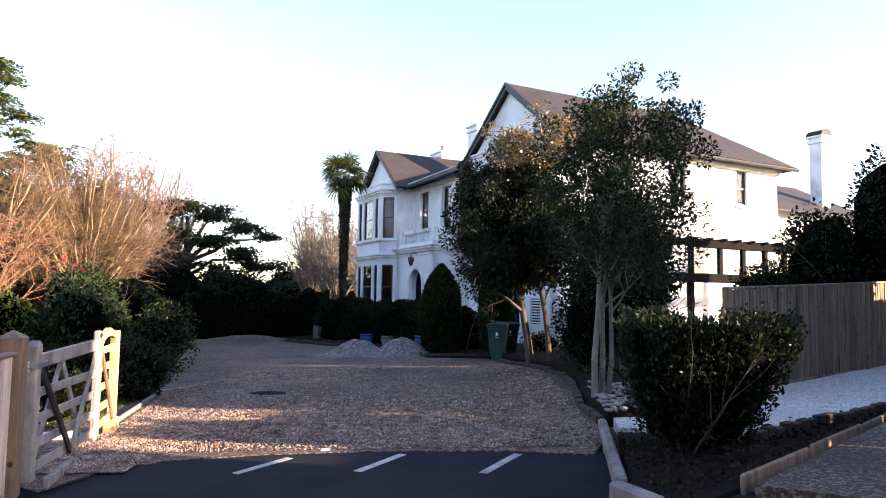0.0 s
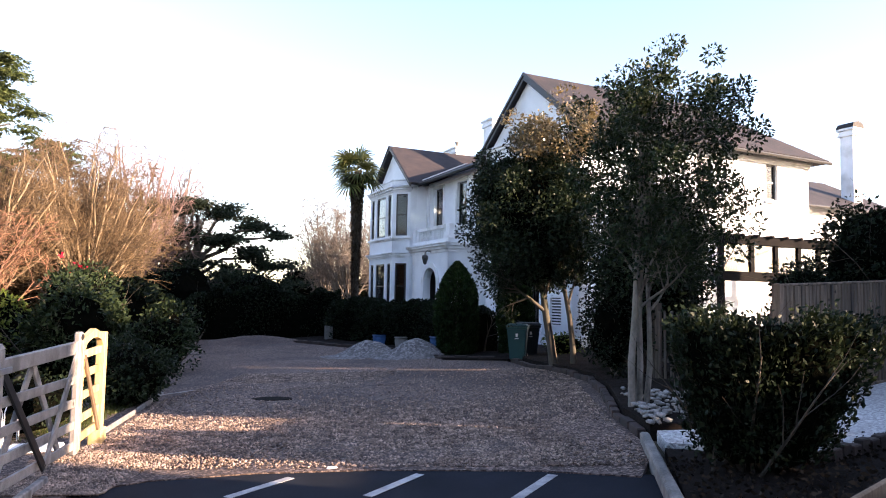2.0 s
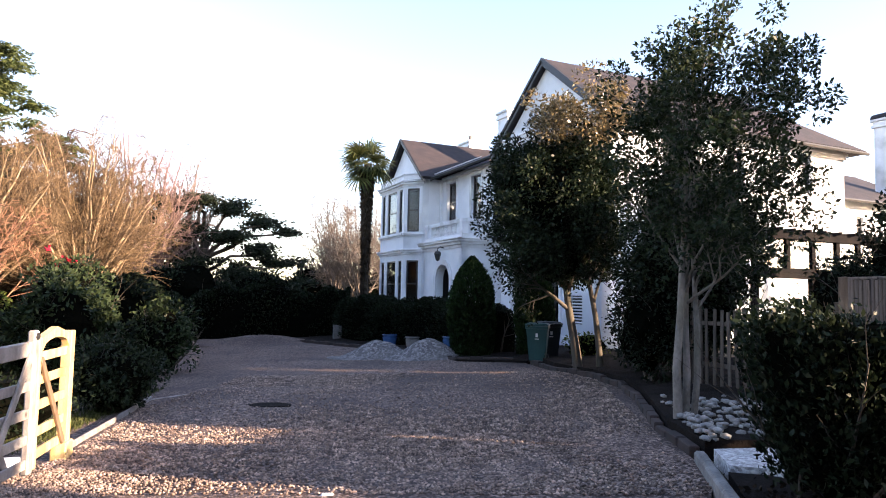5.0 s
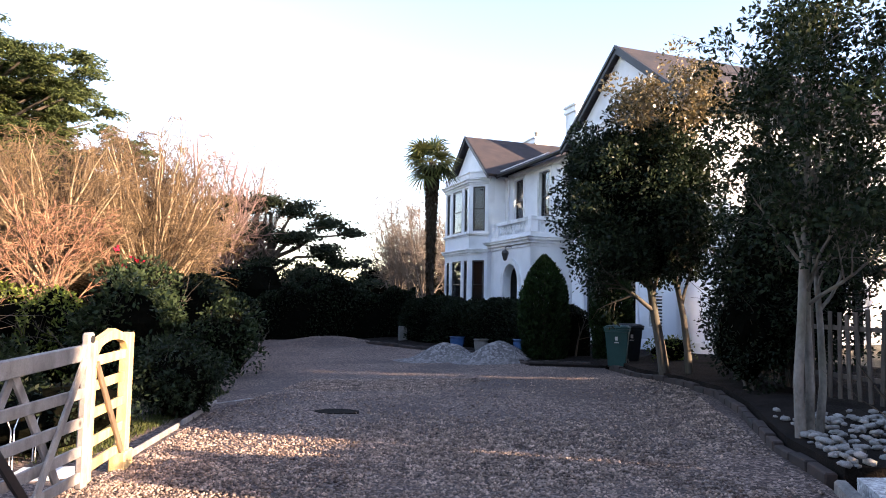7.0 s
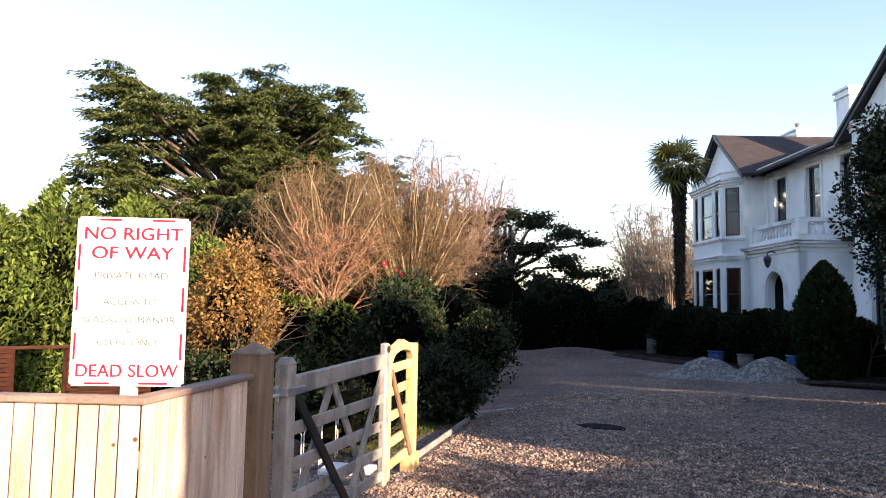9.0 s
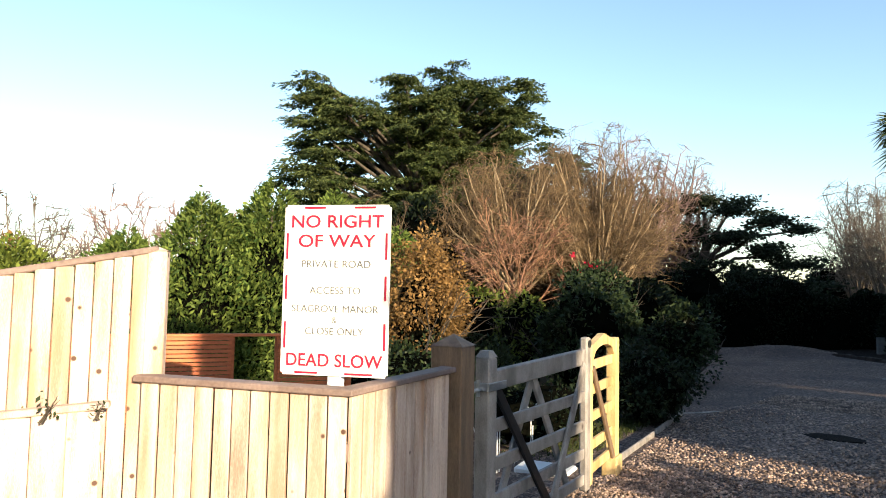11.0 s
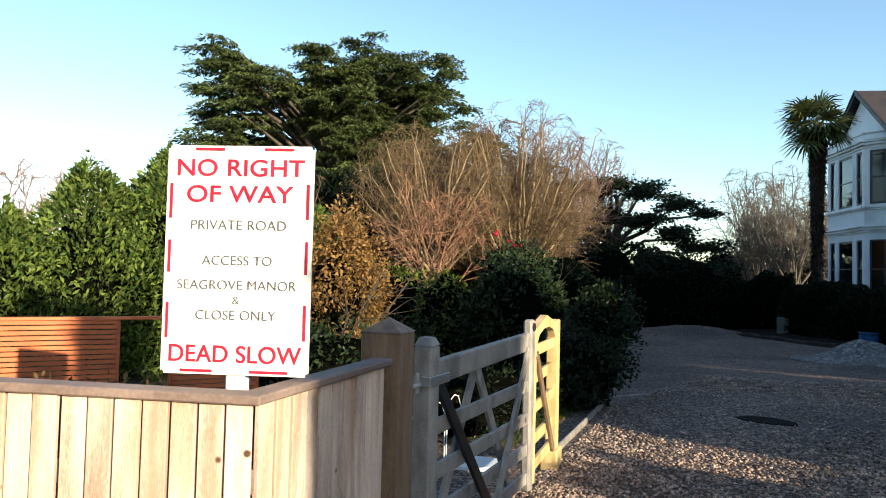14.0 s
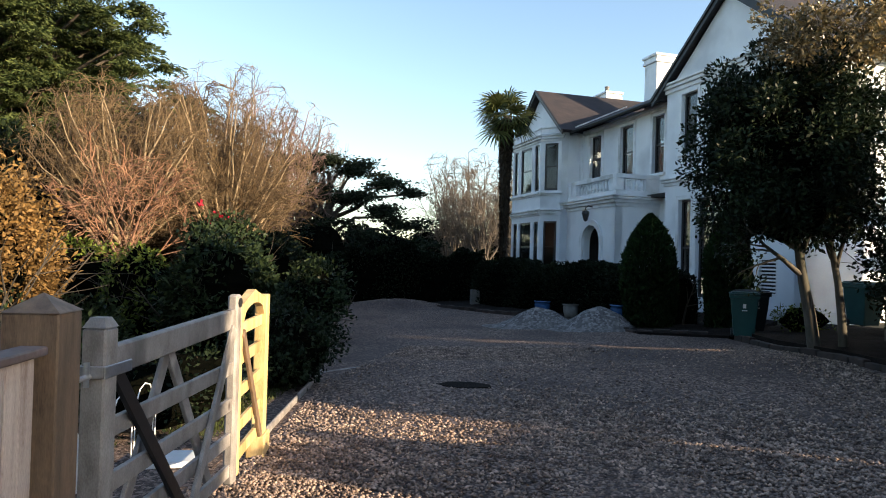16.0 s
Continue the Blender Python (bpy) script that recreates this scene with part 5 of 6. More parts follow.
def heap(x, y, r, h, seed, mat=None, label="grey heap of tipped stone on the drive"):
    bm = bmesh.new()
    rings, seg = 14, 36
    rows = []
    for i in range(rings + 1):
        t = i / rings
        row = []
        for k in range(seg):
            a = math.tau * k / seg
            rr = r * t * (1 + 0.14 * noise.noise(Vector((math.cos(a) * 1.3, math.sin(a) * 1.3, seed))))
            z = h * (0.5 + 0.5 * math.cos(math.pi * min(1, t))) ** 1.25 + 0.06 * noise.noise(Vector((math.cos(a) * rr * 4, math.sin(a) * rr * 4, seed * 2.0))) * (1 - t)
            row.append(bm.verts.new((math.cos(a) * rr * 1.25, math.sin(a) * rr, z - 0.03)))
        rows.append(row)
    for p, q in zip(rows, rows[1:]):
        for k in range(seg):
            bm.faces.new((p[k], p[(k + 1) % seg], q[(k + 1) % seg], q[k]))
    bmesh.ops.remove_doubles(bm, verts=bm.verts, dist=0.001)
    ob = part("gravel_mound", bm, mat or HEAP_STONE, smooth=True, matrix=pose(x, y, ground_z(x, y)))
    tagged(ob, label, "heap", "stone heaps")


heap(-3.35, 19.9, 1.05, 0.46, 1)
heap(-2.0, 19.3, 1.0, 0.52, 2)
heap(-9.0, 27.0, 2.6, 0.28, 3, GRAVEL, "low brown rise of shingle at the head of the drive")


def wheelie_bin(x, y, rot, mat, label, s=1.0):
    top = new("wheelie_bin")
    top.matrix_basis = pose(x, y, ground_z(x, y) + 0.03, 0, 0, rot) @ Matrix.Diagonal((s, s, s, 1))
    tagged(top, label, "bin", "wheelie bins")
    bm = bmesh.new()
    lv = [(-0.2, 0.2, -0.22, 0.26, 0.06), (-0.24, 0.24, -0.27, 0.30, 0.55), (-0.27, 0.27, -0.31, 0.33, 0.86), (-0.29, 0.29, -0.34, 0.36, 0.87), (-0.29, 0.29, -0.34, 0.36, 0.93)]
    rows = [[bm.verts.new(c) for c in ((a, p, z), (b, p, z), (b, q, z), (a, q, z))] for a, b, p, q, z in lv]
    bm.faces.new(rows[0][::-1])
    bm.faces.new(rows[-1])
    for r, t in zip(rows, rows[1:]):
        for k in range(4):
            bm.faces.new((r[k], r[(k + 1) % 4], t[(k + 1) % 4], t[k]))
    bmesh.ops.bevel(bm, geom=[e for e in bm.edges if abs(e.verts[0].co.z - e.verts[1].co.z) > 0.2], offset=0.03, segments=2, affect="EDGES")
    part("body", bm, mat, top)
    bm = bmesh.new()
    box(bm, -0.30, 0.30, -0.37, 0.37, 0.935, 0.975, 0.015)
    box(bm, -0.26, 0.26, -0.33, 0.33, 0.975, 1.0, 0.012)
    lid = part("lid", bm, mat, top)
    bm = bmesh.new()
    tube(bm, [(-0.25, 0.40, 0.95), (0.25, 0.40, 0.95)], [0.018] * 2, 8)
    part("handle", bm, mat, lid)
    for sx in (-1, 1):
        bm = bmesh.new()
        tube(bm, [(sx * 0.2, 0.27, 0.09), (sx * 0.25, 0.27, 0.09)], [0.1, 0.1], 16)
        part("wheel", bm, BLACK_IRON, top, "black rubber wheel")
    bm = bmesh.new()
    box(bm, -0.03, 0.03, -0.312, -0.304, 0.66, 0.75)
    box(bm, -0.05, 0.05, -0.305, -0.297, 0.60, 0.62)
    part("marking", bm, WHITE_PAINT, top, "white painted mark")
    return top


wheelie_bin(0.62, 17.5, -8, BIN_GREEN, "dark teal wheelie bin with a white mark", 0.86)
wheelie_bin(0.9, 18.25, 12, BIN_DARK, "dark grey wheelie bin beside the teal one", 0.86)
wheelie_bin(3.35, 19.7, 25, BIN_GREEN, "teal wheelie bin against the house", 0.95)


def pot(x, y, r, h, mat, label):
    bm = bmesh.new()
    prof = [(0.7, 0.0), (0.9, 0.35), (1.0, 0.75), (0.92, 0.9), (1.06, 0.93), (1.06, 1.0), (0.9, 1.0), (0.85, 0.85)]
    tube(bm, [(0, 0, z * h) for _, z in prof], [k * r for k, _ in prof], 14)
    ob = part("plant_pot", bm, mat, smooth=True, matrix=pose(x, y, ground_z(x, y) + 0.03))
    tagged(ob, label, "pot", "pots before the hedge")


pot(-3.55, 22.6, 0.22, 0.4, BLUE_POT, "blue glazed plant pot before the hedge")
pot(-2.75, 21.8, 0.2, 0.36, CONCRETE, "grey plant pot before the hedge")
pot(-1.55, 20.6, 0.22, 0.42, BLUE_POT, "blue glazed plant pot before the hedge")
slab_block("stone_planter", -6.2, 27.4, 0.6, 0.4, 0.55, 20, "pale stone trough by the hedge", ROCK)


def hoop_edging():
    """Thin bent wire hoops behind the gate."""
    top = tagged(new("wire_edging"), "low white wire hoop edging behind the gate", "edging")
    top.location = (-5.1, 7.1, ground_z(-5.1, 7.1))
    for k in range(6):
        bm = bmesh.new()
        x, y = -0.12 * k, 0.42 * k
        pts = [(x + 0.0, y, -0.05), (x, y, 0.4), (x - 0.02, y + 0.08, 0.52), (x - 0.05, y + 0.18, 0.55), (x - 0.08, y + 0.28, 0.52), (x - 0.1, y + 0.36, 0.4), (x - 0.1, y + 0.36, -0.05)]
        tube(bm, pts, [0.006] * 7, 6)
        part("hoop", bm, WHITE_PAINT, top)


hoop_edging()


# ---- trees and shrubs ----
def leafy_tree(name, x, y, label, bark, leaf, stems, spec, seed, centre, radii, n_lobes, lobe, n, size, z=None, second=None, height=3.0, radius=0.07, aspect=0.5, core=None):
    top = plant(name, x, y, label, "tree", z=z)
    g = np.random.default_rng(seed)
    lines, tips = [], []
    for dx, dy, lx, ly, h, r in stems:
        d = np.array([lx, ly, 1.0])
        grow(g, np.array([dx, dy, 0.0]), d / np.linalg.norm(d), h, r, 0, spec, lines, tips)
    put("trunk", branch_mesh("trunk", [l for l in lines if l[2] == 0], sides=(10,)), bark, top)
    put("crown_wood", branch_mesh("crown_wood", [l for l in lines if l[2] > 0]), bark, top)
    pts, away = lobes(centre, radii, n_lobes, lobe, n, seed)
    tip = np.array([t[0] for t in tips])
    td = np.array([t[1] for t in tips])
    k = max(3, n // 2 // max(1, len(tip)))
    inside = np.linalg.norm((tip - np.asarray(centre)) / (np.asarray(radii) + lobe * 0.7), axis=1) < 1.12
    tip, td = tip[inside], td[inside]
    extra = np.repeat(tip, k, 0) + g.normal(size=(len(tip) * k, 3)) * lobe * 0.22
    pts, away = np.concatenate([pts, extra]), np.concatenate([away, np.repeat(td, k, 0)])
    put("crown", leaf_mesh("crown", pts, size, aspect, seed, along=away), leaf, top)
    if core:
        inner_growth(top, core[0], core[1], seed)
    # second crown on top: variegated leaf with sunlight painted into its gold
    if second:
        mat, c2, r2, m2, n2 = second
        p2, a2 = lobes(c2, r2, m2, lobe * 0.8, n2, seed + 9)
        put("sun_painted_crown", leaf_mesh("sun_painted_crown", p2, size, aspect, seed + 9, along=a2), mat, top, "golden variegated foliage, sunlight put into its colour")
    return top


SPRIG = [(11, 38, 0.36, 0.05, 0.02), (6, 42, 0.5, 0.10, 0.02), (4, 40, 0.5, 0.14, 0.0), (0, 0, 0, 0.14, 0.0)]
leafy_tree("slim_tree", 1.86, 10.2, "slender multi-stemmed evergreen tree with pale bark", BARK_PALE, SLIM_LEAF,
           [(-0.08, -0.1, -0.015, 0.0, 3.6, 0.052), (0.02, -0.02, 0.10, 0.03, 3.3, 0.045), (0.12, 0.03, 0.06, -0.02, 3.4, 0.04)], SPRIG, 21, (0.36, -0.1, 3.05), (1.15, 1.05, 1.8), 200, 0.19, 21000, 0.06, z=0.36)
leafy_tree("holly_tree", 1.5, 15.6, "dense dark holly tree with a sunlit variegated top", BARK_MID, HOLLY,
           [(-0.2, 0, -0.12, 0.02, 3.3, 0.10), (0.22, 0.05, 0.02, 0.0, 3.2, 0.07)], SPRIG, 31, (-0.65, 0.1, 3.2), (1.4, 1.35, 1.8), 170, 0.36, 44000, 0.08, z=0.33, core=((-0.65, 0.1, 3.1), (0.9, 0.85, 1.25)),
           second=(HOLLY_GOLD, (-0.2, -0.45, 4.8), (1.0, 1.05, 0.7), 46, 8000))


def corner_shrub():
    """An evergreen shrub cut flat on top, wider above than at its foot, on many bare stems."""
    g = np.random.default_rng(41)
    top = plant("box_shrub", 2.32, 7.45, "dark evergreen shrub cut flat on top at the bed corner", "shrub", z=0.27)
    n = 17000
    t = g.uniform(0.0, 1.0, n) ** 0.6
    a = g.uniform(0, math.tau, n)
    edge = (0.62 + 0.38 * t) * (1 + 0.10 * np.sin(a * 3 + 1) + 0.06 * np.sin(a * 7 + t * 5))
    q = np.sqrt(g.uniform(0.25, 1.0, n)) * edge
    crest = 1.36 + 0.06 * np.sin(a * 4) + 0.05 * np.sin(a * 9 + 2) + np.where(g.uniform(0, 1, n) > 0.93, g.uniform(0, 0.16, n), 0)
    pts = np.stack([q * 0.95 * np.cos(a) + 0.12 * t, q * 0.6 * np.sin(a), 0.12 + t * (crest - 0.12)], -1)
    al = np.stack([np.cos(a) * 0.7, np.sin(a) * 0.7, np.full(n, 0.7)], -1)
    put("crown", leaf_mesh("crown", pts, 0.055, 0.5, 41, along=al), HOLLY, top)
    # dark core added inside the shrub, with its shade painted in
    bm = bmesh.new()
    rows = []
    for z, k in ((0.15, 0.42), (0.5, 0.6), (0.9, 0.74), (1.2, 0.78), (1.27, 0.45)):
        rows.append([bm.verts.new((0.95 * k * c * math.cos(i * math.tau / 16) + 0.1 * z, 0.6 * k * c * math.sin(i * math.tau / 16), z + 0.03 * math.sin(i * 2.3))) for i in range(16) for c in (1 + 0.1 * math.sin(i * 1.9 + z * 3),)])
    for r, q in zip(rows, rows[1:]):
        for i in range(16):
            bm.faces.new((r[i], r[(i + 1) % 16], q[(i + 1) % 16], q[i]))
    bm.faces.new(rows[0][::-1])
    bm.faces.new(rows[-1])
    part("inner_growth", bm, INNER_SHADE, top)
    lines, tips = [], []
    for k in range(16):
        d = np.array([g.normal() * 0.35, g.normal() * 0.25, 1.0])
        grow(g, np.array([g.normal() * 0.2, g.normal() * 0.12, -0.05]), d / np.linalg.norm(d), 1.25, 0.018, 2, [None, None, (5, 30, 0.45, 0.08, 0.03), (0, 0, 0, 0.1, 0.03)], lines, tips)
    put("stem", branch_mesh("stem", lines), BARK_DARK, top)


corner_shrub()


bush("box_shrub", 2.2, 13.6, (0.5, 0.9), 1.7, "dark ivy clad shrub behind the slim tree", YEW, 0.07, 4200, 30, 0.32, 42, z=0.4)
bush("low_shrub", 1.75, 18.0, (0.45, 0.4), 0.6, "small yellowish shrub beside the bins", LIME_LEAF, 0.06, 1200, 16, 0.2, 43, z=0.35)


def clipped_conifer(x, y, r, h, seed, label):
    top = plant("clipped_conifer", x, y, label, "conifer", "clipped conifers")
    g = np.random.default_rng(seed)
    n = 15000
    t = g.uniform(0.0, 1.0, n)
    prof = r * np.where(t < 0.35, 0.86 + 0.4 * t, np.clip(1 - ((np.maximum(t, 0.35) - 0.35) / 0.66) ** 3.2, 0.03, 1))
    a = g.uniform(0, math.tau, n)
    rr = prof * np.sqrt(g.uniform(0.3, 1.0, n)) * (1 + 0.05 * np.sin(a * 5 + t * 9))
    pts = np.stack([rr * np.cos(a), rr * np.sin(a), 0.04 + t * h], -1)
    al = np.stack([np.cos(a) * 0.7, np.sin(a) * 0.7, np.full(n, 0.9)], -1)
    put("crown", leaf_mesh("crown", pts, 0.1, 0.42, seed, along=al), TOPIARY, top)
    bm = bmesh.new()
    tube(bm, [(0, 0, 0), (0, 0, h * 0.8)], [0.06, 0.02], 8)
    part("trunk", bm, BARK_DARK, top)
    return top


clipped_conifer(-0.95, 19.65, 0.62, 2.5, 51, "clipped egg-shaped green conifer on the bed")
clipped_conifer(0.62, 19.3, 0.5, 2.5, 52, "dark columnar conifer against the house front")


def hedge(name, p, q, w, h, leaf, size, n, seed, label, rough=0.12, z=None, gaps=0.0):
    """A hedge along a line with a wavering top, of leaves on hidden stems."""
    g = np.random.default_rng(seed)
    top = plant(name, p[0], p[1], label, "hedge", z=z)
    L = math.dist(p, q)
    s = g.uniform(0, 1, n)
    ph = g.uniform(0, 6, 4)
    hh = h * (1 + rough * (np.sin(s * L * 1.1 + ph[0]) + 0.7 * np.sin(s * L * 2.7 + ph[1]) + 0.5 * np.sin(s * L * 6.1 + ph[2])) / 1.6)
    u = g.uniform(-1, 1, n)
    v = g.uniform(0, 1, n) ** 0.7
    face = g.integers(0, 3, n)
    u = np.where(face == 0, -1 + np.abs(g.normal(0, 0.18, n)), np.where(face == 1, 1 - np.abs(g.normal(0, 0.18, n)), u))
    v = np.where(face == 2, 1 - np.abs(g.normal(0, 0.08, n)), v)
    wob = 1 + rough * np.sin(s * L * 2.1 + ph[3] + v * 3)
    dx, dy = (q[0] - p[0]) / L, (q[1] - p[1]) / L
    w_here = w / 2 * wob * np.sqrt(np.clip(1 - (np.maximum(v - 0.75, 0) / 0.3) ** 2, 0.05, 1))
    pts = np.stack([dx * s * L - dy * u * w_here, dy * s * L + dx * u * w_here, np.maximum(v * hh, 0.02)], -1)
    pts[:, 2] += 0.045 * dx * s * L + 0.006 * dy * s * L
    al = np.stack([-dy * u, dx * u, np.where(face == 2, 1.0, 0.4)], -1)
    put("foliage", leaf_mesh("foliage", pts, size, 0.5, seed, along=al), leaf, top)
    lines, tips = [], []
    for k in range(int(L / 0.8) + 2):
        t = k * 0.8 / L
        if t > 1:
            break
        grow(g, np.array([dx * t * L, dy * t * L, 0.045 * dx * t * L]), np.array([0.05, 0, 1.0]), h * 0.75, 0.03, 2, [None, None, (4, 35, 0.5, 0.1, 0.02), (0, 0, 0, 0.1, 0)], lines, tips)
    put("stem", branch_mesh("stem", lines), BARK_DARK, top)
    # added solid core: blocks sun, and its near-black colour stands for shade
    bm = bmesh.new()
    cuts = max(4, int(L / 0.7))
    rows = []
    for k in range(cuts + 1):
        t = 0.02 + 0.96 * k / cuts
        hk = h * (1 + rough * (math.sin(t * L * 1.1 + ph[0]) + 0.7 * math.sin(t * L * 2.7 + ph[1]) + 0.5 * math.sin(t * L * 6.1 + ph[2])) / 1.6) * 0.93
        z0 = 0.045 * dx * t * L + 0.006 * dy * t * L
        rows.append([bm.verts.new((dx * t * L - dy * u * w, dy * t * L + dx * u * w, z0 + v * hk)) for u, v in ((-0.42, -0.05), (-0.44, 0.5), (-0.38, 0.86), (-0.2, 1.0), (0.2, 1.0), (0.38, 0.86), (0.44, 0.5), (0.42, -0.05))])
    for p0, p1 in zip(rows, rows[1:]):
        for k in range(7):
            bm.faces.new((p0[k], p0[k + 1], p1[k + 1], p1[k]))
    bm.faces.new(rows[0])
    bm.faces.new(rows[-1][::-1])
    part("inner_growth", bm, INNER_SHADE, top)
    return top


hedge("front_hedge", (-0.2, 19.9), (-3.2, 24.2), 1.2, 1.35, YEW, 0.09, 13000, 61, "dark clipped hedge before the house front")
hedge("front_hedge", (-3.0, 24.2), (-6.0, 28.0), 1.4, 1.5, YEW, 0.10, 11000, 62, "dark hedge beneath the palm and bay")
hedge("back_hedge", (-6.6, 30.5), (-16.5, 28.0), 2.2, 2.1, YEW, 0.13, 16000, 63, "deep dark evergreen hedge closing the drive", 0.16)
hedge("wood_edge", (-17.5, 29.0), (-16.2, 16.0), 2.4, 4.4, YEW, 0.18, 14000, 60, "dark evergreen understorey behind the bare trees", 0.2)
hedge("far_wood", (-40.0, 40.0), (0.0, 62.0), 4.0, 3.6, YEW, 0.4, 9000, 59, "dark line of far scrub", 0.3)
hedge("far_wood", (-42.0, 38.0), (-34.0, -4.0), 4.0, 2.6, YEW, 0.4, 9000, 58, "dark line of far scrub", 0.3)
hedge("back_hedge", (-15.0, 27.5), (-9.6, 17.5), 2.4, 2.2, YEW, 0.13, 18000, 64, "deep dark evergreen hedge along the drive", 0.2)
bush("yew_tree", 7.5, 18.0, (0.9, 0.9), 2.2, "dark yew behind the board fence", YEW, 0.11, 4000, 40, 0.45, 91)
bush("yew_tree", 8.7, 17.6, (1.0, 1.0), 3.6, "dark ragged yew behind the board fence", YEW, 0.12, 7000, 60, 0.5, 92)
bush("yew_tree", 10.2, 17.0, (1.2, 1.2), 5.0, "tall dark ragged yew behind the board fence", YEW, 0.12, 10000, 80, 0.55, 93)
bush("thicket", 2.85, 13.7, (0.95, 1.0), 3.9, "dense dark evergreen thicket behind the slender tree", HOLLY, 0.08, 20000, 110, 0.38, 94, z=0.35, core=0.72)
bush("thicket", 4.3, 18.4, (0.9, 0.8), 2.5, "dark evergreen growth against the house flank", HOLLY, 0.10, 6000, 50, 0.4, 96, z=0.4)
bush("thicket", 3.2, 16.3, (0.8, 1.1), 3.2, "dense dark evergreen growth beside the house", HOLLY, 0.10, 9000, 60, 0.42, 95, z=0.4, core=0.75)
# unseen hedges added to shade the drive, with lower gaps for sun patches
hedge("shade_hedge", (8.0, 2.42), (8.0, 4.45), 1.8, 6.0, YEW, 0.16, 8000, 66, "unseen tall hedge added to shade the road and gate", 0.06)
hedge("shade_hedge", (8.0, 4.5), (8.3, 5.9), 1.2, 1.95, YEW, 0.12, 2500, 70, "unseen low hedge added to trim the gap for sun", 0.03)
hedge("shade_hedge", (8.3, 5.95), (8.7, 7.2), 1.2, 2.4, YEW, 0.12, 2500, 65, "unseen low hedge added to trim the gap for sun", 0.03)
hedge("shade_hedge", (8.75, 7.3), (11.5, 12.4), 1.8, 5.2, YEW, 0.16, 12000, 67, "unseen tall hedge added to shade the drive", 0.06)
hedge("shade_hedge", (11.4, 12.3), (12.4, 13.2), 1.2, 2.1, YEW, 0.14, 2500, 57, "unseen low hedge added to trim the gap for sun", 0.03)
hedge("shade_hedge", (12.2, 13.0), (15.5, 18.2), 1.8, 6.0, YEW, 0.16, 8000, 68, "unseen tall hedge added to shade the fence and drive", 0.06)
# unseen hedge added to cut the skylight from behind
hedge("sky_block_hedge", (-16.0, -6.0), (12.0, -7.0), 2.2, 7.0, YEW, 0.22, 12000, 69, "unseen tall hedge added behind the camera to block skylight", 0.08)

bush("laurel_shrub", -5.75, 11.8, (0.6, 0.6), 1.05, "rounded dark laurel shrub at the drive edge", HOLLY, 0.065, 9500, 60, 0.25, 71)
bush("rhododendron", -8.0, 13.7, (0.8, 0.8), 2.1, "broad rhododendron with dull green leaves", LAUREL, 0.11, 9000, 55, 0.42, 72)
bush("rhododendron", -9.4, 12.4, (0.6, 0.6), 0.9, "rhododendron with dull green leaves", LAUREL, 0.11, 5000, 36, 0.4, 73)
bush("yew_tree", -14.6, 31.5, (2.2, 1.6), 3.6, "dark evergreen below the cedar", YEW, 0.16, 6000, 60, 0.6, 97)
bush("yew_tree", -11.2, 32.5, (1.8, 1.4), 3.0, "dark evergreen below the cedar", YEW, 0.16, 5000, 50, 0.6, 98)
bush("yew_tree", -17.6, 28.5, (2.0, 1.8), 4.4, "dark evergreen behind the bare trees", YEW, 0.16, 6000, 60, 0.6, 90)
bush("camellia", -9.1, 15.6, (0.8, 0.7), 2.7, "camellia with a few red blooms", LAUREL, 0.1, 5200, 34, 0.38, 74)
bush("grey_shrub", -7.6, 16.6, (0.55, 0.6), 1.6, "greyish evergreen shrub before the hedge", LAUREL, 0.1, 5200, 36, 0.4, 75)
bush("ivy_shrub", -9.9, 14.4, (0.6, 0.6), 2.1, "lime green ivy clad shrub", LIME_LEAF, 0.09, 3200, 26, 0.3, 76)
bush("ivy_shrub", -11.6, 15.0, (0.9, 0.8), 2.2, "lime green ivy below the bare trees", LIME_LEAF, 0.10, 3600, 30, 0.36, 77)
bush("golden_shrub", -9.5, 11.0, (0.75, 0.75), 3.0, "upright shrub with golden brown autumn leaves", YELLOW_LEAF, 0.075, 9000, 90, 0.28, 78, core=0.5)
bush("brown_shrub", -10.6, 12.0, (1.0, 0.9), 2.4, "tangled shrub with dry brown leaves", BROWN_LEAF, 0.07, 8000, 70, 0.36, 79, core=0.5)
bush("bramble", -6.0, 9.8, (0.6, 1.2), 0.75, "low dark brambles behind the gate", YEW, 0.06, 1600, 30, 0.26, 80)
bush("bramble", -6.3, 5.9, (1.5, 0.6), 0.95, "low brown undergrowth behind the fence", BROWN_LEAF, 0.06, 2600, 36, 0.3, 81)
bush("bramble", -8.2, 9.6, (1.2, 0.9), 1.1, "dark undergrowth below the shrubs", LAUREL, 0.08, 4200, 36, 0.34, 82)
for x, y, s in ((-4.33, 4.05, 0.13), (-4.27, 4.25, 0.09), (-4.40, 3.75, 0.12)):
    bush("weed", x, y, (0.05, 0.05), s, "small green weed sprouting between the fences", LAUREL, 0.03, 16, 6, 0.045, int(s * 1000), category="weed", z=1.1, core=0, stems=2)


def petals():
    g = np.random.default_rng(9)
    top = plant("camellia_bloom", -9.0, 15.2, "cluster of red camellia blooms", "flower", z=2.0)
    c = np.array([(g.normal() * 0.18, g.normal() * 0.12, g.normal() * 0.1 + 0.35) for _ in range(4)] + [(0.35, 0.1, -0.7), (0.4, 0.1, -1.0)])
    pts = np.repeat(c, 14, 0) + g.normal(size=(len(c) * 14, 3)) * 0.035
    put("petals", leaf_mesh("petals", pts, 0.06, 0.8, 9), RED_FLOWER, top)["kind"] = "stuff"


petals()

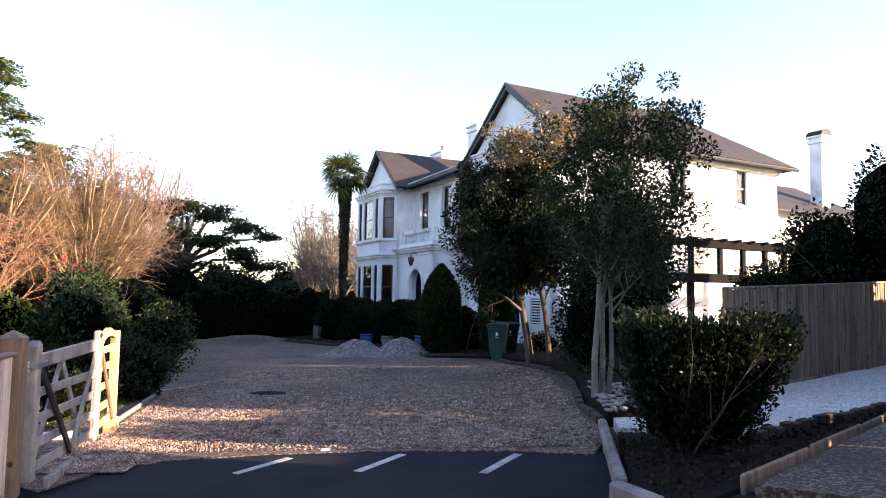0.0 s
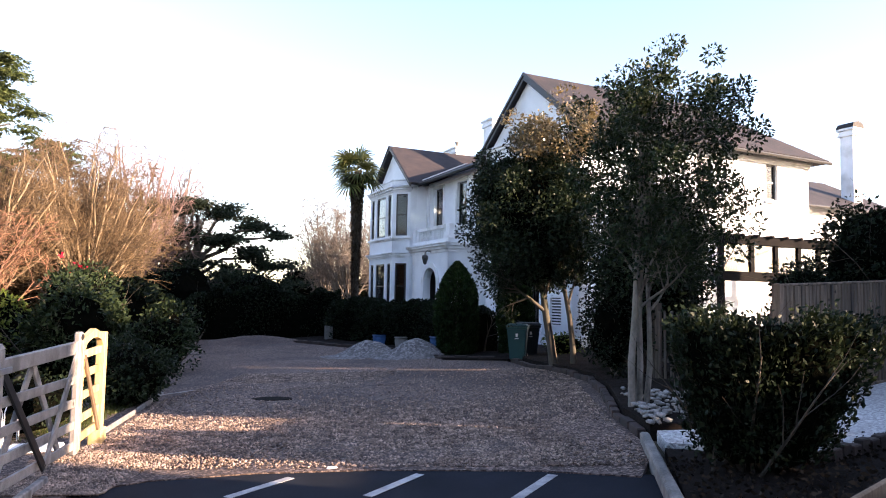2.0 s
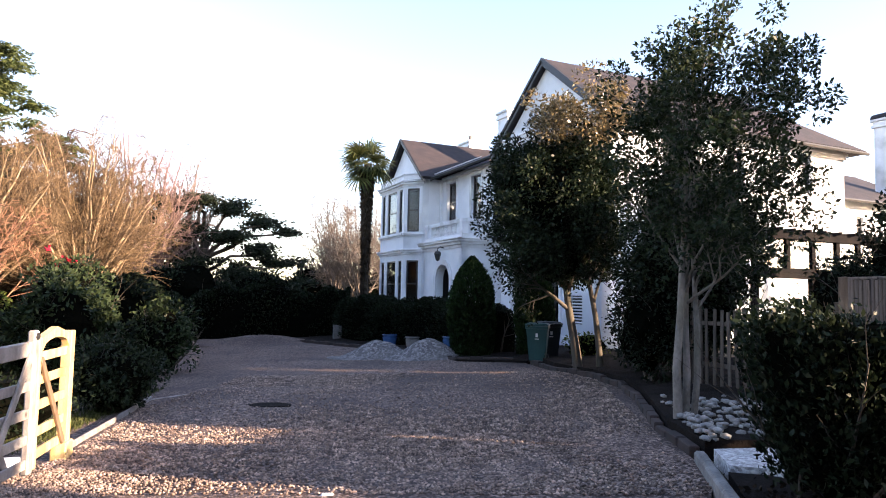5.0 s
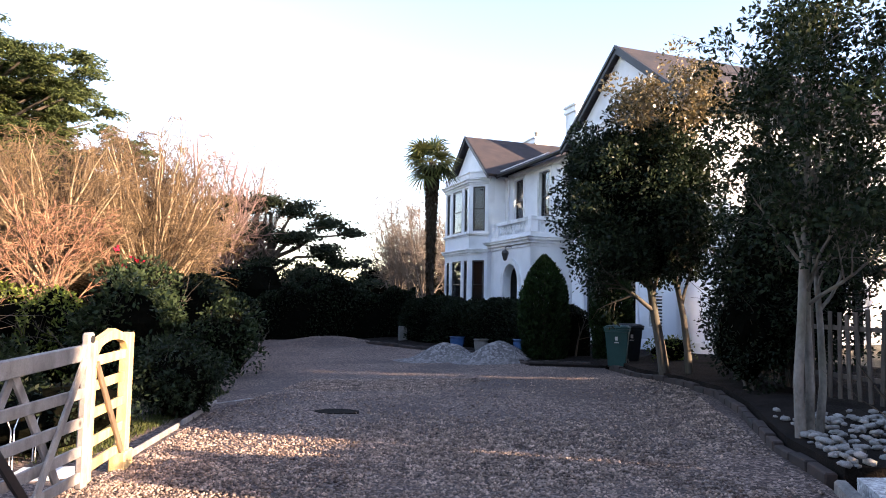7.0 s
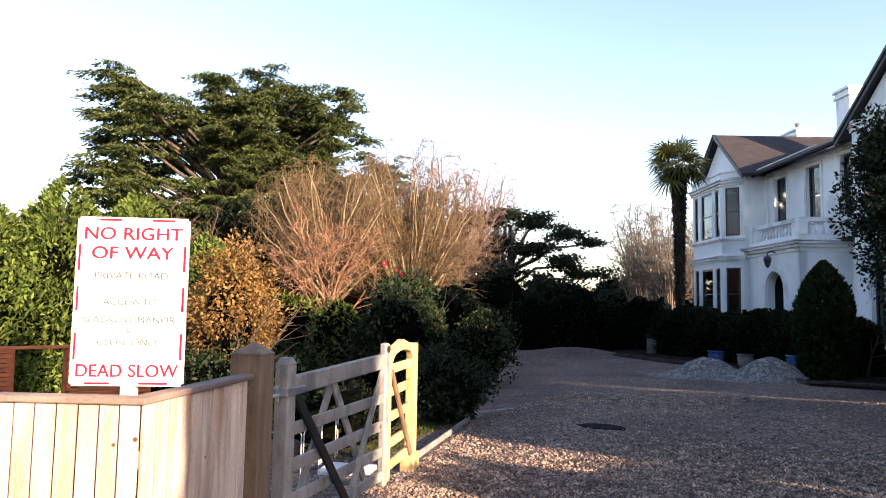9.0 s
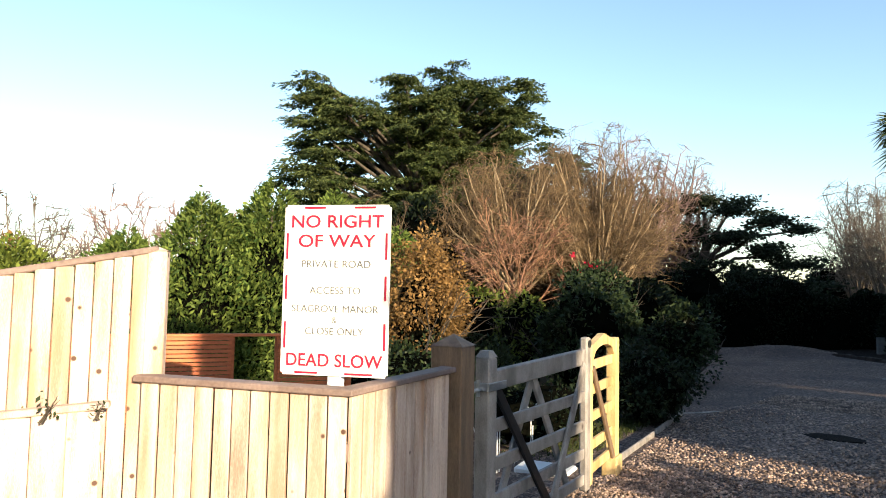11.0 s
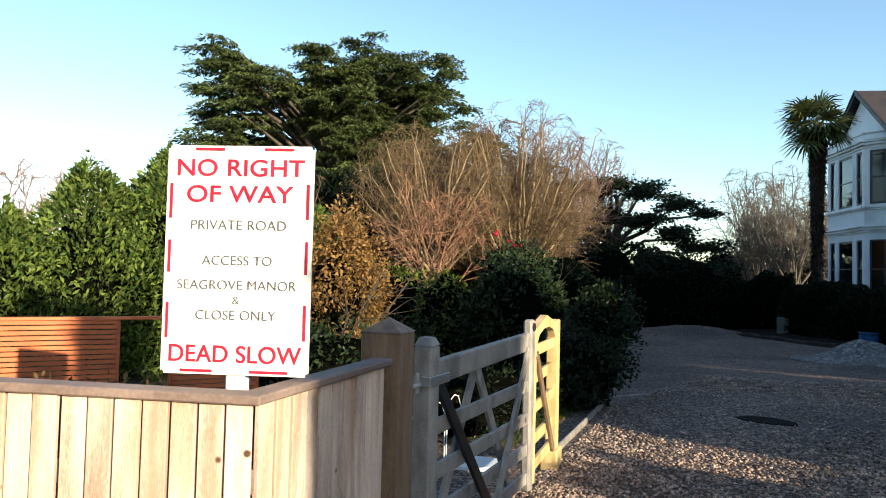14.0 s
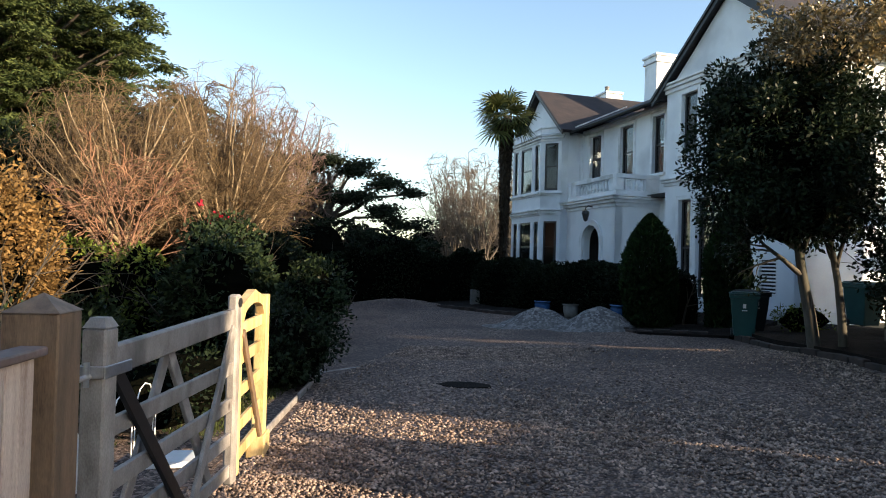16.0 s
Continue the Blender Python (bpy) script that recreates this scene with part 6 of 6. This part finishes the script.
# bare winter trees
SPREAD = [(7, 52, 0.62, 0.06, 0.0), (6, 42, 0.6, 0.09, 0.02), (5, 44, 0.58, 0.12, 0.02), (4, 44, 0.55, 0.14, 0.0), (0, 0, 0, 0.14, 0.0)]


def fan_tree(name, x, y, height, width, label, mat, seed, stems=24, branches=12, twigs=7, trunk=0.6, r=0.06, thin=0.008, group="", low=0.0, twig_len=0.6, limb=None):
    """A bare winter tree: limbs fan out from a short trunk to a rounded crown and break up into fine twigs."""
    top = plant(name, x, y, label, "tree", group)
    g = np.random.default_rng(seed)
    mid_z = trunk + (height - trunk) * (0.42 + low * 0.3)
    size = np.array([width / 2, width / 2, height - mid_z])

    def held(p):
        """Draws a point that leaves the crown's rounded outline back towards it."""
        o = (p - np.array([0, 0, mid_z])) / size
        k = np.linalg.norm(o)
        if p[2] < mid_z or k <= 1:
            return p
        return np.array([0, 0, mid_z]) + o / k * (1 + 0.22 * (k - 1)) * size

    limbs, fine = [], []
    limbs.append(([np.array([0, 0, -0.1]), np.array([0.02, 0, trunk * 0.5]), np.array([0, 0.02, trunk * 1.05])], [r * 2.2, r * 1.8, r * 1.7], 0))
    for k in range(stems):
        az = k * 2.399 + g.normal() * 0.3
        s = -0.25 + 1.22 * (k + 0.5) / stems
        c = math.sqrt(max(0.02, 1 - s * s))
        end = np.array([0, 0, mid_z]) + np.array([math.cos(az) * c, math.sin(az) * c, s]) * size * g.uniform(0.82, 1.0)
        start = np.array([g.normal() * r, g.normal() * r, trunk * g.uniform(0.6, 1.0)])
        ts = np.linspace(0, 1, 8)
        bow = g.normal(size=3) * 0.10 * height * 0.3
        pts = [start + (end - start) * np.array([t, t, t ** 0.88]) + bow * math.sin(t * 3.14) * 0.5 + g.normal(size=3) * 0.05 * t for t in ts]
        rad = [max(thin, r * (1 - 0.84 * t)) for t in ts]
        limbs.append((pts, rad, 1))
        for j in range(branches):
            t = 0.22 + 0.78 * (j + g.uniform(0, 1)) / branches
            i = min(int(t * 7), 6)
            p = pts[i] + (pts[i + 1] - pts[i]) * (t * 7 - i)
            d = (pts[i + 1] - pts[i]) / (np.linalg.norm(pts[i + 1] - pts[i]) + 1e-6)
            e = d + g.normal(size=3) * 0.75
            e /= np.linalg.norm(e)
            ln = height * 0.2 * g.uniform(0.6, 1.2) * (1.15 - 0.5 * t)
            bp = [held(v) for v in (p, p + e * ln * 0.35 + g.normal(size=3) * 0.04, p + e * ln * 0.7 + g.normal(size=3) * 0.07, p + e * ln + g.normal(size=3) * 0.08)]
            fine.append((bp, [max(thin, r * 0.32 * (1 - 0.6 * t)), thin * 1.4, thin * 1.15, thin], 2))
            for q in range(twigs):
                f = g.uniform(0.2, 1.0) * 3
                m = min(int(f), 2)
                o = bp[m] + (bp[m + 1] - bp[m]) * (f - m)
                w = e + g.normal(size=3) * 0.8
                w /= np.linalg.norm(w)
                tl = ln * twig_len * g.uniform(0.5, 1.1)
                fine.append(([o, held(o + w * tl * 0.5 + g.normal(size=3) * 0.03), held(o + w * tl + g.normal(size=3) * 0.04)], [thin, thin * 0.85, thin * 0.5], 3))
    put("trunk", branch_mesh("trunk", limbs), limb or mat, top)
    put("bare_crown", branch_mesh("bare_crown", fine, thin=thin * 0.5), mat, top)
    return top


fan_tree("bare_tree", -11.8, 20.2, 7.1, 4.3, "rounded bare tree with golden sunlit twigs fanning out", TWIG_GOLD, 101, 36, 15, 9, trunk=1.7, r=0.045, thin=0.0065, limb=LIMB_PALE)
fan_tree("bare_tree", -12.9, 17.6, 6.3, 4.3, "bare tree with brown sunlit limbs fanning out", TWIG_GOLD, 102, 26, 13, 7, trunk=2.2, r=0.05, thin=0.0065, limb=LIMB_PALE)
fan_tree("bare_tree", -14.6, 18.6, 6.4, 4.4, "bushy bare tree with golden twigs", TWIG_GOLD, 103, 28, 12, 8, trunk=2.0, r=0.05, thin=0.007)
fan_tree("bare_tree", -16.4, 15.6, 5.0, 4.0, "spreading bare tree with brown twigs", TWIG_BROWN, 99, 24, 12, 8, thin=0.009)
fan_tree("bare_tree", -13.4, 21.6, 6.9, 4.6, "dense brown bare tree behind the golden ones", TWIG_BROWN, 108, 40, 15, 10, trunk=1.8, thin=0.011)
fan_tree("bare_tree", -15.2, 20.4, 6.6, 4.8, "dense brown bare tree behind the golden ones", TWIG_BROWN, 109, 40, 15, 10, trunk=1.8, thin=0.011)
bare_tree("bare_tree", -11.65, 16.1, 6.0, "small spreading bare tree with russet twigs", TWIG_RED, SPREAD, 104, 0.07, thin=0.008)
fan_tree("far_bare_tree", -18.4, 35.0, 10.6, 6.4, "tall pinkish bare tree beyond the shrubs", TWIG_PINK, 106, 26, 12, 7, 2.0, 0.13, 0.014, low=0.3)
fan_tree("far_bare_tree", -18.6, 39.0, 10.2, 6.0, "tall bare tree beyond the shrubs", TWIG_GREY, 107, 22, 12, 6, 2.0, 0.13, 0.014, low=0.3)
for k, (x, y, h, w, mat) in enumerate(((-10.5, 47, 9.0, 4, TWIG_GREY), (-9.0, 44, 8.0, 3.6, TWIG_GREY), (-12.0, 49, 9.0, 4, TWIG_GREY), (-7.4, 46, 7.4, 3.6, TWIG_GREY), (-8.2, 50, 9.0, 4, TWIG_GREY), (-13.2, 52, 10.0, 5, TWIG_GREY), (-6.6, 54, 8.0, 4, TWIG_GREY), (-31.0, 20.5, 8.2, 5, TWIG_PINK), (-31.5, 17.2, 7.6, 5, TWIG_PINK), (-31.0, 13.8, 7.2, 5, TWIG_PINK), (-32.0, 10.2, 6.8, 5, TWIG_GREY), (-33.0, 24.5, 8.4, 6, TWIG_PINK))):
    fan_tree("far_bare_tree", x, y, h, w, "slender bare tree against the sky", mat, 110 + k, 16, 11, 6, h * 0.15, 0.07, 0.018 if x < -20 else 0.013, "far bare trees", low=0.35)


def conifer_pads(name, x, y, label, trunk, limbs, pads, n_each, size, leaf, seed, bark=BARK_DARK, flat=0.75, thick=0.22):
    """A tree whose foliage lies in broken horizontal pads at the ends of heavy limbs.
    pads: (x, y, z, spread) of each, from the tree's foot."""
    top = plant(name, x, y, label, "tree")
    g = np.random.default_rng(seed)
    lines = [(np.array(p), r, lvl) for p, r, lvl in trunk]
    cen, al = [], []
    for px, py, pz, sp in pads:
        foot = max(0.3, pz - sp * 0.9 - 0.4)
        base = np.array([px * 0.15, py * 0.15, min(foot, limbs)])
        tip = np.array([px, py, pz - 0.15])
        midp = (base + tip) / 2 + np.array([0, 0, 0.12 * np.linalg.norm(tip - base)])
        pts = [base, (base + midp) / 2 + g.normal(size=3) * 0.1, midp, (midp + tip) / 2 + g.normal(size=3) * 0.1, tip]
        lines.append((pts, [0.13, 0.11, 0.09, 0.06, 0.03], 1))
        m = int(n_each * sp * sp)
        sub = max(4, int(7 * sp))
        sc = np.stack([g.normal(0, sp * 0.5, sub), g.normal(0, sp * 0.5, sub), g.normal(0, sp * thick, sub)], -1)
        w = g.integers(0, sub, m)
        q = np.array([px, py, pz]) + sc[w] + g.normal(size=(m, 3)) * np.array([0.42, 0.42, 0.13]) * min(1.0, sp * 0.7 + 0.25)
        cen.append(q)
        d = q - np.array([px * 0.3, py * 0.3, pz])
        d /= np.linalg.norm(d, axis=1)[:, None] + 1e-6
        d[:, 2] *= 1 - flat
        al.append(d)
    put("limb_work", branch_mesh("limb_work", lines), bark, top)
    put("crown", leaf_mesh("crown", np.concatenate(cen), size, 0.42, seed, droop=0.06, along=np.concatenate(al)), leaf, top)
    return top


def big_cypress():
    """A broad, nearly flat-topped old crown of separate lobes; each lobe is a stack of drooping fans of sprays."""
    top = plant("cypress_tree", -26.9, 26.9, "huge old cypress with a broken crown of layered green sprays", "tree")
    g = np.random.default_rng(7)
    right, deep = np.array([0.68, 0.733, 0.0]), np.array([-0.733, 0.68, 0.0])
    lobes_at = []
    tries = 0
    while len(lobes_at) < 270 and tries < 30000:
        tries += 1
        u, w, z = g.uniform(-5.7, 5.1), g.uniform(-4.6, 4.2), g.uniform(2.0, 13.2)
        ring = abs((u + 0.05) / 5.4) ** 8 + abs(w / 4.6) ** 4 + (max(0.0, z - 6.5) / 6.7) ** 9
        if ring > 1.0 or ring < 0.004:
            continue
        if (u + 2.6) ** 2 / 1.6 + (z - 13.0) ** 2 / 2.2 < 1 or (u + 1.7) ** 2 / 1.9 + (z - 8.6) ** 2 / 2.2 < 1:
            continue
        if -4.0 < u < -1.2 and z > 12.2:
            continue
        if any((u - a) ** 2 + (w - b) ** 2 + ((z - c) * 1.25) ** 2 < 1.35 for a, b, c in lobes_at):
            continue
        lobes_at.append((u, w, z))
    lobes_at += [(6.6, 0.4, 9.6), (7.5, 0.6, 9.5), (8.4, 0.8, 9.3), (5.9, 0.2, 10.6), (-6.8, 0.0, 8.4), (-6.9, -0.4, 6.0)]
    cen, al = [], []
    lines = [([np.array(p) for p in ((0, 0, -0.2), (0.1, 0, 3), (0, 0.1, 7), (0.2, 0, 12.0))], [0.6, 0.5, 0.35, 0.1], 0)]
    for u, w, z in lobes_at:
        c = right * u + deep * w + np.array([0, 0, z])
        base = np.array([0, 0, max(1.5, z * 0.72 - 0.6)])
        mid = (base + c) / 2 + np.array([0, 0, 0.4])
        lines.append(([base, (base + mid) / 2, mid, (mid + c) / 2, c], [0.16, 0.13, 0.10, 0.07, 0.03], 1))
        out = c * np.array([1, 1, 0])
        out = out / (np.linalg.norm(out) + 1e-6)
        for k in range(8):
            az = g.uniform(0, math.tau)
            pc = c + np.array([math.cos(az), math.sin(az), 0]) * g.uniform(0.2, 1.0) + out * 0.25 + np.array([0, 0, g.uniform(-0.75, 0.7)])
            R, m = g.uniform(0.5, 0.95), 210
            rr, th = R * np.sqrt(g.uniform(0, 1, m)), g.uniform(0, math.tau, m)
            rr *= 0.75 + 0.25 * np.cos(th * 5 + az)
            q = pc + np.stack([rr * np.cos(th), rr * np.sin(th), -0.38 * rr ** 2 + g.normal(0, 0.05, m)], -1) + out * rr[:, None] * 0.35
            cen.append(q)
            al.append(np.stack([np.cos(th), np.sin(th), -0.25 - 0.4 * rr], -1) + out * 0.5)
    put("limb_work", branch_mesh("limb_work", lines), BARK_DARK, top)
    put("crown", leaf_mesh("crown", np.concatenate(cen), 0.20, 0.30, 201, along=np.concatenate(al)), CYPRESS, top)


big_cypress()


def dark_cedar():
    pads = [(-2.6, -1.2, 5.9, 0.9), (-1.4, -0.6, 6.7, 1.0), (0.2, 0.0, 6.9, 1.2), (1.7, 0.6, 6.6, 1.1), (3.2, 1.2, 5.9, 0.9), (4.1, 1.6, 5.5, 0.7), (-2.0, -0.8, 4.6, 0.9), (-0.4, -0.6, 5.2, 1.0), (1.8, -0.3, 5.0, 1.1), (3.0, 0.6, 4.4, 1.0), (4.2, 1.2, 3.7, 0.9), (-3.0, -1.0, 3.4, 0.9), (0.2, -1.2, 3.6, 0.9), (2.6, -0.6, 3.0, 1.1), (4.6, 0.8, 2.5, 1.1), (-1.2, -1.2, 2.4, 1.1), (1.2, -1.4, 2.0, 1.2), (3.6, 0.2, 1.6, 1.2)]
    trunk = [([(0, 0, 0), (0.1, 0, 2), (0.4, 0.1, 4.5), (0.3, 0.2, 6.4)], [0.3, 0.26, 0.2, 0.08], 0)]
    conifer_pads("cedar_tree", -16.3, 36.4, "dark flat-layered cedar leaning over the hedge", trunk, 4.0, pads, 1700, 0.19, CEDAR, 202, flat=0.85, thick=0.13)


dark_cedar()


def leyland(x, y, h, r, seed, leaf=LEYLAND, label="bright green leylandii conifer in sunlight"):
    top = plant("leylandii", x, y, label, "conifer", "leylandii row")
    g = np.random.default_rng(seed)
    n = int(5200 * h * r / 2.5)
    inner_growth(top, (0, 0, h * 0.40), (r * 0.5, r * 0.5, h * 0.36), seed)
    t = g.uniform(0, 1, n) ** 0.8
    clumps = 150
    ct, ca = g.uniform(0, 1, clumps), g.uniform(0, math.tau, clumps)
    w = g.integers(0, clumps, n)
    t = np.clip(ct[w] * 0.93 + g.normal(0, 0.04, n), 0.0, 1.15)
    a = ca[w] + g.normal(0, 0.32, n)
    rr = r * np.clip(1 - t ** 2.4 * 0.88, 0.06, 1) * g.uniform(0.5, 1.25, clumps)[w] * np.sqrt(g.uniform(0.4, 1.0, n))
    pts = np.stack([rr * np.cos(a), rr * np.sin(a), 0.1 + t * h], -1)
    al = np.stack([np.cos(a), np.sin(a), np.full(n, 0.8)], -1)
    put("crown", leaf_mesh("crown", pts, 0.14, 0.38, seed, along=al), leaf, top)
    bm = bmesh.new()
    tube(bm, [(0, 0, 0), (0, 0, h * 0.9)], [0.12, 0.02], 8)
    part("trunk", bm, BARK_DARK, top)


for k, (x, y, h, r) in enumerate(((-15.6, 8.4, 3.3, 1.7), (-15.5, 9.9, 4.2, 1.8), (-15.1, 11.4, 4.6, 1.8), (-14.3, 12.6, 4.4, 1.6), (-16.8, 6.6, 3.2, 1.8), (-18.5, 4.4, 3.0, 1.8), (-12.6, 13.2, 3.4, 1.1))):
    if y < 7:
        leyland(x, y, h, r, 210 + k, LIME_LEAF, "yellowish sunlit conifer beyond the fence")
    else:
        leyland(x, y, h, r, 210 + k)
hedge("hedge_far", (-20.0, 1.0), (-22.0, 10.0), 2.5, 2.9, YELLOW_LEAF, 0.16, 6000, 230, "yellowish sunlit scrub beyond the fence", 0.25)


def palm(x, y, h):
    top = plant("palm_tree", x, y, "tall fan palm with a shaggy brown trunk", "palm")
    g = np.random.default_rng(77)
    bm = bmesh.new()
    zs = [0, 0.5, 1.5, 2.5, 3.5, 4.5, 5.3, h - 0.7]
    tube(bm, [(0.05 * math.sin(z), 0, z) for z in zs], [0.17, 0.14, 0.12, 0.12, 0.13, 0.15, 0.18, 0.15], 12)
    part("trunk", bm, BARK_DARK, top, smooth=True)
    n = 2600
    t = g.uniform(0.1, 1.0, n)
    a = g.uniform(0, math.tau, n)
    rad = 0.11 + 0.15 * t ** 2
    pts = np.stack([rad * np.cos(a), rad * np.sin(a), 0.3 + t * (h - 1.2)], -1)
    put("trunk_fibre", leaf_mesh("trunk_fibre", pts, 0.3, 0.16, 78, along=np.stack([np.cos(a) * 0.25, np.sin(a) * 0.25, np.full(n, -1.0)], -1)), PALM_DRY, top, "shaggy brown fibre")
    V, F = [], []
    for k in range(34):
        el = radians(g.uniform(-62, 75))
        az = k * 2.399 + g.normal() * 0.2
        stalk = g.uniform(0.22, 0.85)
        d = np.array([math.cos(el) * math.cos(az), math.cos(el) * math.sin(az), math.sin(el)])
        hub = np.array([0, 0, h - 0.75]) + d * stalk
        side = np.cross(d, [0, 0, 1.0])
        side /= np.linalg.norm(side) + 1e-6
        roll = g.uniform(-0.7, 0.7)
        side = side * math.cos(roll) + np.cross(d, side) * math.sin(roll)
        up = np.cross(side, d)
        b = len(V)
        V += [np.array([0, 0, h - 0.75]) + side * 0.012, hub + side * 0.012, hub - side * 0.012, np.array([0, 0, h - 0.75]) - side * 0.012]
        F.append((b, b + 1, b + 2, b + 3))
        for j in range(15):
            th = radians(-95 + 190 * j / 14)
            e = d * math.cos(th) + side * math.sin(th)
            ln = g.uniform(0.6, 0.85)
            w = np.cross(e, up) * 0.034
            p1 = hub + e * ln * 0.6 + up * 0.03
            p2 = hub + e * ln - np.array([0, 0, 0.13 + 0.05 * g.random()]) + up * 0.02
            b = len(V)
            V += [hub - w * 0.4, hub + w * 0.4, p1 + w, p1 - w]
            F.append((b, b + 1, b + 2, b + 3))
            V += [p2 - w * 0.2, p2 + w * 0.2]
            F.append((b + 3, b + 2, b + 5, b + 4))
    put("palm_crown", mesh_np("palm_crown", V, F), PALM_LEAF, top, "green fan fronds")


palm(-5.45, 27.8, 7.45)


def grass_tufts():
    g = np.random.default_rng(12)
    n = 5000
    s = g.uniform(0, 1, n)
    x = -5.2 - 1.0 * s - np.abs(g.normal(0, 0.45, n))
    y = 9.4 + 4.6 * s + g.normal(0, 0.2, n)
    z = 0.045 * (x + 4) + 0.006 * (y - 8)
    ob = put("grass", leaf_mesh("grass", np.stack([x, y, z + 0.02], -1), 0.09, 0.12, 12, along=np.tile(np.array([0, 0, 1.2]), (len(x), 1))), GRASS)
    tagged(ob, "sparse winter grass and weeds at the edges", "grass", kind="stuff")


grass_tufts()


def leaf_litter():
    g = np.random.default_rng(14)
    n = 7000
    x = g.uniform(1.5, 6.5, n)
    y = g.uniform(5.6, 10.4, n)
    ok = (y < np.where(x < 2.6, 7.8, 7.8 + (x - 2.6) * 0.60)) & (y > 6.1 + (x - 2.2) * 0.95)
    x, y = x[ok], y[ok]
    z = 0.045 * (x + 4) + 0.006 * (y - 8) + 0.06 + np.abs(g.normal(0, 0.03, len(x)))
    ob = put("leaf_litter", leaf_mesh("leaf_litter", np.stack([x, y, z], -1), 0.05, 0.6, 14, flat=0.7), LITTER)
    tagged(ob, "dark fallen leaves and sprigs over the bed", "ground cover", kind="stuff")


leaf_litter()
